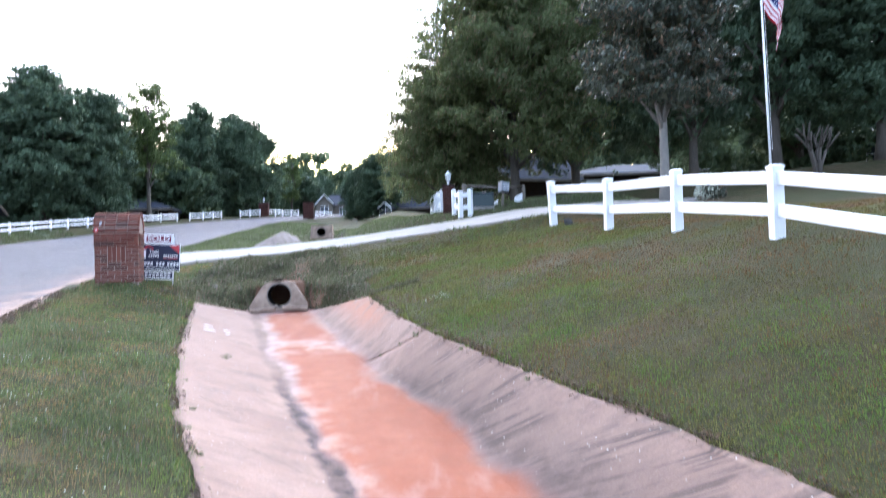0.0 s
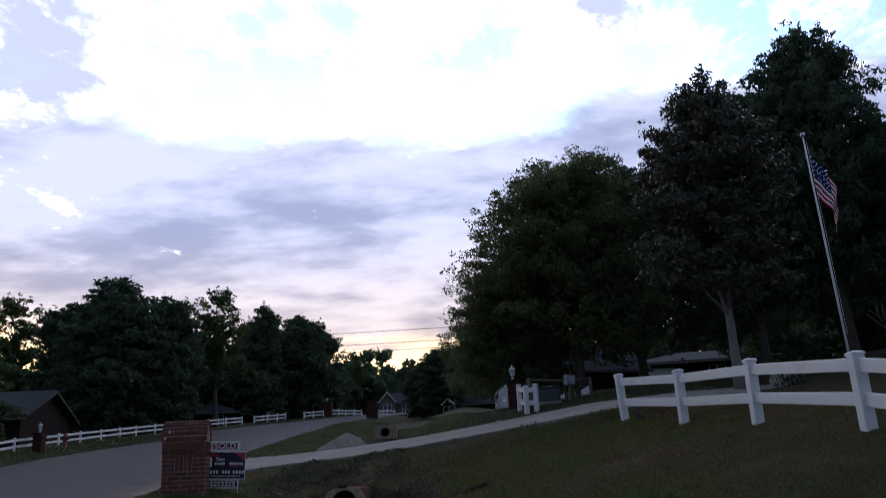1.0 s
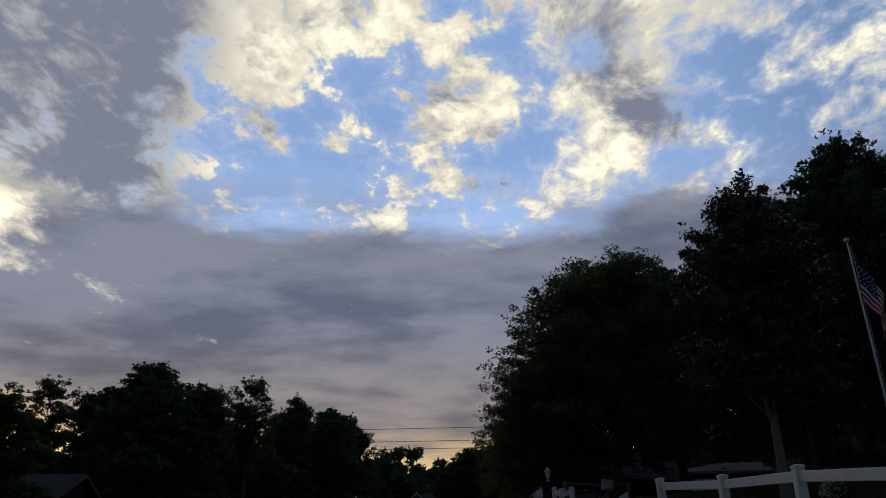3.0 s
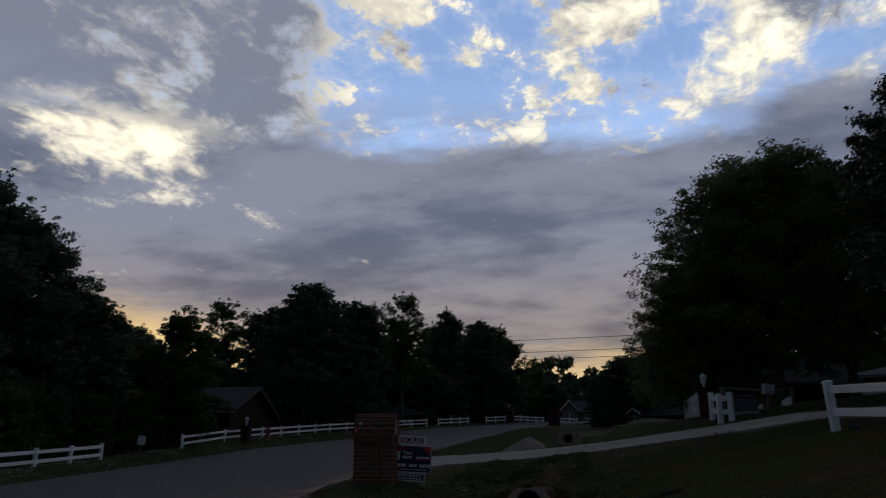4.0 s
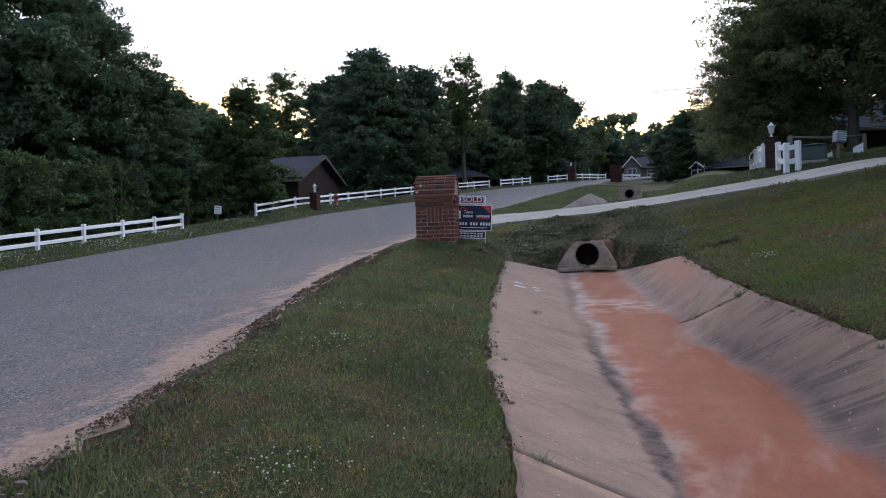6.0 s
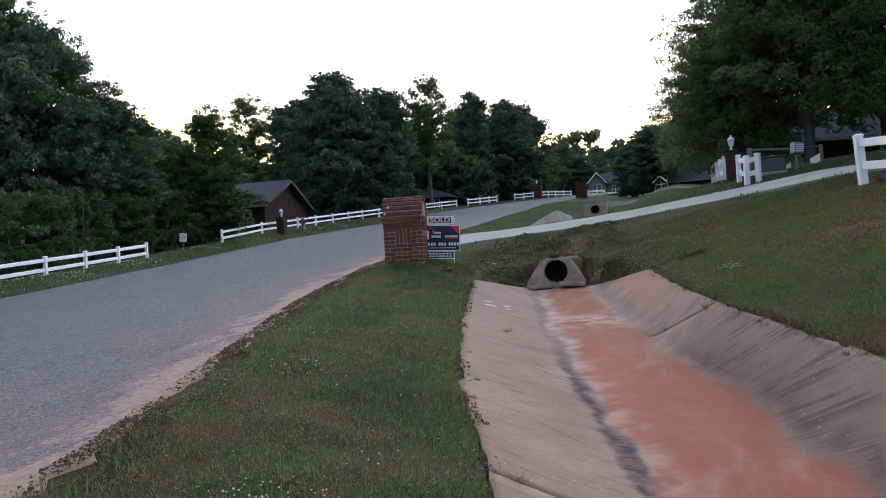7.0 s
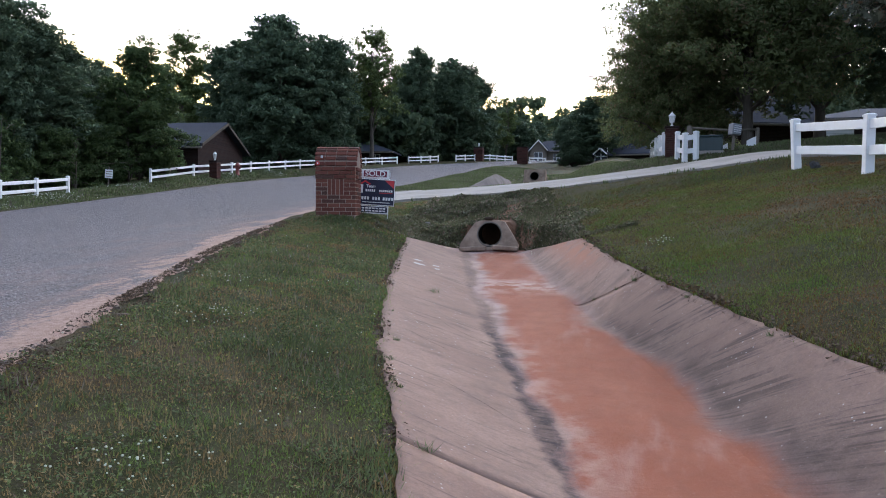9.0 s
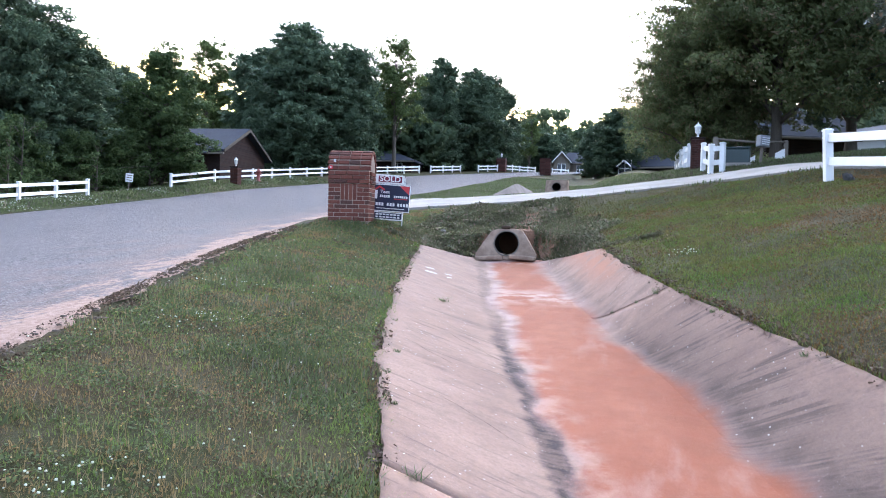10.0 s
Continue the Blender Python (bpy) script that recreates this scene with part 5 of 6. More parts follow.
tree(ROUND, 3.9, 31.0, FEATHER, turn=2.3, size=(9.7, 4.75))
# added tree, stands for the low boughs of the feathery tree above
tree(ROUND, 1.4, 32.4, FEATHER, turn=0.6, size=(6.9, 3.1), z=3.05)
tree(LAWNOAK, 6.9, 33.8, SLIM, turn=3.7, size=(9.9, 3.7))
tree(MAGNOLIA, 6.6, 21.4, "magnolia with glossy dark leaves and a pale trunk", turn=5.0, size=(9.0, 2.75))
tree(LAWNOAK, 13.2, 28.7, OAKL, turn=0.1, size=(12.8, 3.6))
tree(LAWNOAK, 10.8, 30.5, OAKL, turn=1.0, size=(11.4, 3.2))
tree(LAWNOAK, 16.4, 27.4, OAKL, turn=1.5, size=(8.3, 3.6))
tree(LAWNOAK, 19.6, 27.4, OAKL, turn=2.8, size=(9.4, 4.0))
tree(LAWNOAK, 12.2, 37.8, OAKL, turn=4.2, size=(10.6, 3.6))
tree(LAWNOAK, 19.8, 39.7, OAKL, turn=5.6, size=(9.8, 4.4))
BUSH = "dense tangle of green roadside shrub"
for k, (x, y, s) in enumerate([(-23.3, 29.2, 0.9), (-23.2, 31.2, 1.0), (-23.5, 33.6, 1.0), (-25.2, 36.4, 1.0), (-23.8, 26.6, 1.1), (-22.8, 23.8, 1.0), (-22.2, 20.5, 1.1), (-21.6, 17.0, 1.15), (-26.0, 33.5, 1.3), (-26.5, 29.5, 1.4), (-27.5, 37.5, 1.2), (-21.0, 13.0, 1.2), (-27.0, 22.0, 1.5)]):
    tree(SHRUB, x, y, BUSH, s, k * 1.3, name="shrub", group="roadside shrubs")


def woods(name, label, seed, trees, near, far, lo, hi, low_az, high_az, size, per):
    """A belt of many crowns closing the view."""
    rng = np.random.default_rng(seed)
    cen = []
    for k in range(trees):
        az = radians(rng.uniform(low_az, high_az))
        d = rng.uniform(near, far)
        x, y = -d * math.sin(az), d * math.cos(az)
        g = float(land(x, y))
        hh = rng.uniform(lo, hi)
        for j in range(18):
            f = rng.uniform(0.0, 1.0)
            rr = 0.34 * hh * math.sqrt(max(0.0, 1 - (f - 0.4) ** 2 * 2.4)) * math.sqrt(rng.uniform(0.2, 1))
            a = rng.uniform(0, 6.28)
            cen.append((x + rr * math.cos(a), y + rr * math.sin(a), g + f * hh))
    q = leaf_quads(rng, np.array(cen), np.full(len(cen), 0.12 * (lo + hi) / 2), per, size)
    tagged(new(name, quads_mesh(name, q, "far", 3)), label, "woods", kind="stuff")


woods("far_woods", "distant dark green woods on the skyline", 8, 420, 120, 165, 9.0, 12.6, -60, 75, 0.70, 30)
woods("left_thicket", "dark thicket behind the trees across the road", 9, 150, 76, 98, 4.0, 6.5, 11, 62, 0.42, 32)
woods("right_thicket", "dark thicket behind the lawn trees", 10, 70, 44, 60, 4.5, 7.5, -52, -20, 0.30, 32)


# ---- grass ----
def blades(name, count, lo, hi, y0, y1, keep, h, mat, label, seed, width=0.006, lean=0.5, patch=0.0, category="grass"):
    """Grass blades, each a leaning three-cornered sliver on the turf between the lines lo and hi."""
    rng = np.random.default_rng(seed)
    y = y0 + (y1 - y0) * rng.uniform(0, 1, count) ** 1.4
    x = lo(y) + (hi(y) - lo(y)) * rng.uniform(0, 1, count)
    if keep is not None:
        ok = keep(x, y)
        x, y = x[ok], y[ok]
    if patch:
        pn = np.array([noise.noise((a * 1.1, b * 1.1, seed)) for a, b in zip(x, y)])
        ok = rng.uniform(0, 1, len(x)) > patch * np.clip(0.5 - 1.6 * pn, 0, 1)
        x, y, pn = x[ok], y[ok], pn[ok]
    z = turf(x, y)
    n = len(x)
    a = rng.uniform(0, 2 * math.pi, n)
    hh = h * rng.uniform(0.45, 1.35, n)
    wd = width * rng.uniform(0.7, 1.5, n) * (1 + np.hypot(x + 0.4, y - 1) * 0.09)
    dx, dy = np.cos(a), np.sin(a)
    ln = lean * rng.normal(0, 1, n)
    root = np.stack([x, y, z - 0.02], 1)
    side = np.stack([-dy * wd, dx * wd, np.zeros(n)], 1)
    tip = root + np.stack([dx * ln * hh, dy * ln * hh, hh + 0.02], 1)
    q = np.stack([root - side, root + side, tip], 1)
    return tagged(new(name, quads_mesh(name, q, mat, 3)), label, category, kind="stuff")


def in_strip(x, y):
    return (x > road_near(y) + 0.04) & (x < ditch_left(y) + 0.03)


def lush_lawn(x, y):
    """The greener part of the slope, thinning out unevenly away from the ditch and the drive."""
    rng = np.random.default_rng(77)
    far = np.minimum(x - ditch_right(y), 0.55 * (drive_near(x) - y) + 0.6)
    w = np.array([noise.noise((a * 0.5, b * 0.5, 3)) for a, b in zip(x, y)])
    return near_lawn(x, y) & (rng.uniform(0, 1, len(x)) < np.clip(1.15 - 0.34 * far + 1.1 * w + 0.6 * (1 - ss(0.3, 1.2, far)), 0, 1) * (0.62 + 0.38 * ss(5.0, 10.0, y)))


def near_lawn(x, y):
    return (x > ditch_right(y) - 0.02) & (np.abs(y - drive_mid(x)) > 1.55)


def on_bank(x, y):
    dl, dr, fl, fr = ditch_left(y), ditch_right(y), floor_left(y), floor_right(y)
    u = np.where(x < fl, (x - dl) / (fl - dl), np.where(x < fr, 1 + (x - fl) / (fr - fl), 2 + (x - fr) / (dr - fr)))
    w = np.array([noise.noise((a * 0.9, b * 0.9, 6)) for a, b in zip(x, y)])
    bank = (x > dl - 0.35 + 1.1 * w) & (x < dr + 0.45 + 1.6 * w) & (y > concrete_end(np.clip(u, 0, 3)) + 0.05) & (drive_near(x) - y > 0.05)
    wall = (np.abs(x + 2.66) < 0.47) & (y > 14.2) & (y < 14.95) | (np.hypot((x + 2.72) / 0.55, (y - 15.35) / 0.75) < 0.75 + 0.7 * w) | ((np.abs(x + 2.78 - 0.16 * (y - 15)) < 0.20 + 0.75 * w) & (y > 14.9) & (y < 18.3) & (np.random.default_rng(78).uniform(0, 1, len(x)) < 0.82))
    return bank & ~wall


def verge_lo(y):
    return road_near(y) + 0.07 + 0.08 * ss(4.0, 6.0, y) + 0.06 * np.sin(5.3 * y) + 0.05 * np.sin(13.1 * y + 1.0)


def verge_hi(y):
    return ditch_left(y) + 0.02


blades("verge_grass", 190000, verge_lo, verge_hi, -3.0, 18.5, None, 0.019, "blade", "rough verge grass with clover between road and ditch", 1, width=0.0032, lean=1.5, patch=0.55)
blades("verge_stalks", 8000, verge_lo, verge_hi, 0.5, 16, None, 0.075, "dry", "dry seeding grass stalks in the verge", 2, width=0.0017, lean=0.5, patch=1.0)
blades("verge_clumps", 60000, verge_lo, verge_hi, -3.0, 16, None, 0.055, "weed", "coarse weed clumps in the verge", 12, width=0.0045, lean=0.9, patch=1.9)
blades("rim_grass", 14000, lambda y: ditch_left(y) - 0.10, lambda y: ditch_left(y) + 0.045, 1.0, 13.6, None, 0.028, "blade", "grass hanging over the ditch rim", 13, width=0.0035, lean=1.4, patch=0.8)
blades("lawn_grass", 330000, lambda y: ditch_right(y) - 0.03, lambda y: ditch_right(y) + 8.0, 0.0, 21, near_lawn, 0.018, "lawn", "short patchy lawn grass on the slope", 3, width=0.0030, lean=1.1, patch=0.5)
blades("green_lawn", 290000, lambda y: ditch_right(y) - 0.03, lambda y: ditch_right(y) + 4.5, 3.0, 17.3, lush_lawn, 0.023, "lush", "brighter green grass beside the ditch", 4, width=0.0044, lean=0.9, patch=0.7)
blades("bank_weeds", 110000, lambda y: ditch_left(y) - 0.7, lambda y: ditch_right(y) + 0.9, 12.4, 19.5, on_bank, 0.040, "bank", "tangled weeds on the culvert bank", 5, width=0.0065, lean=1.4, patch=0.6)
blades("drive_fringe", 9000, lambda y: -5.2 + 0 * y, lambda y: 2.6 + 0 * y, 16.6, 19.2, lambda x, y: (drive_near(x) - y < 0.12 + 0.10 * np.sin(3.1 * x)) & (drive_near(x) - y > -0.05), 0.07, "weed", "ragged grass along the drive's edge", 26, width=0.007, lean=0.7, patch=0.9)
blades("far_verge", 30000, lambda y: road_far(y) - 3.0, lambda y: road_far(y) - 0.1, 8, 50, None, 0.07, "weed", "verge grass with clover across the road", 6, width=0.010)
blades("far_lawn", 70000, lambda y: ditch_left(y) - 0.5, lambda y: ditch_right(y) + 9.0, 21.5, 45, None, 0.05, "weed", "rough lawn grass beyond the drive", 7, width=0.006)
blades("island_grass", 40000, lambda y: road_near(y) + 0.1, lambda y: ditch_left(y), 22.3, 60, None, 0.05, "weed", "grass between the road bend and the ditch", 8, width=0.008)


def litter_leaves(name, count, lo, hi, y0, y1, top, size, mat, label, seed, patch=1.0, category="plants", keep=None):
    """Small flat leaves lying on the turf or standing just over it, in patches."""
    rng = np.random.default_rng(seed)
    y = y0 + (y1 - y0) * rng.uniform(0, 1, count) ** 1.4
    x = lo(y) + (hi(y) - lo(y)) * rng.uniform(0, 1, count)
    pn = np.array([noise.noise((a * 1.3, b * 1.3, seed)) + 0.6 * noise.noise((a * 4, b * 4, seed)) for a, b in zip(x, y)])
    ok = rng.uniform(0, 1, count) > patch * np.clip(0.5 - 1.5 * pn, 0, 1)
    x, y, pn = x[ok], y[ok], pn[ok]
    if keep is not None:
        ok = keep(x, y)
        x, y, pn = x[ok], y[ok], pn[ok]
        top = top * np.clip(0.35 + 1.6 * pn, 0.15, 1.4)
    n = len(x)
    c = np.stack([x, y, np.where(x < road_near(y) + 0.1, road_z(x, y) + 0.022, turf(x, y)) + top * rng.uniform(0.1, 1.0, n)], 1)
    nrm = np.array([0, 0, 1.0]) + 0.55 * rng.normal(0, 1, (n, 3))
    nrm /= np.linalg.norm(nrm, axis=1)[:, None]
    a = np.cross(nrm, rng.normal(0, 1, (n, 3)))
    a /= np.linalg.norm(a, axis=1)[:, None]
    b = np.cross(nrm, a)
    s_ = (size * rng.uniform(0.6, 1.4, n) * (1 + np.hypot(x + 0.4, y - 1) * 0.08))[:, None]
    q = np.stack([c - a * s_, c - b * s_ * 0.6, c + a * s_, c + b * s_ * 0.6], 1)
    tagged(new(name, quads_mesh(name, q, mat, 4)), label, category, kind="stuff")


litter_leaves("clover_patches", 230000, verge_lo, verge_hi, -3.0, 17.5, 0.034, 0.0062, "clover_leaf", "low clover leaves through the verge grass", 14, 1.2)
litter_leaves("verge_debris", 36000, verge_lo, verge_hi, -3.0, 17.5, 0.028, 0.0055, "crumb", "dead brown leaves in the verge grass", 15, 1.3)
litter_leaves("lawn_debris", 70000, lambda y: ditch_right(y) + 0.02, lambda y: ditch_right(y) + 7.0, 1.0, 17.0, 0.022, 0.0065, "crumb", "dead brown thatch and leaves over the lawn", 16, 1.3)
litter_leaves("lawn_leaves", 110000, lambda y: ditch_right(y) + 0.0, lambda y: ditch_right(y) + 7.0, 1.0, 16.6, 0.022, 0.0060, "lawn", "low leafy lawn growth on the slope", 20, 0.9)
litter_leaves("bank_foliage", 120000, lambda y: ditch_left(y) - 0.6, lambda y: ditch_right(y) + 0.8, 12.5, 18.9, 0.085, 0.0105, "bank", "low broad-leaved weeds in tangled mounds on the bank", 27, 0.8, keep=on_bank)
litter_leaves("edge_debris", 34000, lambda y: road_near(y) - 0.06, lambda y: road_near(y) + 0.27, 2.0, 17.0, 0.012, 0.0065, "crumb", "dark soil crumbs and leaves along the road edge", 17, 0.9)
# this rim litter also stands in for small shadows under the overhanging grass
litter_leaves("rim_debris", 7000, lambda y: ditch_left(y) - 0.06, lambda y: ditch_left(y) + 0.07, 2.0, 13.5, 0.03, 0.011, "crumb", "dark debris, partly shadow spots, along the ditch rim beside the verge", 18, 1.3)
litter_leaves("lawn_rim_debris", 5000, lambda y: ditch_right(y) - 0.05, lambda y: ditch_right(y) + 0.08, 2.0, 12.4, 0.025, 0.011, "crumb", "dark debris along the ditch rim beside the lawn", 19, 1.3)


def broken_edge():
    """Crumbs and flakes of asphalt broken off along the road's edge."""
    rng = np.random.default_rng(71)
    q = []
    for _ in range(520):
        y = 2.6 + 13.5 * rng.uniform(0, 1) ** 1.2
        if noise.noise((3.0, y * 1.6, 4)) < rng.uniform(-0.45, 0.25):
            continue
        x = float(road_near(y)) + rng.normal(0.05, 0.07)
        a = rng.uniform(0, 6.28)
        l_ = rng.uniform(0.008, 0.030) * (2.4 if rng.uniform() < 0.12 else 1.0)
        z = float(np.maximum(road_z(x, y) + 0.018, turf(x, y) if x > float(road_near(y)) + 0.06 else -9))
        c, up = Vector((x, y, z)), Vector((0, 0, rng.uniform(0.004, 0.012)))
        base = [c + l_ * rng.uniform(0.5, 1.2) * Vector((math.cos(a + 1.2566 * k), 0.7 * math.sin(a + 1.2566 * k), 0)) for k in range(5)]
        lid = [p_ * 0.85 + c * 0.15 + up for p_ in base]
        q.append([lid[0], lid[1], lid[2], lid[3]])
        q.append([lid[0], lid[3], lid[4], base[4]])
        q += [[base[k], base[(k + 1) % 5], lid[(k + 1) % 5], lid[k]] for k in range(5)]
    tagged(new("broken_asphalt", quads_mesh("broken_asphalt", np.array([[tuple(v) for v in f] for f in q]), "asphalt_chip")), "dark crumbs of asphalt broken off the road edge", "rubble", kind="stuff")


broken_edge()


def joint_weeds():
    """Small weeds rooted in the joints of the lining."""
    rng = np.random.default_rng(61)
    for u, y, s_ in ((0.46, 9.6, 1.1), (2.62, 9.5, 0.8), (2.86, 9.33, 1.2), (2.3, 9.74, 0.6), (0.16, 4.85, 0.9), (0.10, 6.9, 0.6), (0.05, 6.3, 0.7), (2.95, 8.2, 0.7), (0.08, 5.75, 0.6), (2.93, 6.9, 0.7), (0.06, 7.9, 0.5)):
        p = lining_at(u, y)
        n = 34
        a, h = rng.uniform(0, 6.28, n), 0.05 * s_ * rng.uniform(0.4, 1.3, n)
        root = np.array(p) + np.stack([rng.normal(0, 0.025 * s_, n), rng.normal(0, 0.02 * s_, n), np.full(n, -0.01)], 1)
        side = np.stack([-np.sin(a), np.cos(a), np.zeros(n)], 1) * 0.004
        tip = root + np.stack([np.cos(a) * h * 1.1, np.sin(a) * h * 1.1, h], 1)
        ob = thing("weed_tuft", Matrix(), "small weed tuft rooted in the concrete ditch lining", "weed", "weeds in the ditch lining")
        leaf = new("leaves", quads_mesh("leaves", np.stack([root - side, root + side, tip], 1), "weed", 3))
        leaf.parent = ob


joint_weeds()


def flowers(name, spots, mat, label, seed, r=0.0075, h=0.06):
    rng = np.random.default_rng(seed)
    q = []
    for cx, cy, spread, n in spots:
        for _ in range(n):
            x, y = rng.normal(cx, spread), rng.normal(cy, spread * 1.5)
            if not (float(road_near(y)) + 0.05 < x < float(ditch_left(y)) - 0.02 or x > float(ditch_right(y)) + 0.05 or y > 13.7 or x < -15):
                continue
            z = float(turf(x, y)) + h * rng.uniform(0.7, 1.2)
            rr = r * rng.uniform(0.7, 1.25)
            c = Vector((x, y, z))
            ring = [[c + rr * Vector((math.cos(1.2566 * k + e) * math.cos(e), math.sin(1.2566 * k + e) * math.cos(e), 0.8 * math.sin(e))) for k in range(5)] for e in (-0.7, 0.15, 0.9)]
            for lo_, hi_ in zip(ring, ring[1:]):
                for k in range(5):
                    q.append([lo_[k], lo_[(k + 1) % 5], hi_[(k + 1) % 5], hi_[k]])
            q.append([ring[2][0], ring[2][1], ring[2][2], ring[2][3]])
    tagged(new(name, quads_mesh(name, np.array([[tuple(v) for v in f] for f in q]), mat)), label, "flowers", kind="stuff")


flowers("clover_flowers", [(-2.25, 3.84, 0.09, 34), (-2.05, 3.9, 0.14, 14), (-2.02, 4.75, 0.10, 7), (-3.22, 6.26, 0.12, 34), (-3.84, 7.5, 0.13, 26), (-3.0, 8.3, 0.3, 10), (-3.9, 10.4, 0.4, 24), (-3.6, 13.2, 0.30, 60), (-4.3, 13.4, 0.30, 40), (-3.4, 5.6, 0.3, 8),
                           (0.0, 10.75, 0.08, 46), (-1.6, 14.0, 0.22, 50), (-2.6, 7.0, 0.9, 22), (-4.0, 16.2, 0.8, 50)], "clover", "small white clover flowers in the grass", 21, 0.0052, 0.040)
flowers("yellow_flowers", [(-1.55, 4.9, 0.10, 26), (-2.6, 6.0, 0.9, 80), (-2.6, 9.0, 0.7, 120), (-2.3, 7.4, 0.4, 60)], "yellow", "tiny yellow flowers in the verge", 22, 0.0042, 0.04)
flowers("far_clover", [(-19.3, 24, 0.5, 160), (-18.6, 20, 0.5, 160), (-18.0, 16, 0.5, 120), (-20.4, 30, 0.4, 80), (-21.0, 40, 0.35, 90), (-21.3, 46, 0.35, 90), (-21.0, 53, 0.3, 60)], "clover", "drift of white clover under the far fence", 23, 0.014, 0.09)


# ---- pillars, lamps, flag ----
def lantern(parent, h, scale=1.0):
    """White post-top lantern, four glazed sides under a little roof."""
    lamp = part("lantern", lathe([(0.05, h), (0.055, h + 0.03), (0.025, h + 0.06), (0.03, h + 0.10), (0.075, h + 0.14), (0.08, h + 0.155)], 10), "white", parent, "white metal lantern")
    part("lantern_glass", lathe([(0.065, h + 0.155), (0.095, h + 0.33)], 6), "lampglass", lamp)
    part("lantern_roof", lathe([(0.12, h + 0.33), (0.105, h + 0.35), (0.05, h + 0.41), (0.018, h + 0.43), (0.022, h + 0.45), (0.004, h + 0.48)], 10), "white", lamp)
    for k in range(6):
        a = 2 * math.pi * k / 6
        v, f = tube([Vector((0.066 * math.cos(a), 0.066 * math.sin(a), h + 0.155)), Vector((0.097 * math.cos(a), 0.097 * math.sin(a), h + 0.33))], [0.006, 0.006], 5)
        mesh_ob("glazing_bar", v, f, "white", lamp)
    return lamp


def brick_pillar(x, y, label, w=0.46, h=1.15, lamp=True, turn=0.0, coarse=False, z=None):
    z = float(land(x, y)) - 0.03 if z is None else z
    root = thing("brick_pillar", Matrix.Translation((x, y, z)) @ Matrix.Rotation(turn, 4, "Z"), label, "pillar", "brick gate pillars")
    part("mortar_core", box((w - 0.02, w - 0.02, h), (0, 0, h / 2)), "shaded_mortar", root)
    C = 0.0677 if not coarse else 0.135
    for c in range(int(h / C)):
        zc = (c + 0.5) * C
        out = 0.02 if c == int(h / C) - 2 else 0.0
        for s_ in range(4):
            off = 0.5 if c % 2 else 0.0
            for p_, q_ in ((-w / 2, -w / 2 + w * (0.30 + 0.4 * off)), (-w / 2 + w * (0.30 + 0.4 * off), w / 2)):
                brick(root, (q_ - p_ - 0.01, 0.055, C - 0.01), Matrix.Rotation(s_ * math.pi / 2, 4, "Z") @ Matrix.Translation(((p_ + q_) / 2, -(w / 2 - 0.0275 + out), zc)), "shaded_brick")
    part("cap", box((w + 0.06, w + 0.06, 0.06), (0, 0, h + 0.03), 0.012), "brickwall", root, "brick coping")
    if lamp:
        lantern(root, h + 0.06, 0.8)
    return root


brick_pillar(1.05, 26.9, "brick gate pillar topped by a white lantern", w=0.38, h=0.90)
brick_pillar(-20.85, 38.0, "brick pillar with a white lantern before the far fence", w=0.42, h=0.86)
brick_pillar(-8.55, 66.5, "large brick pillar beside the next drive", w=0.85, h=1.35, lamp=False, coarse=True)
brick_pillar(-14.5, 78.9, "brick pillar with a white lantern at the bend", w=0.9, h=1.3, coarse=True)


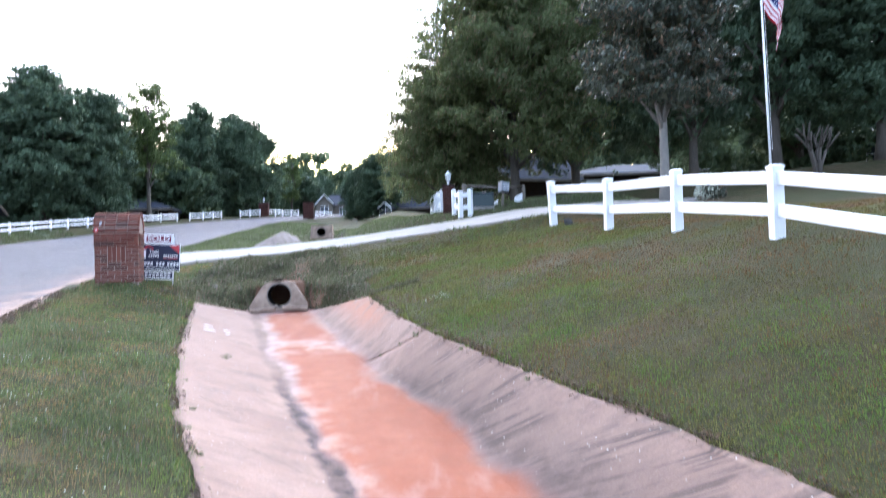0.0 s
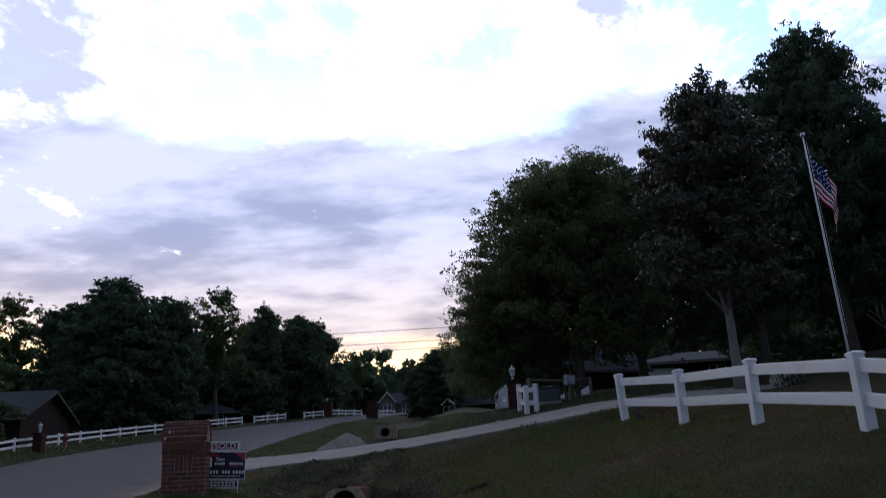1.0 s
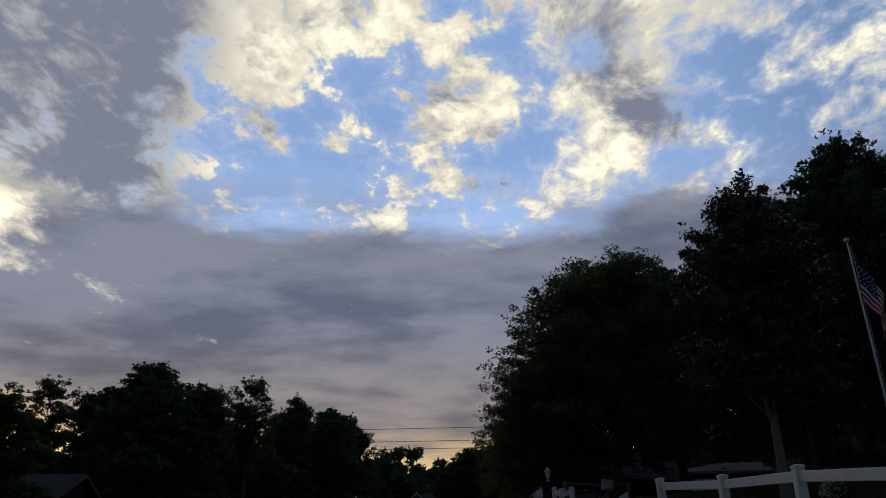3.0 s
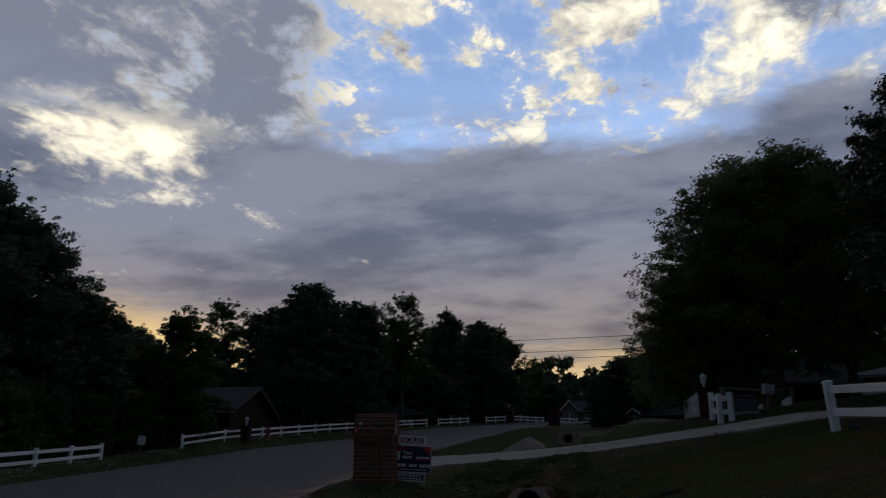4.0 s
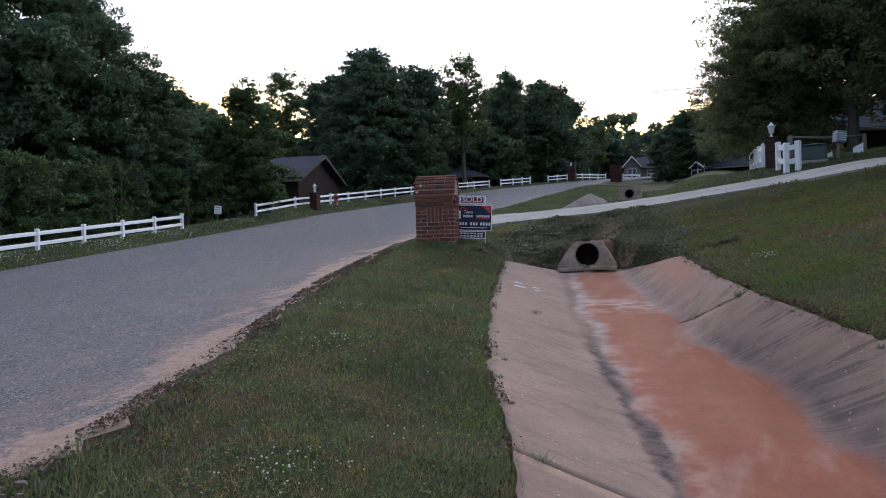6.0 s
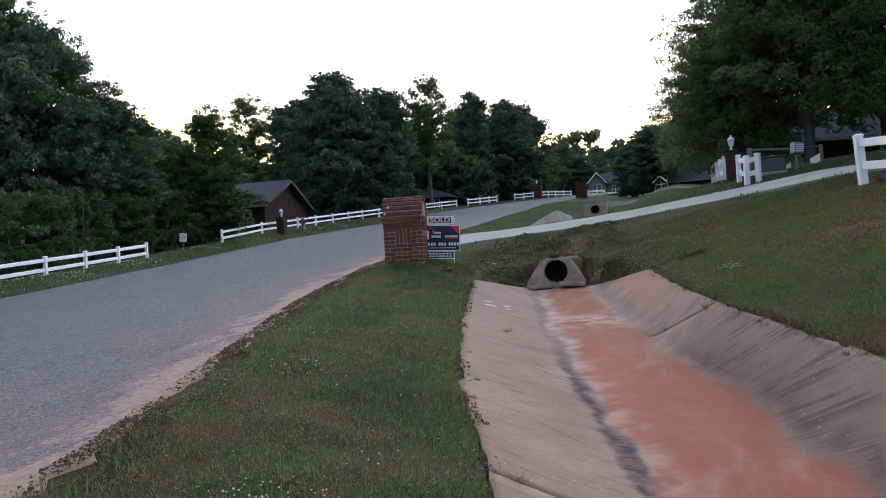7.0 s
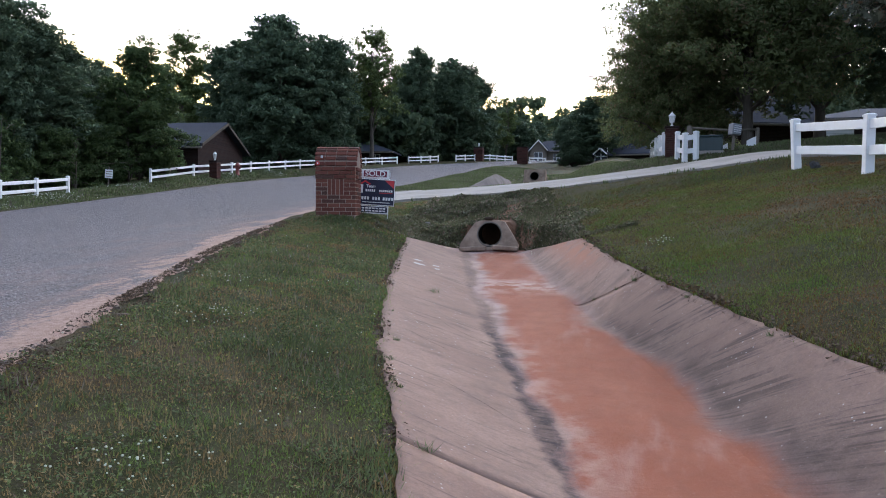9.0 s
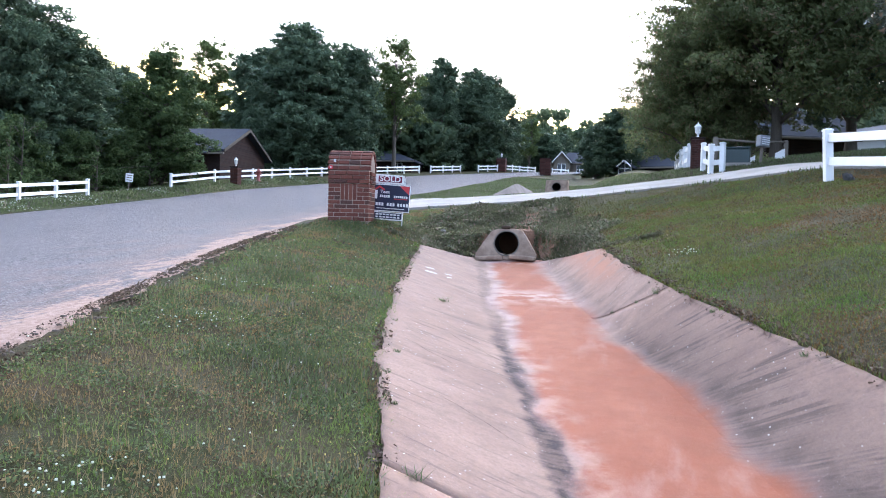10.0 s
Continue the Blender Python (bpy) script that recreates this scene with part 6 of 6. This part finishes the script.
def flagpole():
    x, y = 7.52, 17.2
    z = float(land(x, y))
    root = thing("flagpole", pose(x, y, z, 0, -1.0, 0), "tall white flagpole with a drooping striped flag on the lawn", "flagpole")
    H = 8.17 - z
    part("pole", lathe([(0.027, -0.1), (0.025, H * 0.5), (0.017, H)], 12), "white", root, smooth=True)
    part("collar", lathe([(0.075, 0.0), (0.075, 0.10), (0.05, 0.13)], 12), "black", root)
    part("finial", lathe([(0.01, H), (0.05, H + 0.03), (0.06, H + 0.07), (0.04, H + 0.11), (0.01, H + 0.125)], 12), "metal", root, "metal ball finial", True)
    # cloth hanging in folds from its upper corner
    nu, nv, top, hoist, fly = 40, 26, H - 0.40, 1.05, 1.5
    verts, faces, idx = [], [], []
    for j in range(nv + 1):
        for i in range(nu + 1):
            u, v = i / nu, j / nv
            fold = 0.07 * math.sin(u * 9 + v * 2.2) * u ** 0.5 + 0.03 * math.sin(u * 17 + v * 5)
            wide = 0.42 * math.sin(math.pi * 0.66 * u) * (1 - 0.5 * u * v)
            verts.append((0.05 + wide + 0.02 * math.sin(v * 6), fold - 0.02, top - hoist * v * (1 - 0.35 * u) - u * fly * 0.92 + 0.1 * u * u))
    for j in range(nv):
        for i in range(nu):
            q = j * (nu + 1) + i
            faces.append((q, q + nu + 1, q + nu + 2, q + 1))
            stripe = j * 13 // nv
            idx.append(2 if (j < nv * 7 / 13 and i < nu * 0.4) else stripe % 2)
    mesh_ob("flag", verts, faces, "flag_red", root, True, "red and white striped flag with a blue canton", ["flag_red", "white", "canton"], idx)
    stars = []
    for r_ in range(5):
        for c_ in range(6):
            j, i = int((r_ + 0.5) / 5 * nv * 7 / 13), int((c_ + 0.6) / 6 * nu * 0.4)
            p_ = Vector(verts[j * (nu + 1) + i])
            for dy in (-0.006, 0.006):
                k = len(stars)
                stars += [p_ + Vector((0.018 * math.cos(t), dy, 0.018 * math.sin(t))) for t in (0.3, 1.56, 2.8, 4.1, 5.3)]
    mesh_ob("flag_stars", stars, [tuple(range(k, k + 5)) for k in range(0, len(stars), 5)], "white", root)
    v, f = tube([Vector((0.06, 0, 1.0)), Vector((0.055, 0, H - 0.1))], [0.004, 0.004], 4)
    mesh_ob("halyard", v, f, "white", root)


flagpole()


# ---- houses ----
def roof_gable(L_, W_, eave, ridge, over=0.4):
    """A gable roof along x as a closed shell, with overhang."""
    a, b = L_ / 2 + over, W_ / 2 + over
    drop = (ridge - eave) * over / (W_ / 2)
    out = [(b, eave - drop), (b, eave - drop + 0.14), (0, ridge + 0.16), (-b, eave - drop + 0.14), (-b, eave - drop), (0, ridge)]
    bm = prism([(p_, q_) for p_, q_ in out], 2 * a)
    bmesh.ops.rotate(bm, verts=bm.verts, cent=(0, 0, 0), matrix=Matrix.Rotation(radians(90), 3, "Z"))
    return bm


def roof_hip(L_, W_, eave, ridge, over=0.45):
    a, b, r = L_ / 2 + over, W_ / 2 + over, max(L_ / 2 - W_ / 2, 0.3)
    v = [(-a, -b, eave), (a, -b, eave), (a, b, eave), (-a, b, eave), (-r, 0, ridge), (r, 0, ridge), (-a, -b, eave - 0.16), (a, -b, eave - 0.16), (a, b, eave - 0.16), (-a, b, eave - 0.16)]
    f = [(0, 1, 5, 4), (1, 2, 5), (2, 3, 4, 5), (3, 0, 4), (6, 7, 1, 0), (7, 8, 2, 1), (8, 9, 3, 2), (9, 6, 0, 3), (9, 8, 7, 6)]
    bm = bmesh.new()
    vs = [bm.verts.new(p_) for p_ in v]
    for q_ in f:
        bm.faces.new([vs[i] for i in q_])
    return bm


def window(parent, x, y, z, w, h, turn=0.0):
    m = Matrix.Translation((x, y, z)) @ Matrix.Rotation(turn, 4, "Z")
    frame_ = part("window", box((w, 0.06, h), bevel=0.01), "white", parent)
    frame_.matrix_local = m
    for i in (-1, 1):
        for j in (-1, 1):
            part("pane", box((w / 2 - 0.07, 0.02, h / 2 - 0.07), (i * w / 4, -0.03, j * h / 4)), "glass", frame_)


def house(x, y, turn, L_, W_, eave, ridge, label, hip=False, gables=(), porch=False, wall="brickwall", z=None, windows=(), door=None):
    z = float(land(x, y)) - 0.1 if z is None else z
    root = thing("house", Matrix.Translation((x, y, z)) @ Matrix.Rotation(turn, 4, "Z"), label, "house", "houses round the road")
    if hip:
        part("wall", box((L_, W_, eave), (0, 0, eave / 2)), wall, root)
        part("roof", roof_hip(L_, W_, eave, ridge), "shingle", root, "dark grey shingle roof")
    else:
        out = [(W_ / 2, 0), (W_ / 2, eave), (0, ridge), (-W_ / 2, eave), (-W_ / 2, 0)]
        bm = prism(out, L_)
        bmesh.ops.rotate(bm, verts=bm.verts, cent=(0, 0, 0), matrix=Matrix.Rotation(radians(90), 3, "Z"))
        part("wall", bm, wall, root)
        part("roof", roof_gable(L_, W_, eave, ridge), "shingle", root, "dark grey shingle roof")
        for s_ in (-1, 1):
            for e_ in (-1, 1):
                n_ = math.hypot(W_ / 2 + 0.4, ridge - eave + 0.2)
                q_ = box((0.06, n_, 0.16), bevel=0.008)
                ang = math.atan2(ridge - eave, W_ / 2)
                ob = part("verge_board", q_, "bark", root)
                ob.matrix_local = Matrix.Translation((e_ * (L_ / 2 + 0.42), s_ * (W_ / 4 + 0.12), (ridge + eave) / 2 - 0.02)) @ Matrix.Rotation(-s_ * ang, 4, "X")
    part("gutter", box((L_ + 0.9, 0.12, 0.12), (0, -(W_ / 2 + 0.48), eave - (0.12 if hip else 0.28)), 0.02), "wood", root, "weathered gutter")
    for gx, gw, gr in gables:
        out = [(gw / 2, 0), (gw / 2, eave), (0, gr), (-gw / 2, eave), (-gw / 2, 0)]
        bm = prism(out, 2.0)
        bmesh.ops.translate(bm, verts=bm.verts, vec=(gx, -W_ / 2 - 0.5, 0))
        part("gable_wall", bm, wall, root)
        out = [(gw / 2 + 0.3, eave - 0.2), (gw / 2 + 0.3, eave - 0.05), (0, gr + 0.17), (-gw / 2 - 0.3, eave - 0.05), (-gw / 2 - 0.3, eave - 0.2), (0, gr)]
        bm = prism(out, W_ / 2 + 1.9)
        bmesh.ops.translate(bm, verts=bm.verts, vec=(gx, -W_ / 4 - 0.9, 0))
        part("gable_roof", bm, "shingle", root)
        for s_ in (-1, 1):
            n_ = math.hypot(gw / 2 + 0.3, gr - eave + 0.2)
            ob = part("gable_trim", box((n_, 0.05, 0.11)), "white", root, "white gable trim")
            ob.matrix_local = Matrix.Translation((gx + s_ * (gw / 4 + 0.08), -W_ / 2 - 1.88, (gr + eave) / 2)) @ Matrix.Rotation(s_ * math.atan2(gr - eave, gw / 2), 4, "Y")
        window(root, gx, -W_ / 2 - 1.52, 1.5, 1.0, 1.3)
    if porch:
        part("porch_roof", box((L_ * 0.5, 2.0, 0.14), (L_ * 0.2, -W_ / 2 - 0.9, eave - 0.25), 0.02, None), "shingle", root)
        for k in (-0.02, 0.18, 0.42):
            part("porch_post", box((0.16, 0.16, eave - 0.3), (L_ * k, -W_ / 2 - 1.7, (eave - 0.3) / 2), 0.01), "tan", root, "tan porch post")
    for wx, wz, ww, wh in windows:
        window(root, wx, -W_ / 2 - 0.02, wz, ww, wh)
    if door:
        part("garage_door", box((door[1], 0.06, 2.1), (door[0], -W_ / 2 - 0.02, 1.05), 0.01), "white", root, "white panelled garage door")
        for k in range(1, 4):
            part("door_rail", box((door[1], 0.02, 0.03), (door[0], -W_ / 2 - 0.055, 0.53 * k)), "metal", root)
    return root


house(-31.2, 46.2, radians(6), 11.9, 7.0, 2.2, 3.70, "low brick house with a dark roof behind the far fence", porch=True, z=3.44, windows=[(-2.0, 1.4, 1.2, 1.2)])
house(-24.0, 72.0, radians(4), 5.4, 4.6, 2.1, 3.15, "dark-roofed brick house half hidden by trees", hip=True, z=5.4, windows=[(1.4, 1.3, 0.9, 1.1)])
house(-8.6, 98.0, radians(4), 6.4, 4.4, 2.4, 3.85, "grey-roofed house at the top of the road", hip=True, z=7.3, wall="wood", gables=[(-1.8, 1.9, 3.45)], windows=[(0.3, 1.6, 0.8, 1.0), (2.0, 1.6, 0.8, 1.0)])
house(0.35, 67.0, radians(-15), 4.2, 3.8, 1.75, 2.85, "house showing only its dark roof over the rise", hip=True, z=4.9, gables=[(-1.6, 0.7, 2.05)])
house(15.0, 53.2, radians(-3), 9.4, 6.4, 2.45, 3.40, "long brick house with a dark roof behind the trees", hip=True, door=(-3.4, 1.9), windows=[(0.2, 1.7, 1.0, 0.9), (2.5, 1.7, 1.0, 0.9)], z=4.82)
house(6.2, 43.5, radians(20), 4.0, 3.6, 2.3, 3.7, "small brick outbuilding with a gabled roof", z=3.9)
house(28.0, 50.0, radians(-25), 9.0, 7.0, 2.6, 4.4, "tan-walled house far back under the trees", wall="tan", windows=[(-2.0, 1.5, 1.2, 1.3), (1.5, 1.5, 1.2, 1.3)])


# ---- things beside the drive ----
def utility_box():
    x, y = 2.05, 25.95
    root = thing("utility_cabinet", pose(x, y, float(land(x, y)) - 0.05, 0, 0, -8), "low dark green metal utility cabinet on the lawn", "cabinet")
    part("body", box((0.82, 0.7, 0.42), (0, 0, 0.28), 0.03), "green_box", root)
    part("lid", box((0.86, 0.74, 0.05), (0, 0, 0.515), 0.02), "green_box", root)
    part("plinth", box((0.9, 0.8, 0.1), (0, 0, 0.03), 0.01), "drive", root, "concrete plinth")
    part("vent", box((0.18, 0.16, 0.06), (0.1, 0.1, 0.565), 0.02), "mortar", root)


def pole_gate():
    a, b = Vector((1.56, 26.7)), Vector((3.9, 29.0))
    za, zb = float(land(a.x, a.y)), float(land(b.x, b.y))
    root = thing("pole_gate", pose(a.x, a.y, za), "weathered wooden pole rail on a stout post", "rail")
    part("post", lathe([(0.085, -0.2), (0.08, 0.80), (0.07, 0.85), (0.04, 0.86)], 10), "wood", root)
    v, f = tube([Vector((0, 0, 0.80)), Vector(((b.x - a.x) * 0.5, (b.y - a.y) * 0.5, 0.63 + (zb - za) * 0.5)), Vector((b.x - a.x, b.y - a.y, 0.55 + zb - za))], [0.035, 0.038, 0.035], 8)
    mesh_ob("rail", v, f, "wood", root, True)
    ob = part("end_post", lathe([(0.07, -0.2), (0.07, 0.58), (0.04, 0.61)], 10), "wood", root)
    ob.matrix_local = Matrix.Translation((b.x - a.x, b.y - a.y, zb - za))


def post_mailbox():
    x, y = 2.78, 26.25
    root = thing("post_mailbox", pose(x, y, float(land(x, y)), 0, 5, 25), "dull slatted metal mailbox leaning on a timber post", "mailbox")
    part("post", box((0.07, 0.07, 0.66), (0, 0, 0.28), 0.008), "wood", root)
    part("box", box((0.30, 0.26, 0.34), (0, -0.02, 0.60), 0.02), "dull_metal", root, "dull metal box")
    part("door", box((0.26, 0.012, 0.28), (0, -0.157, 0.60), 0.005), "dull_metal", root)
    for k in range(4):
        part("slat", box((0.24, 0.014, 0.02), (0, -0.166, 0.51 + 0.06 * k), 0.003), "metal", root)


def pale_wedges():
    # two pale wedges of unknown kind, built as footed panels
    for x, y, w_, h_, t in ((2.62, 26.75, 0.16, 0.20, 15), (3.42, 27.0, 0.28, 0.32, 10)):
        root = thing("pale_wedge", pose(x, y, float(land(x, y)) - 0.02, 0, 0, t), "unidentified pale wedge shape on the lawn", "board", "boards on the lawn")
        bm = prism([(-w_ / 2, 0), (w_ / 2, 0), (w_ / 2, h_), (-w_ / 2, h_ * 0.55)], 0.03)
        part("panel", bm, "white", root)
        part("foot", box((w_, 0.10, 0.025), (0, 0.04, 0.012), 0.004), "wood", root)


def flower_mound():
    x, y = 6.95, 19.2
    root = thing("flower_bush", pose(x, y, float(land(x, y)) - 0.03), "rounded bush of white and red blossom on the lawn", "bush")
    rng = np.random.default_rng(31)
    n = 1500
    d = rng.normal(0, 1, (n, 3))
    d /= np.linalg.norm(d, axis=1)[:, None]
    c = d * np.array([0.36, 0.30, 0.28]) * rng.uniform(0.75, 1.05, (n, 1)) + np.array([0, 0, 0.17])
    c = c[c[:, 2] > 0.0]
    kind = np.where(c[:, 0] + 0.25 * rng.normal(0, 1, len(c)) < -0.12, 1, np.where((c[:, 2] > 0.38) & (rng.uniform(0, 1, len(c)) > 0.35), 2, 0))
    for k, (nm, mt) in enumerate((("foliage", "magnolia"), ("white_blossom", "clover"), ("red_blossom", "red"))):
        pts = c[kind == k]
        q = leaf_quads(rng, pts, np.full(len(pts), 0.02), 3, 0.05 if k == 0 else 0.035)
        ob = new(nm, quads_mesh(nm, q, mt, 3))
        ob.parent = root


def bare_tree():
    """Hard-pruned crape myrtle: several stems, each forking into knobbed bare limbs."""
    x, y = 12.0, 23.6
    root = thing("pruned_tree", pose(x, y, float(land(x, y)) - 0.05), "hard-pruned bare tree with knobbed pale limbs", "tree")
    rng = np.random.default_rng(41)
    for k in range(5):
        a = 2 * math.pi * k / 5 + rng.normal(0, 0.2)
        o = Vector((math.cos(a), 0.7 * math.sin(a), 0))
        mid = o * rng.uniform(0.16, 0.30) + Vector((0, 0, rng.uniform(0.85, 1.1)))
        v, f = tube([o * 0.06, o * 0.10 + Vector((0, 0, 0.4)), mid], [0.06, 0.05, 0.042], 7)
        mesh_ob("limb", v, f, "bark", root, True)
        for q in range(3):
            tip = mid + Vector((rng.normal(o.x * 0.22, 0.16), rng.normal(o.y * 0.2, 0.14), rng.uniform(0.35, 0.65)))
            elbow = mid.lerp(tip, 0.5) + Vector((rng.normal(0, 0.04), rng.normal(0, 0.04), 0.03))
            v, f = tube([mid - Vector((0, 0, 0.03)), elbow, tip, tip + Vector((0, 0, 0.04))], [0.034, 0.026, 0.030, 0.016], 6)
            mesh_ob("branch", v, f, "bark", root, True)


def hydrant():
    x, y = -21.15, 41.0
    root = thing("fire_hydrant", pose(x, y, float(land(x, y)) - 0.02), "dull red fire hydrant beside the far fence", "hydrant")
    part("barrel", lathe([(0.15, 0), (0.15, 0.05), (0.10, 0.07), (0.10, 0.50), (0.14, 0.52), (0.14, 0.56), (0.11, 0.62), (0.05, 0.68), (0.03, 0.72)], 14), "hydrant", root, smooth=True)
    for s_ in (-1, 1):
        bm = lathe([(0.05, 0), (0.05, 0.08), (0.03, 0.10)], 10)
        bmesh.ops.rotate(bm, verts=bm.verts, cent=(0, 0, 0), matrix=Matrix.Rotation(radians(90 * s_), 3, "Y"))
        bmesh.ops.translate(bm, verts=bm.verts, vec=(0.09 * s_, 0, 0.42))
        part("outlet_cap", bm, "hydrant", root)


def small_sign():
    x, y = -21.45, 30.2
    root = thing("notice_board", pose(x, y, float(land(x, y)), 0, 4, 30), "small weathered white notice board on a stake", "sign")
    part("stake", box((0.04, 0.04, 0.9), (0, 0.02, 0.4)), "wood", root)
    part("panel", box((0.30, 0.02, 0.36), (0, 0, 0.55), 0.004), "white", root)
    for k in range(3):
        part("print_bar", box((0.22, 0.004, 0.030), (0, -0.013, 0.65 - 0.10 * k)), "mortar", root)


def wires():
    """Three power lines far off over the trees."""
    for k, z in enumerate((28.9, 26.5, 25.1)):
        root = thing("power_line", pose(0, 150, z), "thin dark power line strung high over the trees", "cable", "power lines")
        v, f = tube([Vector((-230 + 400 * i / 24, 0.0, 4 * ((i / 24 - 0.5) ** 2) * 3.0 - 0.6)) for i in range(25)], [0.045] * 25, 4)
        mesh_ob("wire", v, f, "black", root)


def litter():
    """Small things lying about: a dark ball by the fence, pale stones and a scrap on the bank."""
    x, y = 2.75, 15.75
    root = thing("garden_lump", pose(x, y, float(land(x, y))), "small dark ragged clod by the fence post", "clod")
    v, f = tube([Vector((0, 0, -0.02)), Vector((0.02, 0, 0.03)), Vector((0.0, 0.02, 0.07)), Vector((-0.02, 0.02, 0.10)), Vector((0, 0, 0.12))], [0.06, 0.085, 0.08, 0.05, 0.01], 12)
    v = [p_ + 0.03 * Vector((noise.noise(p_ * 20), noise.noise(p_ * 20 + Vector((5, 0, 0))), noise.noise(p_ * 20 + Vector((0, 5, 0))))) for p_ in v]
    mesh_ob("clod", v, f, "rock", root)
    rng = np.random.default_rng(51)
    for x, y in ((-4.0, 15.6), (-0.2, 23.6), (0.4, 24.2), (-0.9, 22.6), (-1.0, 23.0)):
        root = thing("stone", pose(x, y, float(land(x, y)), 0, 0, rng.uniform(0, 90)), "small pale stone lying in the grass", "stone", "stones in the grass")
        part("rock", box((0.14, 0.10, 0.08), (0, 0, 0.04), 0.025), "drive", root)


utility_box()
pole_gate()
post_mailbox()
pale_wedges()
flower_mound()
bare_tree()
hydrant()
small_sign()
wires()
litter()
